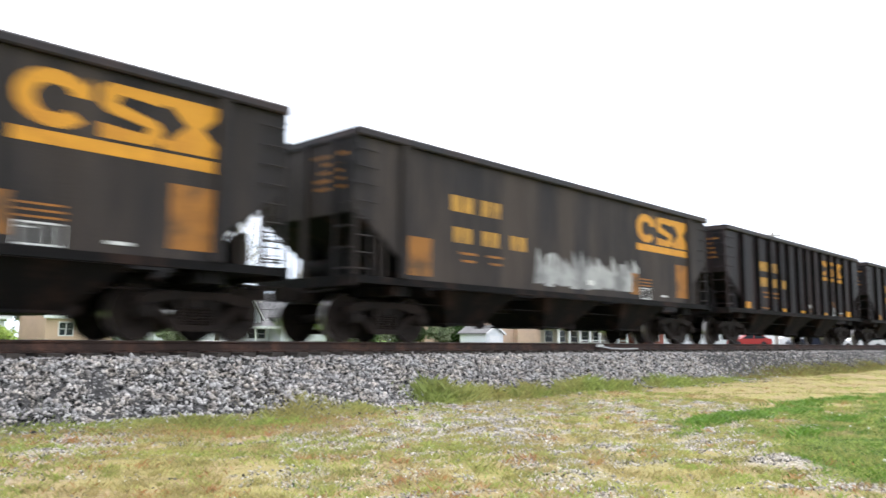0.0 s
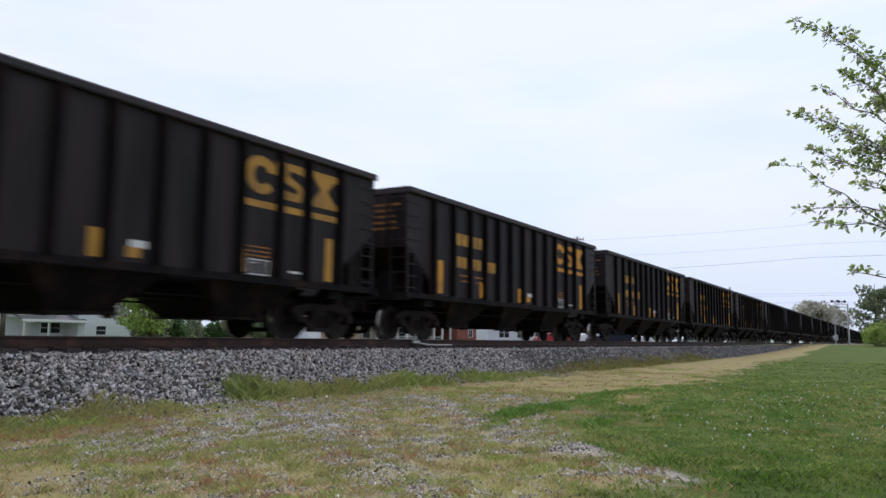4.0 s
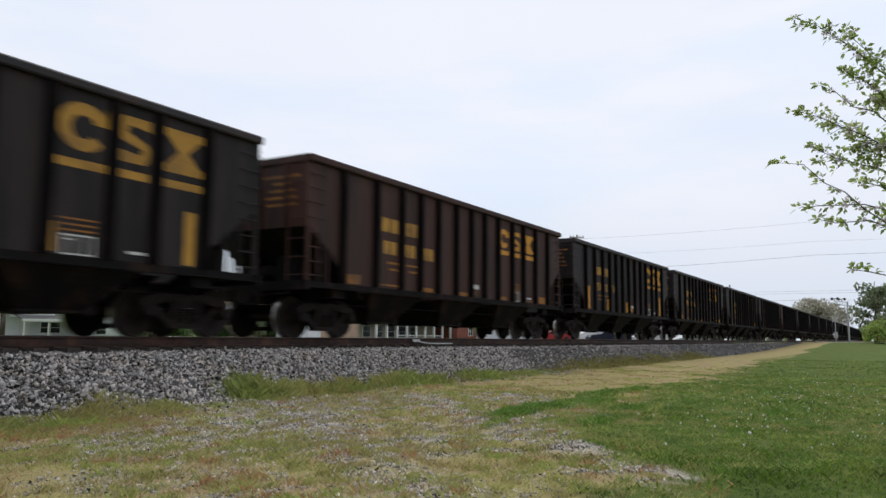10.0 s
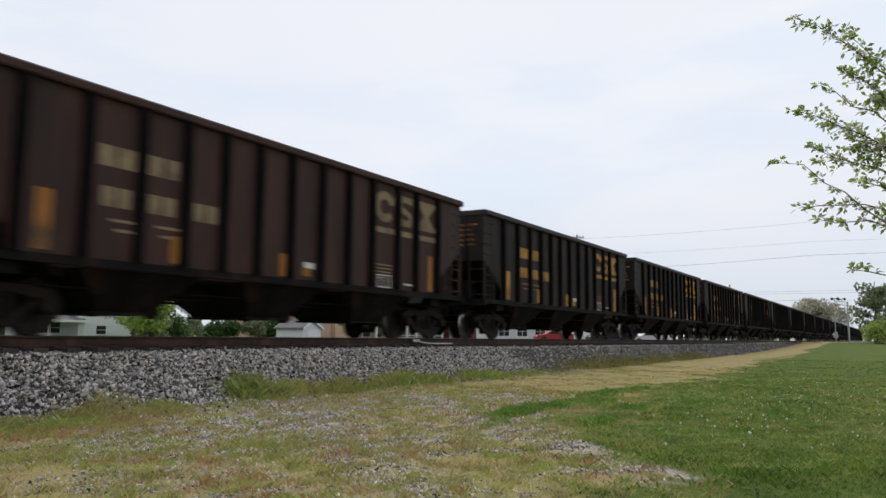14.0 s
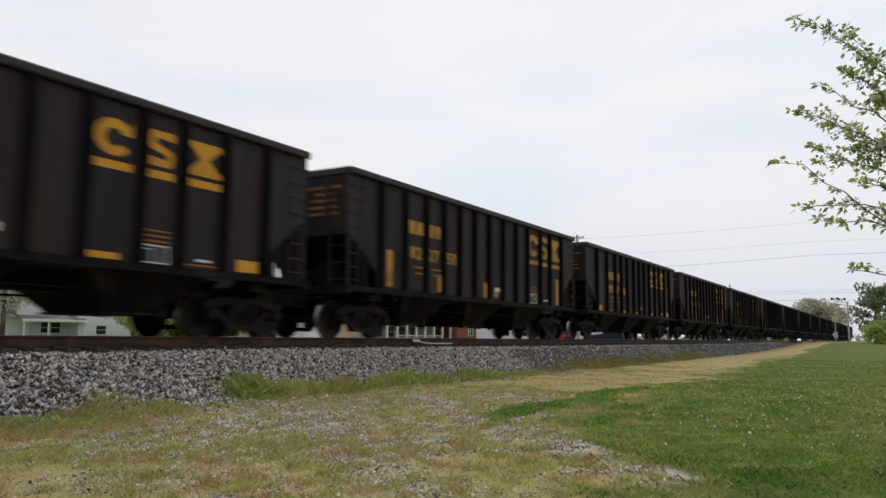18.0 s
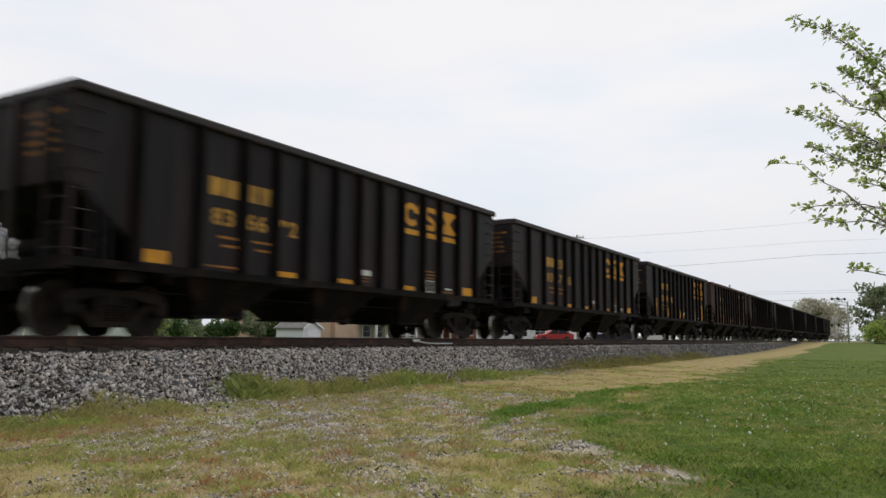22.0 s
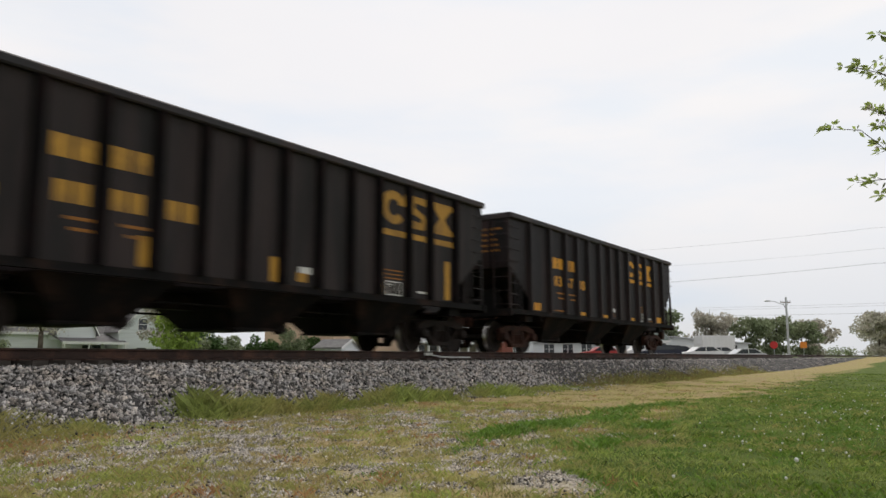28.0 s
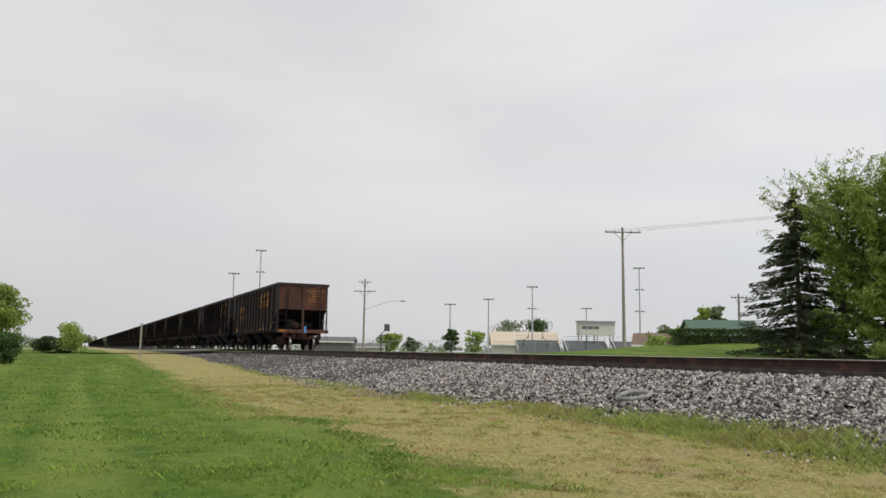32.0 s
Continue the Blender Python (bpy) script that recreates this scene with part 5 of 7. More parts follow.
    for cx, cy, rx, ry, m in ((9.7, 4.5, 0.55, 0.2, 700), (10.8, 4.5, 0.6, 0.2, 800), (12.2, 4.4, 0.7, 0.22, 700), (14, 4.8, 1.0, 0.3, 600), (8.3, 4.2, 0.3, 0.15, 300), (15.5, 4.6, 0.8, 0.2, 400), (11.6, 3.5, 0.6, 0.15, 300), (9.4, 3.2, 0.5, 0.15, 260), (-12.6, 3.2, 0.5, 0.2, 320), (-13.6, 2.9, 0.6, 0.2, 240), (-9.0, 3.0, 0.4, 0.22, 260),
                              (-8.2, 2.7, 0.4, 0.2, 200), (-11.2, 3.2, 0.5, 0.2, 200), (-10.3, 2.6, 0.5, 0.3, 160), (-20, 2.8, 1.0, 0.3, 220), (7.0, 3.9, 0.5, 0.2, 220), (3.7, 4.6, 0.5, 0.3, 320), (5.0, 3.8, 0.5, 0.25, 200), (17, 2.2, 1.6, 0.4, 420), (12.5, 1.4, 1.2, 0.4, 360)):
        xs.append(cx + rng.normal(0, 0.6, m) * rx), ys.append(cy + rng.normal(0, 0.6, m) * ry)
    x, y = np.concatenate(xs), np.concatenate(ys)
    far_ = np.where(x < 0, 1.5, np.where(x < 8.5, 0.8, np.where(x < 16.5, 2.3, 1.4)))
    blades("broadleaf_weeds", x, y, far_ * rng.uniform(0.015, 0.045, len(x)), far_ * rng.uniform(0.006, 0.014, len(x)), 1.4, M_BROAD, "dark green broad-leaved weeds at the lawn's edge", rng)
    # white seed heads on the lawn
    m = Mesh()
    rg = random.Random(5)
    for k in range(230):
        if k < 170:
            x, y = rg.gauss(14.5, 4.0), rg.gauss(1.5, 0.9)
        else:
            x, y = rg.uniform(7, 40), rg.uniform(-0.5, 4.2)
        if lawn_at(x, y) < 0.5 or x < 6.5:
            continue
        z = float(ground_z(x, y))
        m.ball((x, y, z + rg.uniform(0.05, 0.09)), rg.uniform(0.006, 0.013), 6, 4)
    for x, y, s in ((8.4, 1.32, 0.017), (13.7, 2.1, 0.014)):
        z = float(ground_z(x, y))
        m.ball((x, y, z + 0.1), s, 8, 5)
    solid("dandelion_heads", m, M_FLUFF, "round white dandelion seed heads in the lawn", "flower", kind="stuff", smooth=True)


make_grass()


# ================= trees and shrubs =================
def leaf_cloud(centres, radii, count, size, rng, flat=0.6, droop=0.0):
    """Small leaf quads strewn round clump centres: corner arrays for one mesh."""
    c = np.asarray(centres, float)
    pick = rng.choice(len(c), count, p=np.asarray(radii) ** 2 / np.sum(np.asarray(radii) ** 2))
    d = rng.normal(size=(count, 3))
    d /= np.linalg.norm(d, axis=1, keepdims=True)
    r = np.asarray(radii)[pick] * rng.uniform(0.25, 1.0, count) ** 0.5
    p = c[pick] + d * r[:, None] * np.array([1, 1, flat])
    p[:, 2] -= droop * r
    u = rng.normal(size=(count, 3))
    u /= np.linalg.norm(u, axis=1, keepdims=True)
    v = np.cross(u, rng.normal(size=(count, 3)))
    v /= np.linalg.norm(v, axis=1, keepdims=True)
    s = size * rng.uniform(0.6, 1.35, count)
    u, v = u * s[:, None], v * (s * 0.62)[:, None]
    quad = np.stack([p - u, p - v * 0.9, p + u, p + v * 0.9], 1)
    return quad


def leaf_mesh(name, quads, material_):
    n = len(quads)
    return cloud_mesh(name, quads.reshape(-1, 3), np.arange(n * 4).reshape(n, 4), material_)


def tree(name, label, x, y, height, spread, leaf_mat, leaves=7000, size=0.14, seed=1, trunk=0.16, low=0.22, clumps=34, category="tree", group="", blossom=0, squash=0.62):
    rng = np.random.default_rng(seed)
    rg = random.Random(seed)
    z0 = float(ground_z(x, y)) - 0.05
    ob = thing(name, label, category, pose(x, y, z0), group)
    wood = Mesh()
    top = Vector((rg.uniform(-0.2, 0.2), rg.uniform(-0.2, 0.2), height * 0.9))
    pts = [Vector((0, 0, 0)).lerp(top, k / 5) + Vector((rg.uniform(-1, 1), rg.uniform(-1, 1), 0)) * (0.03 * height * (0 < k < 5) * 0.5) for k in range(6)]
    for k in range(5):
        wood.tube(pts[k], pts[k + 1], trunk * (1 - k / 5.6), trunk * (1 - (k + 1) / 5.6), 8)
    centres, radii = [], []
    for k in range(clumps):
        f = rg.uniform(low, 1.0)
        at = pts[0].lerp(top, f * 0.9)
        shape = math.sin(math.pi * min(1, max(0.12, (f - low * 0.6) / (1.08 - low * 0.6)))) ** 0.7
        a, r = rg.uniform(0, 2 * math.pi), spread * shape * rg.uniform(0.35, 1.0)
        tip = Vector((at.x + r * math.cos(a), at.y + r * math.sin(a), z_tip(at.z, r, height, f)))
        mid = at.lerp(tip, 0.5) + Vector((0, 0, -0.06 * r))
        w = max(0.012, trunk * 0.32 * (1 - f * 0.6))
        wood.tube(at, mid, w, w * 0.6, 5, False)
        wood.tube(mid, tip, w * 0.6, w * 0.2, 5, False)
        centres.append(tip), radii.append(spread * rg.uniform(0.22, 0.40))
        centres.append(mid.lerp(tip, 0.4)), radii.append(spread * rg.uniform(0.18, 0.34))
        centres.append(at.lerp(mid, 0.7)), radii.append(spread * rg.uniform(0.14, 0.26))
    part("trunk", wood, M_BARK, ob, "trunk and limbs", smooth=True)
    part("crown", leaf_mesh("crown", leaf_cloud(centres, radii, leaves, size, rng, squash), leaf_mat), None, ob)
    if blossom:
        part("blossom", leaf_mesh("blossom", leaf_cloud(centres, radii, blossom, size * 0.9, rng, squash), M_BLOSSOM), None, ob, "clusters of white blossom")
    return ob


def z_tip(z, r, height, f):
    return min(height, z + r * (0.35 if f > 0.4 else 0.1))


def spruce(x, y, height, spread, seed=3):
    rng = np.random.default_rng(seed)
    rg = random.Random(seed)
    z0 = float(ground_z(x, y)) - 0.05
    ob = thing("spruce_tree", "dark green pointed spruce with drooping branches on the lawn", "tree", pose(x, y, z0))
    wood, quads = Mesh().tube((0, 0, 0), (0, 0, height * 0.97), 0.18, 0.02, 8), []
    levels = 30
    for k in range(levels):
        f = k / (levels - 1)
        z = 0.5 + f * (height * 0.95 - 0.5)
        reach = spread * (1 - f) ** 0.85 + 0.18
        for j in range(9 if f < 0.75 else 5):
            a = rg.uniform(0, 2 * math.pi)
            rr = reach * rg.uniform(0.42, 1.16)
            p0, p1 = Vector((0, 0, z)), Vector((rr * math.cos(a), rr * math.sin(a), z - 0.22 * rr + rg.uniform(-0.1, 0.1)))
            tip = p1 + Vector((0.12 * rr * math.cos(a), 0.12 * rr * math.sin(a), 0.06 * rr))
            wood.tube(p0, p1, 0.02, 0.008, 4, False)
            m = int(20 + 34 * rr)
            t = rng.uniform(0.12, 1, m)[:, None]
            c = np.array(p0)[None] * (1 - t) + np.array(tip)[None] * t
            side = np.array([-math.sin(a), math.cos(a), 0])
            c = c + side[None] * rng.normal(0, 0.13, (m, 1)) * (1.15 - t) * (0.6 + rr * 0.4) + np.array([0, 0, -1])[None] * rng.uniform(0, 0.22, (m, 1))
            u = np.array([math.cos(a), math.sin(a), -0.35])[None] * 0.12 + rng.normal(0, 0.045, (m, 3))
            v = rng.normal(0, 1, (m, 3))
            v = np.cross(u, v)
            v = v / np.linalg.norm(v, axis=1, keepdims=True) * 0.035
            quads.append(np.stack([c - u, c - v, c + u, c + v], 1))
    part("trunk", wood, M_BARK, ob)
    part("needles", leaf_mesh("needles", np.concatenate(quads), M_SPRUCE), None, ob, "dark drooping needle sprays")
    return ob


def shrub(name, label, x, y, rx, ry, h, leaf_mat, leaves=2600, size=0.07, seed=1, category="shrub", turn=0.0, z=None):
    """A rounded leafy bush on short stems."""
    rng = np.random.default_rng(seed)
    rg = random.Random(seed)
    z0 = float(ground_z(x, y)) - 0.04 if z is None else z
    ob = thing(name, label, category, pose(x, y, z0, 0, 0, turn))
    stems, cs, rs = Mesh(), [], []
    for k in range(26):
        a, f = rg.uniform(0, 2 * math.pi), rg.uniform(0, 1) ** 0.5
        c = Vector((rx * 0.75 * f * math.cos(a), ry * 0.75 * f * math.sin(a), h * rg.uniform(0.22, 0.80) * (1 - 0.35 * f * f)))
        stems.tube((c.x * 0.3, c.y * 0.3, 0), c, 0.02, 0.008, 4, False)
        cs.append(c), rs.append(min(rx, ry, h * 0.6) * rg.uniform(0.30, 0.5))
    part("stem", stems, M_BARK, ob)
    part("foliage", leaf_mesh("foliage", leaf_cloud(cs, rs, leaves, size, rng, 0.8), leaf_mat), None, ob)
    return ob


def open_tree(name, label, x, y, height, spread, leaf_mat, seed=1, limbs=46, leaves=9, size=0.06, trunk=0.16, low=0.15, lift=0.75, thick=1.0, skirt=0.16, category="tree", group=""):
    """A tree whose limbs sweep up and out; small leaves sit along its twigs, so that its outline is feathery."""
    rng, rg = np.random.default_rng(seed), random.Random(seed)
    z0 = float(ground_z(x, y)) - 0.05
    ob = thing(name, label, category, pose(x, y, z0), group)
    wood, centres = Mesh(), []
    lean = Vector((rg.uniform(-0.3, 0.3), rg.uniform(-0.3, 0.3), height * 0.93))
    for k in range(6):
        wood.tube(lean * (k / 6), lean * ((k + 1) / 6), trunk * (1 - k / 6.6), trunk * (1 - (k + 1) / 6.6), 8)
    for k in range(limbs):
        f = low + (0.97 - low) * (k + rg.random()) / limbs
        at = lean * f
        girth = math.sin(math.pi * min(0.97, max(skirt, (f - low * 0.5) / (1.05 - low * 0.5)))) ** 0.65
        reach = spread * girth * rg.uniform(0.65, 1.08)
        a = k * 2.4 + rg.uniform(-0.5, 0.5)
        out = Vector((math.cos(a), math.sin(a), 0))
        tip = at + out * reach + Vector((0, 0, min(reach * lift * rg.uniform(0.5, 1.2) * min(1, 0.1 + 1.6 * f), height * 1.02 - at.z)))
        bend = at.lerp(tip, 0.5) + out * reach * 0.12 - Vector((0, 0, 0.12 * reach))
        w = max(0.012, trunk * 0.30 * (1 - 0.6 * f))
        wood.tube(at, bend, w, w * 0.6, 5, False)
        wood.tube(bend, tip, w * 0.6, w * 0.15, 5, False)
        count = max(4, int(reach / 0.16 * thick))
        for j in range(count):
            g = 0.15 + 0.85 * (j + rg.random()) / count
            p = at.lerp(bend, g * 2) if g < 0.5 else bend.lerp(tip, g * 2 - 1)
            d = (out * rg.uniform(0.2, 1.0) + Vector((rg.uniform(-1, 1), rg.uniform(-1, 1), rg.uniform(-0.25, 1.0)))).normalized()
            q = p + d * rg.uniform(0.25, 0.75) * (1.15 - 0.4 * g)
            wood.tube(p, q, 0.012, 0.004, 3, False)
            centres += [p.lerp(q, h) for h in (0.35, 0.7, 1.0)]
    c = np.array([tuple(v) for v in centres])
    quads = leaf_cloud(c, np.full(len(c), size * 2.6), len(c) * leaves // 3, size, rng, 0.9)
    part("trunk", wood, M_BARK, ob, "trunk, limbs and fine twigs", smooth=True)
    part("crown", leaf_mesh("crown", quads, leaf_mat), None, ob)
    return ob


def make_apple():
    """The blossoming apple tree whose outer branches hang over the lawn."""
    rng, rg = np.random.default_rng(21), random.Random(21)
    base = Vector((18.2, -3.6, -1.0))
    ob = thing("apple_tree", "young apple tree with fresh leaves and pale blossom, beside the lawn", "tree", pose(*base))
    wood, quads, flowers = Mesh(), [], []

    def leaf(p, d, n):
        """One pointed leaf on a short stalk."""
        d = d.normalized()
        side = d.cross(Vector((rg.uniform(-1, 1), rg.uniform(-1, 1), rg.uniform(-0.2, 1)))).normalized()
        a = p + d * n * 0.25
        mid, tip = a + d * n * 0.45, a + d * n - Vector((0, 0, n * 0.18))
        quads.append([tuple(a), tuple(mid + side * n * 0.24), tuple(tip), tuple(mid - side * n * 0.24)])

    def rosette(p, d, count, n):
        for _ in range(count):
            leaf(p, d * 0.6 + Vector((rg.uniform(-1, 1), rg.uniform(-1, 1), rg.uniform(-0.5, 0.9))), n * rg.uniform(0.55, 1.15))

    def branch(pts, w, dense, leaves=True):
        pts = [Vector(q) - base for q in pts]
        for i in range(len(pts) - 1):
            f, g = 1 - 0.75 * i / (len(pts) - 1), 1 - 0.75 * (i + 1) / (len(pts) - 1)
            wood.tube(pts[i], pts[i + 1], w * f, w * g, 6, False)
            if not leaves:
                continue
            d, run = (pts[i + 1] - pts[i]).normalized(), (pts[i + 1] - pts[i]).length
            for k in range(max(1, int(run / 0.042 * dense))):
                p = pts[i].lerp(pts[i + 1], rg.random())
                s = d * rg.uniform(0.3, 1.1) + Vector((rg.uniform(-0.8, 0.8), rg.uniform(-0.8, 0.8), rg.uniform(-0.7, 0.8)))
                q = p + s.normalized() * rg.uniform(0.03, 0.22) * min(dense, 1.2)
                wood.tube(p, q, w * 0.25, 0.004, 4, False)
                rosette(q, s, rg.choice((4, 5, 5, 6)), 0.118)
                if rg.random() < 0.20:
                    flowers.append(q)
        if leaves:
            rosette(pts[-1], pts[-1] - pts[-2], 7, 0.13)

    for pts, dense in ((((15.6, -1.1, 3.7), (15.01, -0.32, 4.30), (14.63, 0.24, 4.86), (14.46, 0.48, 5.08), (14.16, 0.94, 5.42), (13.98, 1.24, 5.52)), 0.80),
                       (((15.21, -0.44, 3.35), (14.78, 0.15, 3.95), (14.60, 0.44, 4.01), (14.43, 0.68, 4.25), (14.28, 0.92, 4.38)), 0.40),
                       (((15.24, -0.43, 3.06), (14.75, 0.30, 3.53), (14.54, 0.63, 3.67), (14.32, 0.97, 3.84), (14.18, 1.20, 3.91)), 1.55),
                       (((15.39, -0.57, 2.58), (14.96, 0.08, 2.96), (14.55, 0.74, 3.14), (14.36, 1.04, 3.30)), 1.35),
                       (((15.26, -0.20, 1.86), (14.88, 0.36, 2.28), (14.68, 0.64, 2.57), (14.50, 0.92, 2.71), (14.28, 1.23, 3.03), (14.03, 1.66, 3.06)), 0.36),
                       (((15.33, -0.38, 2.15), (14.87, 0.36, 2.36), (14.49, 1.03, 2.33), (14.32, 1.34, 2.29)), 0.50),
                       (((15.26, -0.20, 1.86), (14.95, 0.29, 2.09), (14.66, 0.79, 2.04), (14.50, 1.06, 2.10)), 0.55),
                       (((15.54, -0.50, 1.05), (15.18, 0.10, 1.16), (14.99, 0.41, 1.23), (14.89, 0.60, 1.25)), 0.60),
                       (((15.45, -0.70, 3.30), (15.05, -0.10, 4.15), (14.72, 0.22, 4.45), (14.55, 0.50, 4.58)), 1.90),
                       (((15.45, -0.70, 3.00), (15.00, 0.00, 3.35), (14.70, 0.45, 3.45)), 1.70),
                       (((15.4, -0.6, 2.5), (15.05, 0.02, 2.66), (14.80, 0.42, 2.75)), 0.80),
                       (((15.5, -0.9, 3.5), (15.1, -0.2, 3.95), (14.85, 0.15, 4.2)), 1.80),
                       (((15.5, -0.9, 2.9), (15.1, -0.1, 3.15), (14.80, 0.35, 3.3)), 1.80),
                       (((15.5, -0.9, 3.9), (15.0, -0.15, 4.6), (14.72, 0.18, 4.98), (14.50, 0.48, 5.30)), 1.20),
                       (((15.6, -1.1, 4.6), (14.94, -0.35, 4.98), (14.70, 0.12, 4.85)), 0.80)):
        branch(pts, 0.014, dense)
    for pts in (((18.2, -3.6, 0.6), (16.9, -2.4, 2.4), (15.6, -1.1, 3.7)), ((18.2, -3.6, 0.5), (16.8, -2.2, 2.0), (15.45, -0.70, 3.0)), ((18.2, -3.6, 0.4), (16.6, -1.9, 1.5), (15.33, -0.38, 2.15)), ((16.6, -1.9, 1.5), (15.9, -1.0, 1.5), (15.26, -0.20, 1.86)),
                ((16.6, -1.9, 1.5), (16.0, -1.2, 1.1), (15.54, -0.5, 1.05)), ((16.9, -2.4, 2.4), (16.2, -1.8, 3.6), (15.6, -1.1, 4.6))):
        branch(pts, 0.06, 1, False)
    wood.tube((0, 0, -0.1), (0.05, 0.05, 1.7), 0.14, 0.11, 10)
    wood.tube((0.05, 0.05, 1.7), (0.3, -0.2, 5.2), 0.10, 0.03, 8)
    for k in range(18):
        a = rg.uniform(-2.6, 0.9)
        s = base + Vector((0.15, -0.05, rg.uniform(1.6, 4.6)))
        branch([s, s + Vector((0.9 * math.cos(a), 0.9 * math.sin(a), 0.35)), s + Vector((1.9 * math.cos(a), 1.9 * math.sin(a), rg.uniform(0.3, 0.9)))], 0.025, 0.9)
    part("trunk", wood, M_BARK, ob, "trunk and thin branches", smooth=True)
    part("leaves", leaf_mesh("leaves", np.array(quads), M_LEAF_APPLE), None, ob, "fresh green leaves")
    part("blossom", leaf_mesh("blossom", leaf_cloud([tuple(f) for f in flowers], [0.06] * len(flowers), 16 * len(flowers), 0.026, rng, 0.9), M_BLOSSOM), None, ob, "pale pink-white blossom")


make_apple()
spruce(-31.4, 35.4, 9.7, 3.1)
open_tree("broadleaf_tree", "tall full spring-green tree beside the spruce", -28.2, 38.2, 10.0, 3.9, M_MAPLE, 31, 96, 24, 0.085, 0.24, 0.03, 0.5, 2.0, 0.36)
open_tree("broadleaf_tree", "wide spring-green tree with dense low branches", -22.2, 41.0, 11.6, 4.2, M_MAPLE, 32, 100, 24, 0.085, 0.24, 0.03, 0.5, 2.0, 0.36)
open_tree("broadleaf_tree", "full spring-green tree between two others on the lawn", -25.4, 40.6, 11.8, 4.0, M_MAPLE, 41, 96, 22, 0.085, 0.22, 0.03, 0.5, 2.0, 0.36)
open_tree("broadleaf_tree", "thin light green tree with open feathery crown", -30.2, 37.4, 10.6, 3.8, M_MAPLE, 37, 60, 10, 0.058, 0.15, 0.42, 0.8, 1.3)
open_tree("broadleaf_tree", "tall light green tree behind the lawn", -21.6, 51.5, 11.6, 3.4, M_MAPLE, 33, 74, 20, 0.085, 0.18, 0.08, 0.6, 1.6, 0.25)
open_tree("broadleaf_tree", "small light green tree behind the lawn", -17.0, 53.0, 7.4, 2.8, M_MAPLE, 43, 56, 18, 0.08, 0.14, 0.06, 0.6, 1.6, 0.3)
for i, (x, y, r) in enumerate(((-22.5, 56, 1.5), (-19.5, 57.5, 1.4), (-16.5, 58.5, 1.3), (-14.0, 60, 1.6))):
    shrub("shrub", "rounded green shrub near the house", x, y, r, r, 1.5 + 0.4 * (i == 3), M_MAPLE if i == 3 else M_HEDGE, 1700, 0.10, 50 + i)
# trees behind the train, near the white house and further along
tree("blossom_tree", "spring tree covered with white blossom beside the house", 44.5, 57.0, 9.0, 3.0, M_PALELEAF, 5000, 0.15, 34, 0.15, 0.2, 34, blossom=1300)
tree("broadleaf_tree", "tall bright green tree behind the track", 38.0, 46.5, 14.0, 3.8, M_MAPLE, 12000, 0.18, 35, 0.24, 0.10, 80)
tree("bare_tree", "half-bare tree with pale buds behind the house", 46, 90, 13, 4.5, M_PALELEAF, 4200, 0.20, 36, 0.2, 0.3, 44)
tree("bare_tree", "half-bare tree with pale buds behind the house", 34, 86, 12, 4.0, M_PALELEAF, 4000, 0.20, 38, 0.2, 0.3, 44)
tree("bare_tree", "tall half-bare tree with pale buds beside the white house", 35.5, 61, 14.5, 5.2, M_PALELEAF, 4200, 0.12, 44, 0.22, 0.25, 60)
tree("broadleaf_tree", "green tree beside the parked cars", 100, 37, 8.2, 3.0, M_MAPLE, 5000, 0.2, 39, 0.2, 0.15, 34)
for i, (x, y, h, s, mm) in enumerate(((112, 36, 7.5, 3.4, M_FARLEAF), (118, 31, 8, 3.6, M_PALELEAF), (122, 27, 7.0, 3.2, M_FARLEAF), (128, 24, 7.5, 3.4, M_FARLEAF), (134, 21.5, 6.5, 3.2, M_FARLEAF), (142, 20.5, 7.5, 3.6, M_PALELEAF))):
    tree("roadside_tree", "roadside tree in early leaf beyond the crossing" if mm is M_FARLEAF else "budding tree beyond the crossing, its leaves paled by painted haze", x, y, h, s, mm, 3200, 0.24, 70 + i, 0.16, 0.12, 30)
for i, (x, y, h, s) in enumerate(((6.5, 66, 6.5, 2.8), (11, 72, 8.0, 3.2), (16.5, 70, 6.0, 3.0), (21, 84, 9.0, 4.0), (27, 78, 7.5, 3.4), (3, 84, 9, 4), (-3, 80, 8, 3.6), (33.5, 74, 8.0, 3.4))):
    tree("garden_tree", "light green garden tree among the houses", x, y, h, s, (M_MAPLE, M_FARLEAF, M_PALELEAF)[i % 3], 4200, 0.18, 160 + i, 0.15, 0.10, 50)
for i, (x, y) in enumerate(((2.5, 60), (8.5, 61), (14.5, 62), (18.0, 60.5), (31, 60))):
    shrub("garden_shrub", "loose green garden shrub beyond the track", x, y, 1.9, 1.5, 2.2 + 0.4 * math.sin(i * 1.7), (M_FARLEAF, M_MAPLE)[i % 2], 2000, 0.13, 180 + i)
for i, (x, y) in enumerate(((50.5, 62.5), (54, 64), (57.5, 65), (61, 63.5), (64.5, 62), (67.0, 61))):
    shrub("garden_shrub", "loose green garden shrub beyond the track", x, y, 2.6, 1.8, 3.6 + 0.5 * math.sin(i * 2.1), M_HEDGE if i % 2 else M_FARLEAF, 3200, 0.15, 80 + i)
tree("dark_tree", "full grey-green tree at the roadside by the crossing", 121, 2.2, 9.4, 3.2, M_FARLEAF, 3600, 0.22, 92, 0.28, 0.16, 34)
shrub("roadside_shrub", "bright yellow-green roadside bush", 112, 1.8, 2.0, 2.0, 3.4, M_MAPLE, 2400, 0.15, 91)
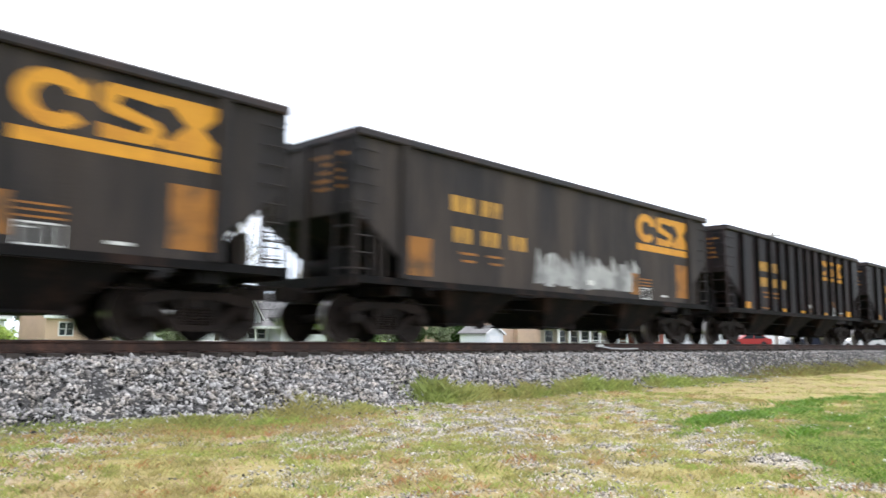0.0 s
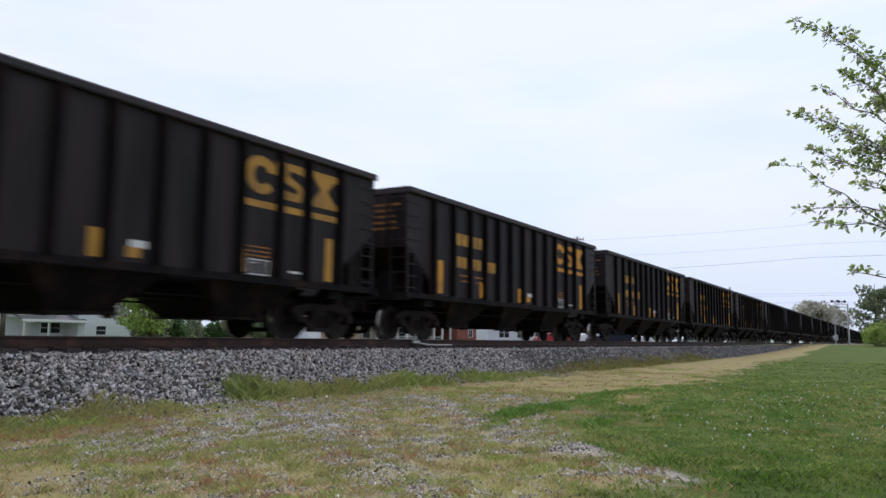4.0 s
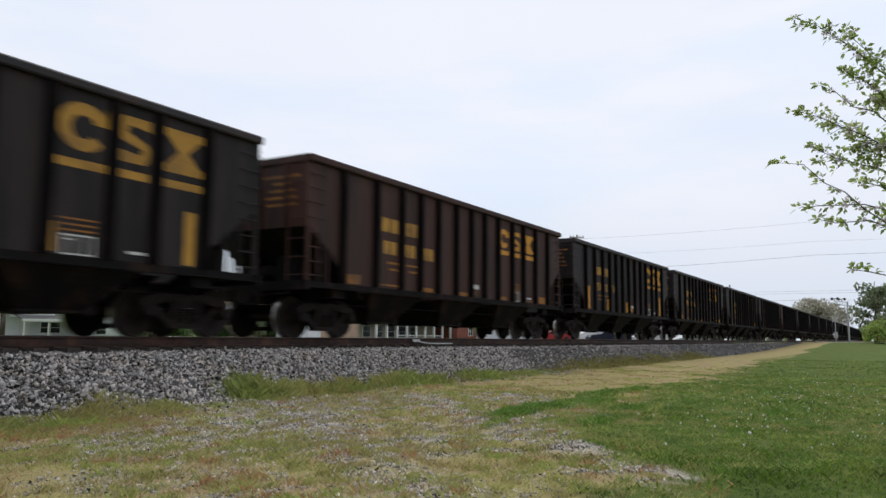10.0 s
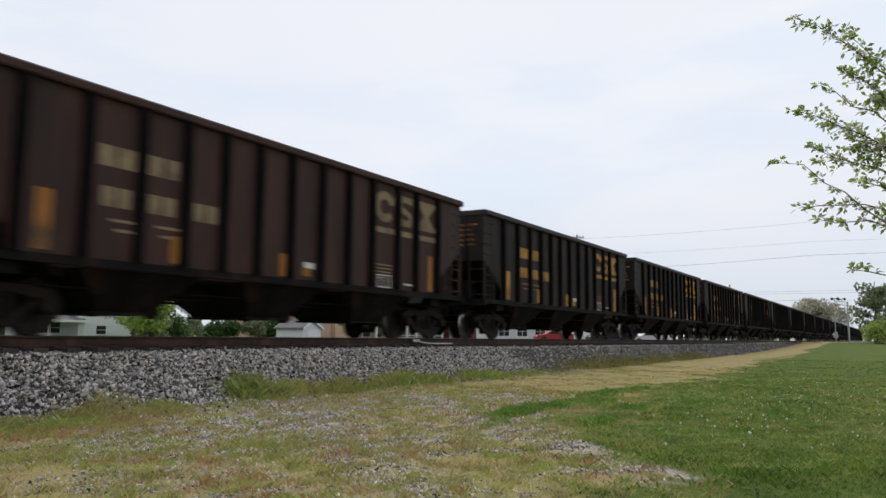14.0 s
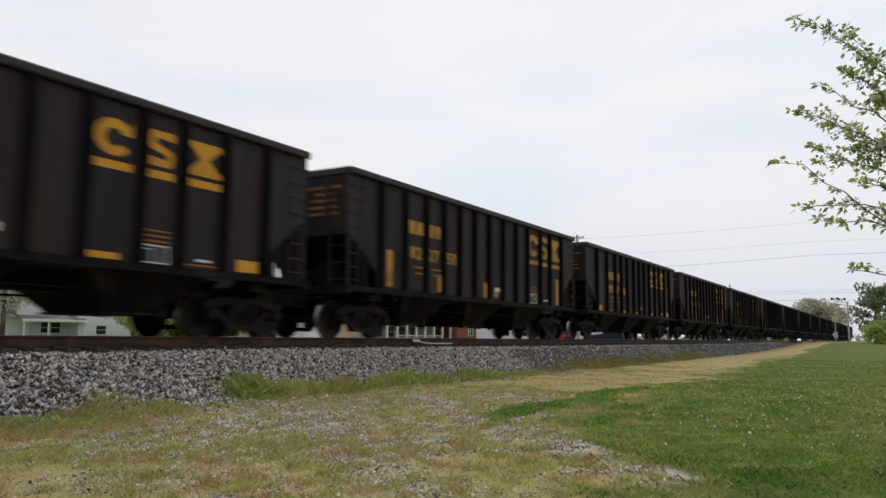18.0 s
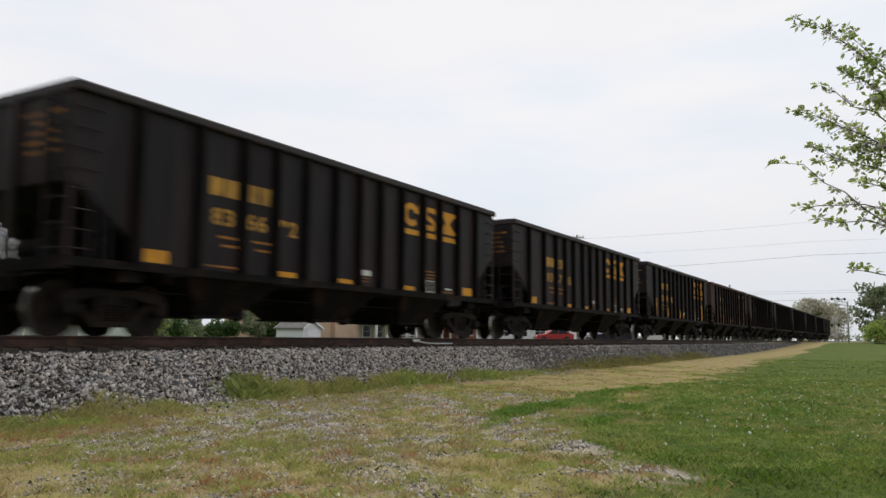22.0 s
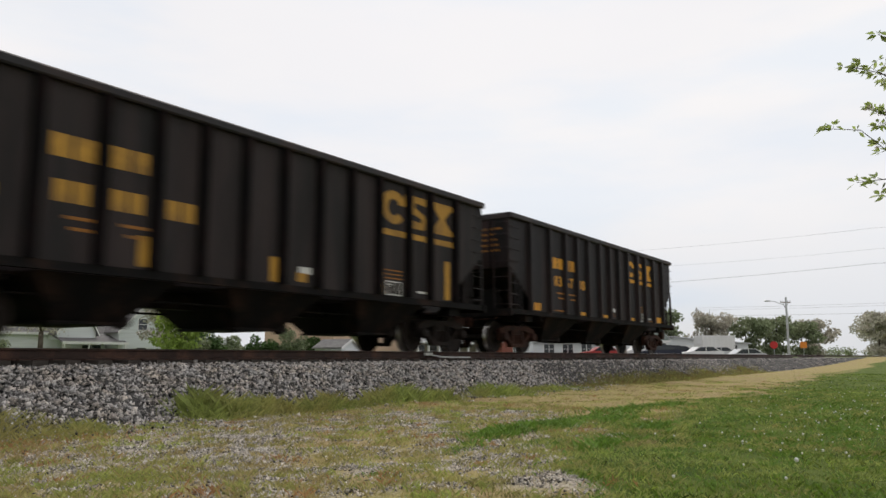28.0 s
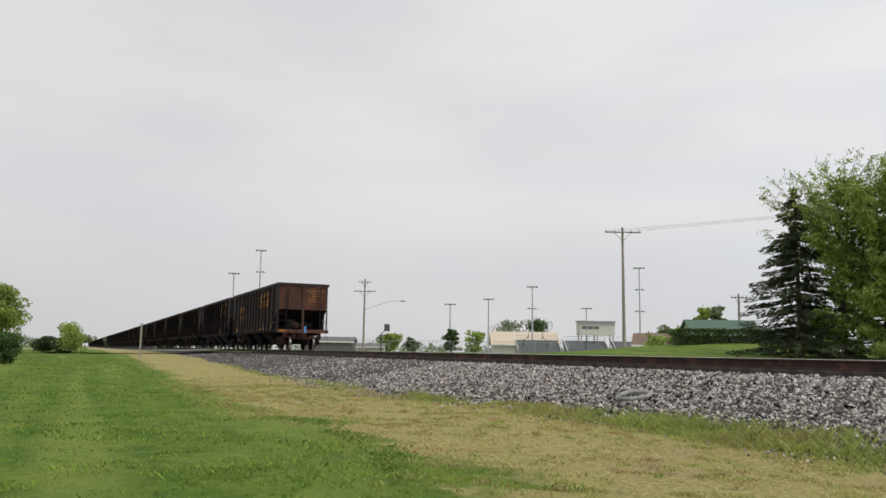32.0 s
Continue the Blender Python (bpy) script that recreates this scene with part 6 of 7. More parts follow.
for i, (x, y, h, s) in enumerate(((215, 17.5, 12.5, 6), (245, 20, 14, 7), (285, 23, 15, 8), (330, 20, 14, 8), (232, -2, 12, 6))):
    tree("distant_tree", "hazy pale tree far down the line", x, y, h, s, M_PALELEAF, 2800, 0.42, 100 + i, 0.3, 0.12, 34)
for i, (x, y, rx, h) in enumerate(((-67.5, 56.0, 1.5, 3.3), (-65.0, 57.6, 1.6, 3.7), (-84.0, 69.5, 1.6, 3.4))):
    shrub("garden_shrub", "loose light green bush beyond the hedge", x, y, rx, 1.3, h, M_MAPLE, 2400, 0.12, 200 + i)
# left-hand side, along the lawn
shrub("clipped_shrub", "large rounded clipped green shrub on the lawn", -39.6, -2.75, 1.15, 1.1, 1.5, M_HEDGE, 9000, 0.05, 110)
shrub("clipped_shrub", "large rounded clipped green shrub on the lawn", -43.5, -4.2, 1.2, 1.2, 1.7, M_HEDGE, 4200, 0.06, 111)
tree("broadleaf_tree", "light green tree at the lawn's end", -47.6, -3.9, 4.3, 1.6, M_MAPLE, 15000, 0.075, 112, 0.10, 0.10, 60)
shrub("low_juniper", "dark low spreading evergreen by the road", -63.8, -1.5, 1.9, 1.5, 1.4, M_SPRUCE, 3200, 0.10, 113)
shrub("roadside_shrub", "loose light green bush by the road", -63.6, -0.4, 1.2, 1.2, 2.5, M_MAPLE, 4200, 0.07, 114)
for i, (x, y, h, s) in enumerate(((-330, 14, 4.5, 4), (-300, 30, 4.5, 5), (-345, 2, 5, 5))):
    tree("distant_tree", "small far-off tree at the end of the line", x, y, h, s, M_FARLEAF, 1600, 0.5, 120 + i, 0.25, 0.1, 24)
for i, (x, y, h, s) in enumerate(((-150, 58, 4.0, 2.4), (-168, 97, 8.8, 5.2), (-164, 103, 9.2, 5.4), (-168, 87, 6, 3.0), (-140.5, 59.0, 3.2, 1.3), (-137.0, 65.8, 5.2, 1.9), (-66.2, 61.9, 6.5, 1.2), (-65.0, 63.2, 6.6, 1.2), (-76.6, 66.5, 3.6, 2.2), (-72.0, 65.0, 3.8, 2.4), (-160, 62, 4, 2.4), (-118, 108, 5.5, 3.0), (-90, 86, 6.0, 2.6), (-84, 74, 4.6, 2.8))):
    tree("field_tree", "tree at the edge of the sports field", x, y, h, s, (M_MAPLE, M_FARLEAF, M_HEDGE)[i % 3], 2400, 0.24, 130 + i, 0.15, 0.12, 28)


def make_horizon():
    """Low woods along the horizon."""
    rng = np.random.default_rng(77)
    qs = []
    for a in np.arange(-20, 200, 0.9):
        r = rng.uniform(520, 760)
        if abs(r * math.sin(radians(a)) - TRACK_Y) < 14:
            continue
        c = np.array([r * math.cos(radians(a)), r * math.sin(radians(a)), 2.5])
        cs = c[None] + rng.normal(0, 1, (6, 3)) * np.array([6, 6, 1.2])
        qs.append(leaf_cloud(cs, [rng.uniform(2.5, 4.8)] * 6, 200, 0.9, rng, 0.8))
    ob = new("far_woods", leaf_mesh("far_woods", np.concatenate(qs), M_FARLEAF))
    tagged(ob, "low hazy line of woods along the horizon", "woods", kind="stuff")


make_horizon()

# ================= buildings beyond the track =================
def window(parent, x0, x1, z0, z1, y, mullions=1, depth=0.05):
    """A window in a wall that faces -y in its parent's space."""
    fr = Mesh()
    t = 0.07
    for a, b, c, d in ((x0 - t, x1 + t, z1, z1 + t), (x0 - t, x1 + t, z0 - t, z0), (x0 - t, x0, z0, z1), (x1, x1 + t, z0, z1), (x0, x1, (z0 + z1) / 2 - 0.02, (z0 + z1) / 2 + 0.02)):
        fr.box(a, b, y - depth, y + 0.01, c, d)
    for k in range(mullions):
        xm = x0 + (x1 - x0) * (k + 1) / (mullions + 1)
        fr.box(xm - 0.03, xm + 0.03, y - depth, y + 0.01, z0, z1)
    w = part("window", fr, M_TRIM, parent, "white framed window")
    part("pane", Mesh().box(x0, x1, y - 0.02, y + 0.005, z0, z1), M_GLASS, w)


def gable_block(parent, x0, x1, y0, y1, z0, eave, ridge, wall_mat, roof_mat, along="x", over=0.35):
    """Walls with a pitched roof; the ridge runs along x or y."""
    w = Mesh()
    xm, ym = (x0 + x1) / 2, (y0 + y1) / 2
    if along == "y":
        w.prism([(x0, z0), (x1, z0), (x1, eave), (xm, ridge), (x0, eave)], "y", y0, y1)
    else:
        w.prism([(y0, z0), (y1, z0), (y1, eave), (ym, ridge), (y0, eave)], "x", x0, x1)
    wall = part("wall", w, wall_mat, parent)
    r = Mesh()
    if along == "y":
        k = (ridge - eave) / (xm - x0)
        for s, e in ((-1, x0 - over), (1, x1 + over)):
            r.prism([(xm, ridge + 0.02), (xm, ridge + 0.17), (e, eave - k * over + 0.17), (e, eave - k * over + 0.02)], "y", y0 - over, y1 + over)
        tr = Mesh()
        for s, e in ((-1, x0 - over), (1, x1 + over)):
            tr.prism([(xm, ridge - 0.08), (xm, ridge + 0.18), (e, eave - k * over + 0.18), (e, eave - k * over - 0.04)], "y", y0 - over - 0.04, y0 - over)
    else:
        k = (ridge - eave) / (ym - y0)
        for e in (y0 - over, y1 + over):
            r.prism([(ym, ridge + 0.02), (ym, ridge + 0.17), (e, eave - k * over + 0.17), (e, eave - k * over + 0.02)], "x", x0 - over, x1 + over)
        tr = Mesh().box(x0 - over, x1 + over, y0 - over - 0.04, y0 - over, eave - k * over - 0.05, eave - k * over + 0.17)
    part("roof", r, roof_mat, parent)
    part("roof_trim", tr, M_TRIM, parent)
    return wall


def white_house():
    h = thing("white_house", "white clapboard house with grey shingle roofs and a porch", "house", pose(0, 0, -0.65))
    gable_block(h, 48.0, 53.2, 69.6, 80, 0, 3.2, 5.7, M_SIDING, M_SHINGLE, "y")
    gable_block(h, 35.0, 48.0, 71.8, 80, 0, 3.0, 6.6, M_SIDING, M_SHINGLE, "x")
    gable_block(h, 42.1, 45.9, 70.2, 74, 2.2, 3.0, 6.2, M_SIDING, M_SHINGLE, "y", 0.25)
    part("lean_to", Mesh().box(53.2, 55.4, 71, 77, 0, 1.75), M_SIDING, h)
    part("lean_to_roof", Mesh().prism([(53.2, 2.35), (55.7, 1.75), (55.7, 1.87), (53.2, 2.5)], "y", 70.7, 77.3), M_SHINGLE, h)
    part("porch_roof", Mesh().prism([(69.0, 1.85), (71.7, 2.75), (71.7, 2.90), (69.0, 1.99)], "x", 42.0, 48.6), M_SHINGLE, h, "grey porch roof")
    part("porch_fascia", Mesh().box(41.9, 48.7, 68.95, 69.0, 1.78, 2.01), M_TRIM, h)
    for x in (42.2, 44.6, 48.4):
        part("porch_post", Mesh().box(x - 0.06, x + 0.06, 69.05, 69.17, 0, 1.86), M_TRIM, h)
    part("porch_floor", Mesh().box(41.9, 47.9, 69.0, 71.7, 0, 0.12), M_TRIM, h)
    part("front_door", Mesh().box(43.4, 44.4, 71.74, 71.8, 0.12, 2.1), M_TRIM, h)
    window(h, 45.5, 47.5, 0.75, 1.75, 71.8)
    window(h, 50.0, 51.1, 0.65, 1.5, 69.6, 0)
    window(h, 43.5, 44.5, 3.7, 5.1, 70.2, 0)
    window(h, 50.1, 51.1, 3.3, 4.4, 69.6, 0)
    window(h, 37.0, 38.2, 0.8, 2.0, 71.8)
    part("chimney", Mesh().box(40.3, 41.0, 75.5, 76.2, 6.0, 7.5), M_BRICK, h, "red brick chimney")


def small_buildings():
    s = thing("white_shed", "small white garage with grey gable roof", "shed", pose(62.5, 54.0, -0.6))
    gable_block(s, -1.5, 1.3, -2.0, 1.6, 0, 1.4, 2.15, M_SIDING, M_SHINGLE, "y", 0.22)
    part("garage_door", Mesh().box(-0.9, 0.7, -2.04, -2.0, 0, 1.2), M_TRIM, s)
    t = thing("tan_building", "two-storey tan stucco building with low gable and dark red hipped roof", "building", pose(0, 0, -0.6))
    gable_block(t, 67.6, 74.4, 59.0, 70, 0, 5.9, 7.2, M_TAN, M_REDROOF, "y", 0.2)
    part("wing", Mesh().box(74.4, 79.0, 58.4, 68, 0, 6.0), M_TAN, t, "tan stucco wing")
    hip = Mesh()
    hip.add([(74.0, 58.0, 6.0), (79.4, 58.0, 6.0), (79.4, 68.4, 6.0), (74.0, 68.4, 6.0), (76.7, 60.6, 7.1), (76.7, 65.8, 7.1)], [(0, 1, 4), (1, 2, 5, 4), (2, 3, 5), (3, 0, 4, 5), (3, 2, 1, 0)])
    part("hip_roof", hip, M_REDROOF, t, "dark red hipped roof")
    for x in (75.2, 77.2):
        window(t, x, x + 0.9, 3.6, 4.6, 58.4)
    for x in (69.0, 71.6):
        window(t, x, x + 1.1, 3.4, 4.5, 59.0)
    m = thing("strip_mall", "long low shop row with grey metal roof and white porch columns", "building", pose(0, 0, -0.5))
    part("wall", Mesh().box(79.6, 99.0, 59.0, 66, 0, 2.4), M_BEIGE, m)
    part("roof", Mesh().prism([(56.2, 2.35), (62.5, 4.7), (68.0, 2.7), (68.0, 2.6), (62.5, 4.55), (56.2, 2.2)], "x", 79.2, 99.2), M_GREYMETAL, m, "grey metal roof")
    part("fascia", Mesh().box(79.2, 99.2, 56.1, 56.18, 2.1, 2.38), M_TRIM, m)
    for k in range(9):
        part("column", Mesh().box(80.0 + k * 2.35, 80.25 + k * 2.35, 56.3, 56.55, 0, 2.2), M_TRIM, m, "white column")
    for k in range(5):
        window(m, 80.8 + k * 2.8, 82.4 + k * 2.8, 0.5, 1.9, 59.0, 0)
    part("porch_rail", Mesh().box(84.0, 96.0, 55.9, 56.0, 0.65, 0.75).box(84.0, 96.0, 55.9, 56.0, 0.0, 0.4), M_TRIM, m, "low white rail")
    b = thing("brick_building", "red brick gabled building with grey roof", "building", pose(0, 0, -0.5))
    gable_block(b, 99.6, 108.4, 55.6, 66, 0, 2.6, 5.0, M_BRICK, M_GREYMETAL, "y", 0.3)
    window(b, 103.0, 104.2, 0.8, 1.9, 55.6)
    r = thing("red_roofed_house", "house with large red-brown hipped roof", "house", pose(0, 0, -0.5))
    part("wall", Mesh().box(98.5, 115, 69, 79, 0, 4.6), M_BEIGE, r)
    hip = Mesh()
    hip.add([(98, 68.5, 4.6), (115.5, 68.5, 4.6), (115.5, 79.5, 4.6), (98, 79.5, 4.6), (103, 74, 7.8), (110, 74, 7.8)], [(0, 1, 5, 4), (1, 2, 5), (2, 3, 4, 5), (3, 0, 4), (3, 2, 1, 0)])
    part("hip_roof", hip, M_REDROOF, r)


def parking_lot():
    xs, ys = np.arange(56, 129, 2.0), np.arange(18.5, 56.5, 2.0)
    gx, gy = np.meshgrid(xs, ys)
    vs = np.stack([gx, gy, ground_z(gx, gy) + 0.035], -1).reshape(-1, 3)
    i = (np.arange(len(ys) - 1)[:, None] * len(xs) + np.arange(len(xs) - 1)[None]).ravel()
    me = cloud_mesh("parking_lot", vs, np.stack([i, i + 1, i + len(xs) + 1, i + len(xs)], 1), M_ROAD)
    tagged(new("parking_lot", me), "pale asphalt parking lot beyond the track", "parking lot", kind="structure")


parking_lot()


def long_white_building():
    b = thing("white_commercial_building", "long white single-storey building with dark green roof", "building", pose(95.5, 38.5, -0.45, 0, 0, -52))
    gable_block(b, -9.0, 8.0, 0.0, 9.0, 0, 2.5, 5.3, M_SIDING, M_DARKROOF, "x", 0.5)
    gable_block(b, 0.4, 3.2, -1.6, 0.5, 0, 2.1, 3.4, M_SIDING, M_DARKROOF, "y", 0.2)
    part("fascia", Mesh().box(-9.6, 8.6, -0.72, -0.56, 2.14, 2.36), M_TRIM, b)
    for x in (-7.6, -5.2, -2.8, 4.6, 6.4):
        window(b, x, x + 1.3, 0.7, 1.9, 0.0)
    part("door", Mesh().box(1.3, 2.2, -1.64, -1.6, 0, 2.0), M_TRIM, b)
    c = thing("long_metal_shed", "low pale metal shed with a sloping roof", "shed", pose(106, 29.5, -0.4, 0, 0, -48))
    part("wall", Mesh().prism([(-7, 0), (7, 0), (7, 1.9), (-7, 3.0)], "y", 0, 6), M_SIDING, c)
    part("roof", Mesh().prism([(-7.3, 3.05), (7.3, 1.9), (7.3, 2.05), (-7.3, 3.2)], "y", -0.4, 6.4), M_STEEL, c)
    for k in range(6):
        part("bay_door", Mesh().box(-6.0 + k * 2.0, -4.6 + k * 2.0, -0.05, 0.0, 0, 1.75), M_DARKSTEEL if k % 2 else M_TRIM, c)
    d = thing("white_storage_box", "plain white storage container", "container", pose(103.5, 26.8, -0.4, 0, 0, -48))
    part("shell", Mesh().box(-2.2, 2.2, -1.1, 1.1, 0.1, 2.9), M_CARWHITE, d)
    for k in range(8):
        part("rib", Mesh().box(-2.1 + k * 0.55, -2.0 + k * 0.55, -1.14, -1.1, 0.2, 2.8), M_TRIM, d)


def beige_house():
    h = thing("beige_house", "two-storey beige house with red-brown roof and white garage door", "house", pose(2.1, 0.5, -0.2))
    gable_block(h, -11.6, -6.6, 48.5, 58, 0, 3.7, 5.8, M_BEIGE, M_REDROOF, "y")
    gable_block(h, -6.6, -2.0, 50.0, 58, 0, 3.5, 5.2, M_BEIGE, M_REDROOF, "x")
    part("garage", Mesh().box(-5.4, -1.0, 47.5, 50.0, 0, 2.5), M_BEIGE, h)
    part("garage_roof", Mesh().prism([(47.2, 2.5), (50.0, 3.4), (50.0, 3.52), (47.2, 2.62)], "x", -5.7, -0.7), M_REDROOF, h)
    part("garage_door", Mesh().box(-4.6, -1.8, 47.45, 47.5, 0, 2.1), M_TRIM, h, "white panelled garage door")
    window(h, -10.3, -9.1, 2.7, 3.7, 48.5, 1)
    window(h, -10.6, -9.0, 0.8, 1.9, 48.5, 1)
    window(h, -8.4, -7.3, 0.8, 1.9, 48.5, 1)
    window(h, -6.4, -5.6, 2.5, 3.2, 50.0, 0)


def field_buildings():
    h = thing("green_roofed_house", "low house with green metal roof behind the hedge", "house", pose(-55.5, 53.5, 0.0, 0, 0, 64))
    gable_block(h, -2.9, 2.9, -2.3, 2.3, 0, 1.8, 3.15, M_BEIGE, M_GREENROOF, "x", 0.3)
    t = thing("tan_roofed_building", "low building with broad tan roof by the sports field", "building", pose(-140, 83.8, -0.2, 0, 0, 64))
    gable_block(t, -6.5, 6.5, -4.0, 4.0, 0, 2.0, 4.4, M_BOOTH, M_TANROOF, "x", 0.5)
    b = thing("press_booth", "cream press booth on stilts above the stand", "booth", pose(-124.9, 90.8, 0.75, 0, 0, 68))
    part("cabin", Mesh().box(-3.4, 3.4, -1.4, 1.4, 2.9, 5.4), M_BOOTH, b)
    part("roof", Mesh().box(-3.6, 3.6, -1.7, 1.6, 5.4, 5.6), M_STEEL, b)
    part("band", Mesh().box(-3.45, 3.45, -1.46, -1.40, 4.75, 5.36), M_STEEL, b, "pale metal band under the roof")
    for k in range(3):
        part("window", Mesh().box(-3.0 + k * 1.15, -2.0 + k * 1.15, -1.45, -1.4, 4.0, 4.55), M_SHINGLE, b, "grey shuttered window")
    for x in (-3.1, 0, 3.1):
        for y in (-1.2, 1.2):
            part("stilt", Mesh().box(x - 0.1, x + 0.1, y - 0.1, y + 0.1, -1.05, 2.9), M_STEEL, b)
    s = thing("bleachers", "grey aluminium bleachers beside the field", "bleachers", pose(-121.5, 86.5, -0.15, 0, 0, 67))
    for sec in range(3):
        x0 = -13 + sec * 9.2
        for k in range(7):
            part("bench", Mesh().box(x0, x0 + 8.2, k * 0.65, k * 0.65 + 0.30, 0.45 + k * 0.36, 0.50 + k * 0.36).box(x0, x0 + 8.2, k * 0.65 + 0.3, k * 0.65 + 0.6, 0.18 + k * 0.36, 0.22 + k * 0.36).box(x0, x0 + 8.2, k * 0.65 + 0.60, k * 0.65 + 0.63, 0.20 + k * 0.36, 0.52 + k * 0.36).tube((x0 + 0.3, k * 0.65 + 0.15, 0.45 + k * 0.36), (x0 + 0.3, k * 0.65 + 0.15, 0), 0.03, n=4).tube((x0 + 7.9, k * 0.65 + 0.15, 0.45 + k * 0.36), (x0 + 7.9, k * 0.65 + 0.15, 0), 0.03, n=4), M_ALU, s)
        for x in (x0 + 0.1, x0 + 4.1, x0 + 8.1):
            part("frame", Mesh().prism([(-0.05, 0), (4.6, 0), (4.6, 2.6), (4.4, 2.6), (-0.05, 0.3)], "x", x - 0.03, x + 0.03), M_ALU, s)
        for x in (x0 - 0.15, x0 + 8.35):
            part("stair_rail", Mesh().pipe([(x, -0.4, 0.0), (x, -0.4, 1.0), (x, 4.4, 3.6)], 0.07, 6), M_TRIM, s, "white sloping hand rail")
        part("guard_rail", Mesh().tube((x0, 4.7, 3.5), (x0 + 8.2, 4.7, 3.5), 0.04).tube((x0, 4.7, 3.0), (x0 + 8.2, 4.7, 3.0), 0.03).tube((x0, 4.7, 0), (x0, 4.7, 3.5), 0.04).tube((x0 + 8.2, 4.7, 0), (x0 + 8.2, 4.7, 3.5), 0.04), M_STEEL, s)
    # clipped hedge along the lawn
    rng = np.random.default_rng(60)
    hd = thing("hedge", "long dark green clipped hedge along the lawn", "hedge", pose(-41.5, 42.5, 0.55, 0, 0, 64))
    n = 9000
    c = np.stack([rng.uniform(-5.5, 5.5, n), rng.uniform(-0.6, 0.6, n), rng.uniform(-0.6, 1.25, n)], 1)
    c[:, 2] -= 0.35 * np.clip((-4.6 - c[:, 0]) / 0.9, 0, 1) ** 2
    face = rng.integers(0, 3, n)
    c[face == 0, 1] = -0.6
    c[face == 1, 2] = 1.25 - 0.35 * np.clip((-4.6 - c[face == 1, 0]) / 0.9, 0, 1) ** 2
    c += rng.normal(0, 0.04, (n, 3))
    u = rng.normal(0, 0.07, (n, 3))
    v = np.cross(u, rng.normal(0, 1, (n, 3)))
    v /= np.linalg.norm(v, axis=1, keepdims=True) / 0.05
    part("foliage", leaf_mesh("foliage", np.stack([c - u, c - v, c + u, c + v], 1), M_HEDGE), None, hd)
    part("branch_core", Mesh().box(-5.3, 5.4, -0.45, 0.45, -0.9, 0.85), M_BARK, hd)


def garden_houses():
    """Small houses between the beige and the white house."""
    g = thing("white_garage", "small white garage with grey roof among the gardens", "garage", pose(6.5, 64.0, -0.6))
    gable_block(g, -2.6, 2.6, 0, 5, 0, 1.9, 3.0, M_SIDING, M_SHINGLE, "y", 0.25)
    part("garage_door", Mesh().box(-1.5, 1.5, -0.05, 0, 0, 1.8), M_TRIM, g)
    h = thing("white_bungalow", "low white bungalow with pale roof", "house", pose(15.5, 66, -0.6))
    gable_block(h, -5.0, 4.6, 0, 7, 0, 2.2, 3.6, M_SIDING, M_SHINGLE, "x", 0.4)
    for x in (-3.8, -1.2, 2.4):
        window(h, x, x + 1.2, 0.8, 1.8, 0.0)
    part("door", Mesh().box(0.6, 1.5, -0.05, 0, 0, 1.9), M_BRICK, h)
    b = thing("tan_cottage", "small tan cottage with grey roof", "house", pose(25.0, 64, -0.6))
    gable_block(b, -2.6, 2.6, 0, 6, 0, 2.3, 3.7, M_TAN, M_SHINGLE, "x", 0.3)
    window(b, -1.6, -0.6, 0.8, 1.8, 0.0)
    window(b, 0.6, 1.6, 0.8, 1.8, 0.0)


def far_brown_house():
    h = thing("brown_house", "long low tan house with brown roof behind the shrubs", "house", pose(-31, 88, -0.3))
    gable_block(h, -9, 9, 0, 8, 0, 1.8, 3.1, M_TAN, M_BROWNROOF, "x", 0.5)
    for x in (-6.5, -2.0, 3.5):
        window(h, x, x + 1.4, 0.6, 1.6, 0.0)


far_brown_house()
def field_edge_houses():
    a = thing("grey_shed", "low grey shed at the edge of the sports field", "shed", pose(-144, 52, -0.3, 0, 0, 64))
    gable_block(a, -2.5, 2.5, -2, 2, 0, 1.0, 1.6, M_BEIGE, M_SHINGLE, "x", 0.3)
    b = thing("grey_building", "long grey building beyond the line", "building", pose(-139, 42, -0.3, 0, 0, 66))
    gable_block(b, -4.5, 4.5, -3, 3, 0, 1.8, 2.6, M_SHINGLE, M_SHINGLE, "x", 0.3)
    c = thing("brown_cottage", "small brown-roofed cottage past the hedge", "house", pose(-76, 64.5, -0.1, 0, 0, 45))
    gable_block(c, -3.0, 3.0, -2.5, 2.5, 0, 1.3, 2.6, M_TAN, M_BROWNROOF, "x", 0.3)


field_edge_houses()
garden_houses()
white_house()
small_buildings()
long_white_building()
beige_house()
field_buildings()


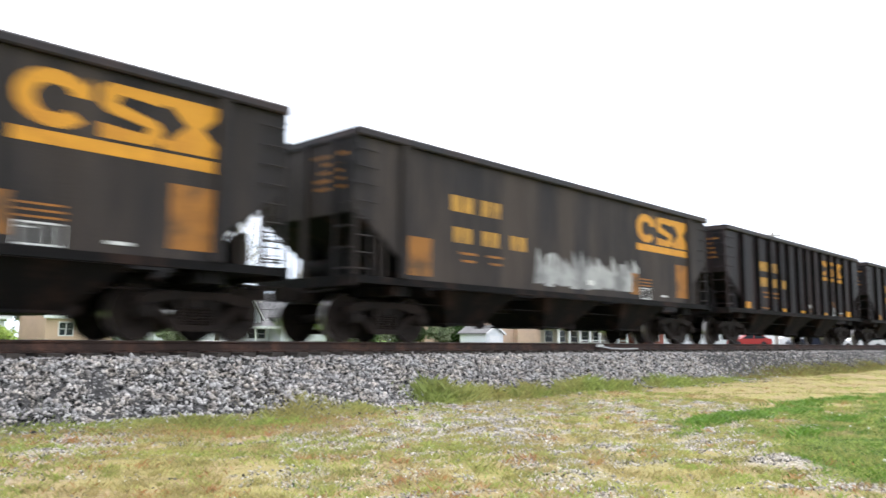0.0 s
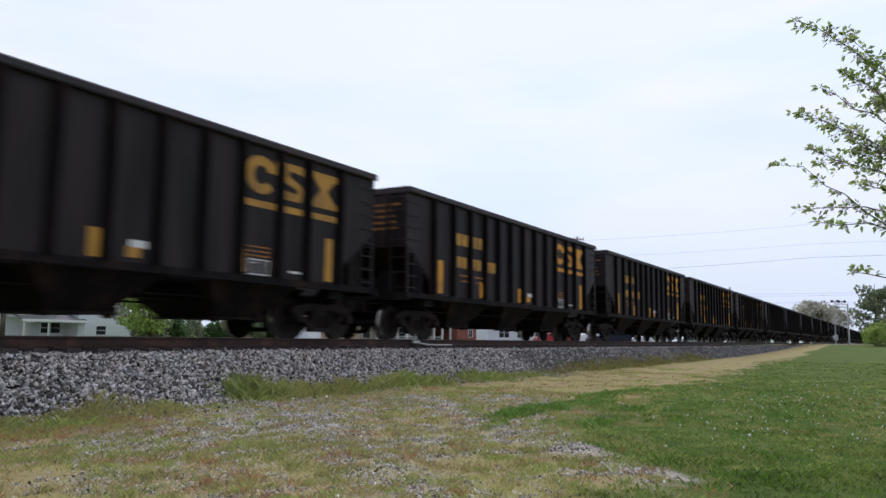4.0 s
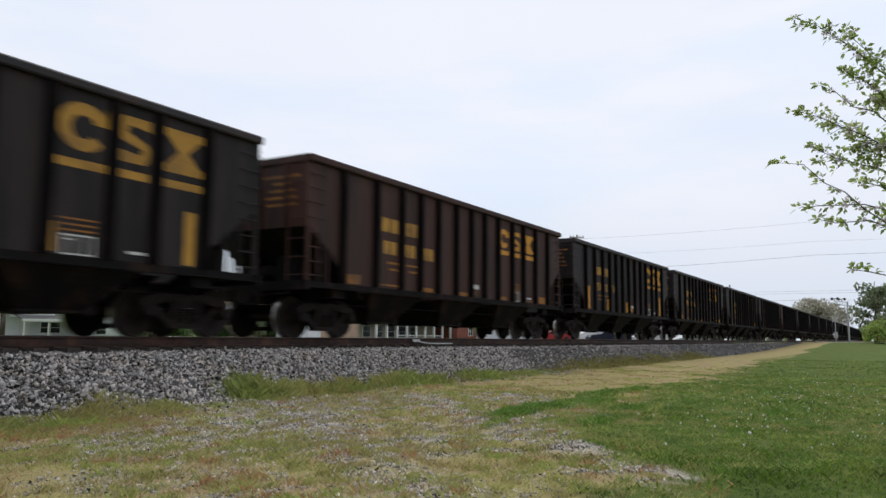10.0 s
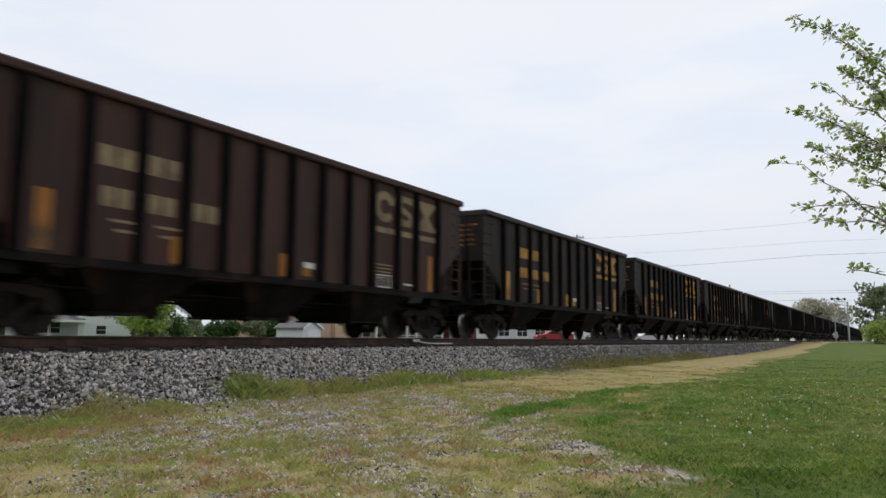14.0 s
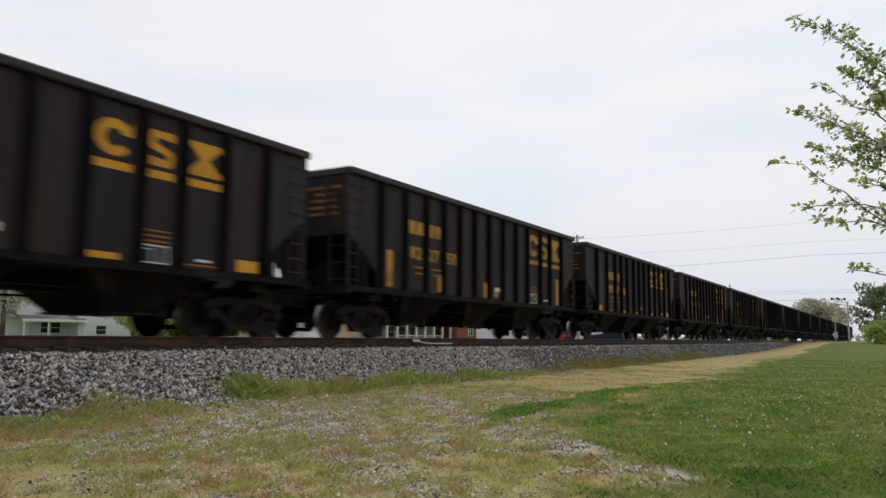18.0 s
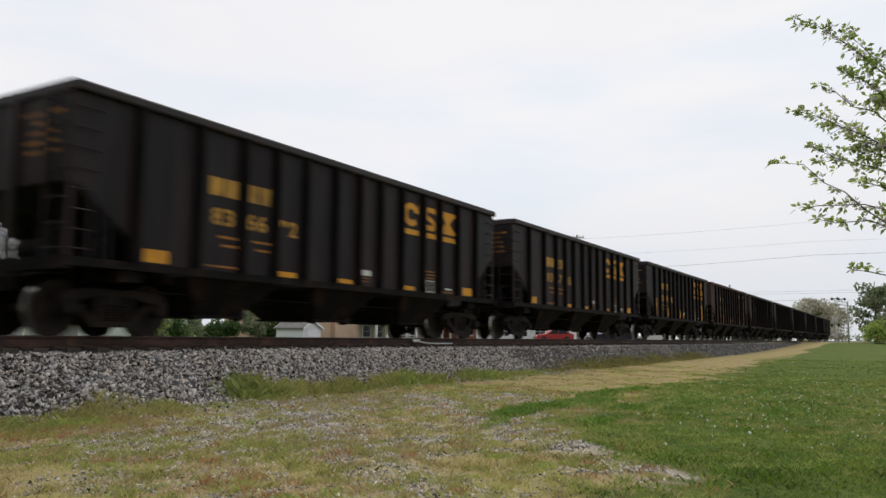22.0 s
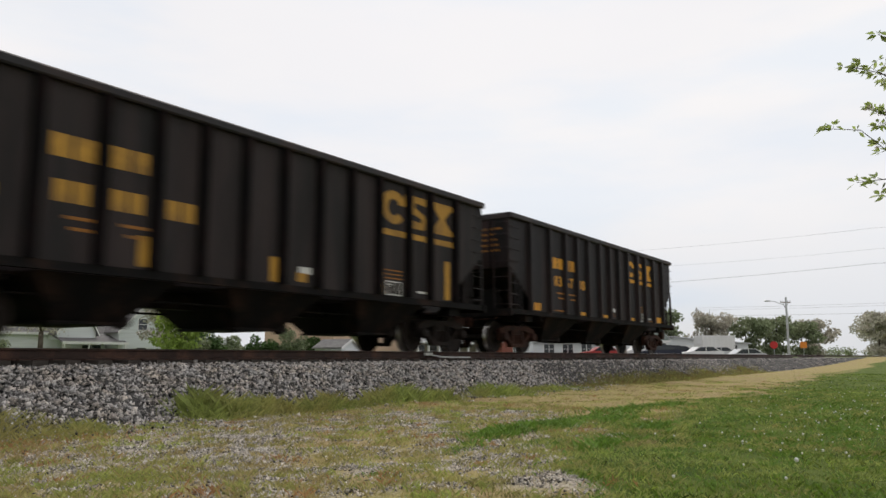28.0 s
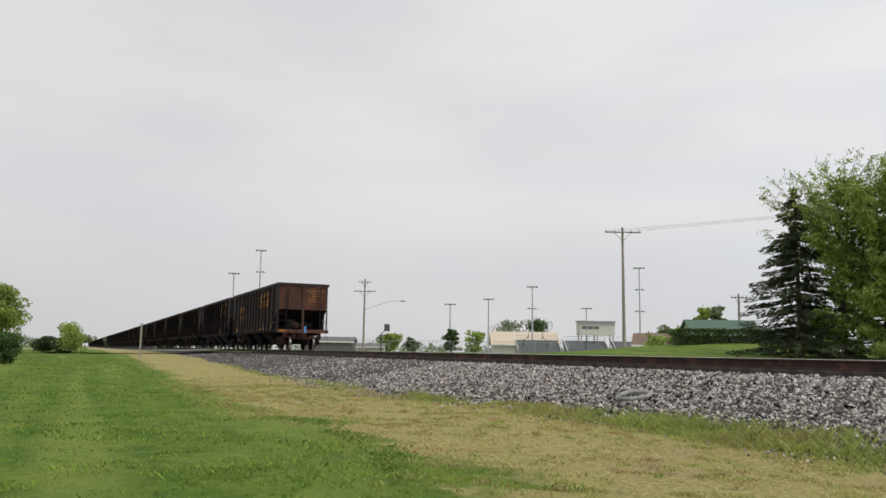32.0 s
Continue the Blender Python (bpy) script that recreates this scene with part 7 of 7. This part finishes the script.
# ================= poles, lamps, wires, signs =================
def utility_pole(name, label, x, y, h, arms, turn=0.0, lamp=None, mat_=None, z=None):
    """arms: (height, half length) cross-arms; lamp: (height, reach) of a street-light bracket."""
    z0 = float(ground_z(x, y)) - 0.1 if z is None else z
    ob = thing(name, label, "utility pole", pose(x, y, z0, 0, 0, turn))
    part("pole", Mesh().tube((0, 0, 0), (0, 0, h), 0.16, 0.10, 10), mat_ or M_POLE, ob)
    for a, l in arms:
        part("crossarm", Mesh().box(-l, l, -0.16, -0.07, a - 0.06, a + 0.06), M_POLE, ob)
        part("brace", Mesh().tube((-l * 0.5, -0.12, a - 0.05), (0, -0.12, a - 0.75), 0.02, n=5).tube((l * 0.5, -0.12, a - 0.05), (0, -0.12, a - 0.75), 0.02, n=5), M_DARKSTEEL, ob)
        for q in (-0.92, -0.45, 0.45, 0.92):
            part("insulator", Mesh().tube((q * l, -0.11, a + 0.06), (q * l, -0.11, a + 0.24), 0.05, 0.035, 6), M_STEEL, ob)
    if lamp:
        a, r = lamp
        part("lamp_bracket", Mesh().pipe([(0, 0, a), (r * 0.6, 0, a + abs(r) * 0.22), (r, 0, a + abs(r) * 0.26)], 0.035, 6), M_STEEL, ob)
        part("lamp_head", Mesh().ball((r, 0, a + abs(r) * 0.25), 0.28, 8, 5, (1.4, 0.7, 0.4)), M_STEEL, ob)
    return ob


def field_light(x, y, h, heads=2):
    z0 = float(ground_z(x, y)) - 0.1
    ob = thing("field_light", "tall steel sports-field floodlight mast", "light mast", pose(x, y, z0, 0, 0, math.degrees(math.atan2(y, x)) + 90), "field floodlights")
    part("mast", Mesh().tube((0, 0, 0), (0, 0, h), 0.17, 0.10, 8), M_STEEL, ob)
    for k in range(heads):
        z = h - 0.2 - k * 4.2
        part("crossbar", Mesh().box(-1.1, 1.1, -0.06, 0.06, z - 0.06, z + 0.06), M_STEEL, ob)
        for q in ((-0.85, -0.3, 0.3, 0.85) if k == 0 else (-0.5, 0.5)):
            part("floodlight", Mesh().lathe([(0.0, -0.25), (0.12, -0.25), (0.26, 0.05), (0.0, 0.05)], "z", 8, (q, -0.12, z + 0.12)), M_STEEL, ob)


def wire(name, pts, sag, r=0.014):
    line = []
    for a, b in zip(pts, pts[1:]):
        a, b = Vector(a), Vector(b)
        line += [a.lerp(b, k / 14) - Vector((0, 0, sag * 4 * (k / 14) * (1 - k / 14))) for k in range(15 if b == Vector(pts[-1]) else 14)]
    return solid(name, Mesh().pipe(line, r, 4), M_WIRE, "thin dark overhead cable between poles", "cable")


utility_pole("utility_pole", "tall timber utility pole with two cross-arms and a street light", 75.9, 28.2, 11.2, ((10.95, 0.75), (9.4, 1.7)), 128, (7.0, 2.4))
utility_pole("utility_pole", "timber pole beyond the crossing with far-off cables", 150, 42, 9.6, ((9.0, 1.2),), 0)
utility_pole("utility_pole", "pale slim roadside pole with two arms", 97.5, 17.0, 7.6, ((7.0, 0.6),), 128, (6.6, 2.2), M_STEEL)
utility_pole("utility_pole", "tall timber utility pole with one long cross-arm", -55.4, 42.6, 10.9, ((10.45, 1.55),), 64)
utility_pole("utility_pole", "timber pole with a long street-lamp bracket", -105.2, 36.6, 10.4, ((9.9, 0.9), (8.6, 1.5)), 70, (6.0, 5.4))
utility_pole("utility_pole", "grey street pole with a curved lamp arm", -60.2, 61.0, 6.6, ((6.2, 0.8),), 60, (4.6, 2.6))
utility_pole("utility_pole", "far timber pole with cross-arms beyond the shrubs", -150, -20.0, 15.2, ((14.2, 2.0),), 90, (9.0, 4))
utility_pole("utility_pole", "far timber pole with cross-arms beyond the shrubs", -190, -17.5, 10.5, ((9.9, 1.8),), 90)
utility_pole("utility_pole", "far timber pole with cross-arms beyond the shrubs", -230, -13.5, 9.8, ((9.2, 1.6),), 90)
for x, y, h, n in ((-137.0, 65.4, 9.6, 1), (-133.8, 72.1, 10.7, 1), (-130.2, 79.8, 13.2, 2), (-125.6, 89.2, 9.2, 1), (-121.1, 98.5, 17.2, 3), (-153.0, 31.8, 19.6, 2), (-155.2, 27.2, 15.0, 1)):
    field_light(x, y, h, n)
wire("overhead_cable", [(75.9, 28.2, 10.3), (80.7, 6.3, 11.3), (87, -24, 12.2)], 0.15, 0.008)
wire("overhead_cable", [(75.9, 28.2, 6.9), (80.7, 6.4, 8.1), (87, -24, 8.9)], 0.12, 0.014)
wire("overhead_cable", [(75.9, 28.2, 8.6), (80.7, 6.4, 9.4), (87, -24, 10.2)], 0.15, 0.007)
for za, zb, rr in ((9.0, 9.4, 0.016), (8.6, 9.0, 0.016), (7.5, 7.6, 0.02)):
    wire("overhead_cable", [(150, 42, za), (150, -30, zb)], 0.5, rr)
for k in (-1.3, 0.0, 1.3):
    wire("overhead_cable", [(-55.4 + 0.44 * k, 42.6 + 0.9 * k, 10.75), (10 + k, 66, 11.5)], 0.7, 0.009)


def hoop(x, y, turn):
    ob = thing("basketball_hoop", "dark basketball hoop on a bent post", "basketball hoop", pose(x, y, float(ground_z(x, y)) - 0.05, 0, 0, turn))
    part("post", Mesh().pipe([(0, 0, 0), (0, 0, 2.6), (0.9, 0, 3.3)], 0.08, 8), M_DARKSTEEL, ob)
    part("backboard", Mesh().box(0.9, 0.95, -0.75, 0.75, 3.0, 4.0), M_DARKSTEEL, ob)


hoop(-105.4, 39.3, 40)
hoop(-128, 76.5, 60)
hoop(-126, 80.5, 240)


def fence():
    ob = thing("chain_link_fence", "grey chain-link fence along the field", "fence", pose(-134, 58, -0.25, 0, 0, 58))
    for k in range(19):
        part("fence_post", Mesh().tube((-27 + k * 3, 0, 0), (-27 + k * 3, 0, 2.3), 0.05, n=6), M_STEEL, ob)
    for z in (0.1, 2.25):
        part("rail", Mesh().tube((-27, 0, z), (27, 0, z), 0.035, n=6), M_STEEL, ob)
    net = Mesh()
    for k in range(180):
        x = -27 + k * 0.3
        net.tube((x, 0, 0.1), (x + 1.1, 0, 2.25), 0.006, n=3, caps=False)
        net.tube((x + 1.1, 0, 0.1), (x, 0, 2.25), 0.006, n=3, caps=False)
    part("mesh_wire", net, M_STEEL, ob)


fence()


def marker_post(x, y, h, label):
    ob = thing("marker_post", label, "post", pose(x, y, float(ground_z(x, y)) - 0.1))
    part("post", Mesh().box(-0.07, 0.07, -0.05, 0.05, 0, h), M_POLE, ob)
    part("post_cap", Mesh().box(-0.09, 0.09, -0.07, 0.07, h, h + 0.12), M_STEEL, ob)


marker_post(-49.6, 3.5, 1.95, "weathered timber marker post beside the track")
marker_post(57.4, 66.2, 2.6, "pale post in front of the garden shrubs")


def sign(x, y, h, face, r, sides, label, turn):
    ob = thing("road_sign", label, "sign", pose(x, y, float(ground_z(x, y)), 0, 0, turn))
    part("post", Mesh().tube((0, 0, 0), (0, 0, h), 0.03, n=6), M_STEEL, ob)
    off = math.pi / sides
    part("face", Mesh().prism([(r * math.cos(off + 2 * math.pi * k / sides), h + r * math.sin(off + 2 * math.pi * k / sides)) for k in range(sides)], "y", -0.04, -0.02), face, ob)


sign(92.5, 17.6, 2.0, M_SIGNRED, 0.42, 8, "red eight-sided road sign on a steel post", -75)
sign(98.5, 15.6, 1.7, M_SIGNORANGE, 0.5, 4, "orange diamond road sign on a steel post", -75)


def crossing_signal(x, y, turn):
    ob = thing("crossing_signal", "railway crossing signal with flashers, gate arm and box", "crossing signal", pose(x, y, float(ground_z(x, y)), 0, 0, turn))
    part("mast", Mesh().tube((0, 0, 0), (0, 0, 4.2), 0.08, n=8), M_STEEL, ob)
    for a in (-45, 45):
        c, s = math.cos(radians(a)), math.sin(radians(a))
        part("crossbuck", Mesh().prism([(0.6 * c - 0.08 * s, 3.7 + 0.6 * s + 0.08 * c), (-0.6 * c - 0.08 * s, 3.7 - 0.6 * s + 0.08 * c), (-0.6 * c + 0.08 * s, 3.7 - 0.6 * s - 0.08 * c), (0.6 * c + 0.08 * s, 3.7 + 0.6 * s - 0.08 * c)], "y", -0.12 - 0.02 * (a > 0), -0.10 - 0.02 * (a > 0)), M_WHITE, ob)
    for q in (-0.5, 0.5):
        part("flasher", Mesh().tube((q, -0.2, 2.7), (q, 0.05, 2.7), 0.22, n=12), M_RUBBER, ob)
    part("gate_arm", Mesh().box(0.1, 0.2, -0.1, 4.6, 1.15, 1.27), M_WHITE, ob)
    part("mechanism_box", Mesh().box(-0.3, 0.3, -0.3, 0.3, 0.7, 1.6), M_STEEL, ob)


crossing_signal(140.0, 8.4, 90)


def cantilever_signal(x, y):
    ob = thing("cantilever_signal", "steel crossing mast with lamp arm reaching over the road", "crossing signal", pose(x, y, float(ground_z(x, y))))
    part("mast", Mesh().tube((0, 0, 0), (0, 0, 6.1), 0.14, 0.12, 10), M_STEEL, ob)
    tip = Vector((-2.9, 1.5, 6.05))
    arm = Mesh().tube((0, 0, 5.45), tip - Vector((0, 0, 0.35)), 0.06, n=6).tube((0, 0, 6.0), tip, 0.06, n=6)
    for k in range(6):
        a, b = Vector((0, 0, 5.45)).lerp(tip - Vector((0, 0, 0.35)), k / 5), Vector((0, 0, 6.0)).lerp(tip, k / 5)
        arm.tube(a, b, 0.03, n=4)
    part("arm", arm, M_STEEL, ob, "twin-tube lamp arm")
    for f in (0.45, 1.0):
        q = Vector((0, 0, 6.05)).lerp(tip, f)
        part("flasher", Mesh().tube(q + Vector((-0.12, -0.38, 0.34)), q + Vector((0.15, -0.38, 0.34)), 0.19, n=12).tube(q + Vector((-0.12, 0.38, 0.34)), q + Vector((0.15, 0.38, 0.34)), 0.19, n=12).tube(q, q + Vector((0, 0, 0.4)), 0.04, n=6).tube(q + Vector((0, -0.5, 0.38)), q + Vector((0, 0.5, 0.38)), 0.035, n=6), M_RUBBER, ob, "black pair of flashing lamps")


cantilever_signal(130.0, 6.05)


# roads across the line
def road(name, x0, x1, label):
    xs = np.linspace(x0, x1, 5)
    ys = np.concatenate([np.linspace(-60, 11.55, 24), np.linspace(13.3, 90, 24)])
    for lo, hi in ((0, 24), (24, 48)):
        yy = ys[lo:hi]
        gx, gy = np.meshgrid(xs, yy)
        z = np.maximum(ground_z(gx, gy) + 0.03, -0.22 + 0.19 * np.exp(-((gy - TRACK_Y) / 3.0) ** 2))
        vs = np.stack([gx, gy, z], -1).reshape(-1, 3)
        n = len(xs)
        i = (np.arange(len(yy) - 1)[:, None] * n + np.arange(n - 1)[None]).ravel()
        tagged(new(name, cloud_mesh(name, vs, np.stack([i, i + 1, i + n + 1, i + n], 1), M_PALEROAD)), label, "road", kind="structure")


road("road", 130, 139, "pale worn asphalt road crossing the track")
road("road", -78, -68, "pale worn asphalt road crossing the track")


# parked vehicles
def parked_car(x, y, turn, paint, label, van=False, z=None):
    z0 = float(ground_z(x, y)) if z is None else z
    ob = thing("parked_car", label, "car", pose(x, y, z0, 0, 0, turn), "parked cars")
    if van:
        low = [(-2.4, 0.35), (2.4, 0.35), (2.45, 0.95), (1.9, 1.15), (1.3, 1.95), (-2.35, 2.0), (-2.45, 0.9)]
        glass = [(1.35, 1.15), (1.82, 1.15), (1.25, 1.82), (0.5, 1.82), (0.5, 1.15)]
        glass2 = [(-2.1, 1.2), (0.3, 1.2), (0.3, 1.8), (-2.1, 1.82)]
    else:
        low = [(-2.2, 0.32), (2.2, 0.32), (2.25, 0.62), (2.1, 0.78), (1.05, 0.92), (0.35, 1.38), (-1.1, 1.42), (-1.85, 0.98), (-2.2, 0.92)]
        glass = [(0.92, 0.93), (0.32, 1.33), (-0.30, 1.36), (-0.30, 0.93)]
        glass2 = [(-0.38, 0.93), (-0.38, 1.36), (-1.05, 1.37), (-1.65, 0.98)]
    part("body", Mesh().prism(low, "y", -0.86, 0.86), paint, ob)
    for g in (glass, glass2):
        part("side_window", Mesh().prism(g, "y", -0.875, 0.875), M_GLASS, ob)
    for wx in (-1.35, 1.38):
        for wy in (-0.80, 0.80):
            w = part("wheel", Mesh().lathe([(0.0, -0.1), (0.20, -0.1), (0.32, -0.09), (0.33, 0), (0.32, 0.09), (0.20, 0.1), (0.0, 0.1)], "y", 16, (wx, wy, 0.33)), M_RUBBER, ob, smooth=True)
            part("rim", Mesh().lathe([(0.0, -0.112), (0.19, -0.112), (0.19, -0.1)], "y", 12, (wx, wy * 1.01, 0.33)), M_STEEL, w)
    for wy in (-0.6, 0.6):
        part("headlight", Mesh().box(2.19, 2.262, wy - 0.18, wy + 0.18, 0.60, 0.72), M_TRIM, ob)
        part("tail_light", Mesh().box(-2.46 if van else -2.215, -2.40 if van else -2.19, wy - 0.15, wy + 0.15, 0.7, 0.88), M_SIGNRED, ob)


parked_car(84.6, 19.2, 128, M_SILVER, "silver saloon car parked beside the road")
parked_car(79.0, 26.0, 128, M_NAVY, "dark blue car parked by the white building")
parked_car(82.5, 22.8, 128, M_CARWHITE, "white car parked by the white building")
parked_car(88.0, 27.0, 110, M_NAVY, "dark car parked by the low shed")
parked_car(91.5, 31.5, 128, M_CARWHITE, "white van parked by the white building", True)
parked_car(86.0, 35.0, 128, M_CARRED, "red car parked by the white building")
parked_car(95.0, 24.5, 128, M_SILVER, "silver car parked by the low shed")
parked_car(118.0, 1.2, 178, M_CARRED, "dark red car parked under the roadside tree")

# scrap left by the line
s_ = Mesh().pipe([(-12.85, 8.75, -0.70), (-12.6, 8.60, -0.72), (-12.35, 8.64, -0.71), (-12.2, 8.85, -0.66), (-12.3, 9.05, -0.61), (-12.6, 9.12, -0.60), (-12.85, 8.98, -0.63), (-12.87, 8.80, -0.68)], 0.035, 8)
solid("scrap_loop", s_, M_GRAFFITI, "pale loop of scrap hose lying on the ballast", "hose")
s_ = Mesh().box(-40.6, -39.6, 9.3, 9.5, -0.66, -0.58).box(-40.4, -40.2, 9.1, 9.7, -0.62, -0.50)
solid("scrap_timber", s_, M_TIE, "dark broken tie timber lying on the ballast", "timber")


# ================= what moves =================
def motions():
    rows = train_rows()
    first = {}
    turns = int(32.0 * FPS)
    for k, car in enumerate(TRAIN):
        walk(car, [(t, pose(s - k * RAIL_TIMES - HALF, TRACK_Y, 0)) for t, s in rows])
        for w in car.children_recursive:
            if w.name.split(".")[0] != "wheelset":
                continue
            axle = w["axle"]
            if axle not in first:
                x = -0.889 if axle == 0 else 0.889
                walk(w, [(i / FPS, pose(x, 0, 0.457, 0, -88.0 * i, 0)) for i in range(turns + 1)])
                first[axle] = w
            else:
                w.rotation_mode = "QUATERNION"
                w.animation_data_create()
                w.animation_data.action = first[axle].animation_data.action
                w.animation_data.action_slot = first[axle].animation_data.action_slot


motions()
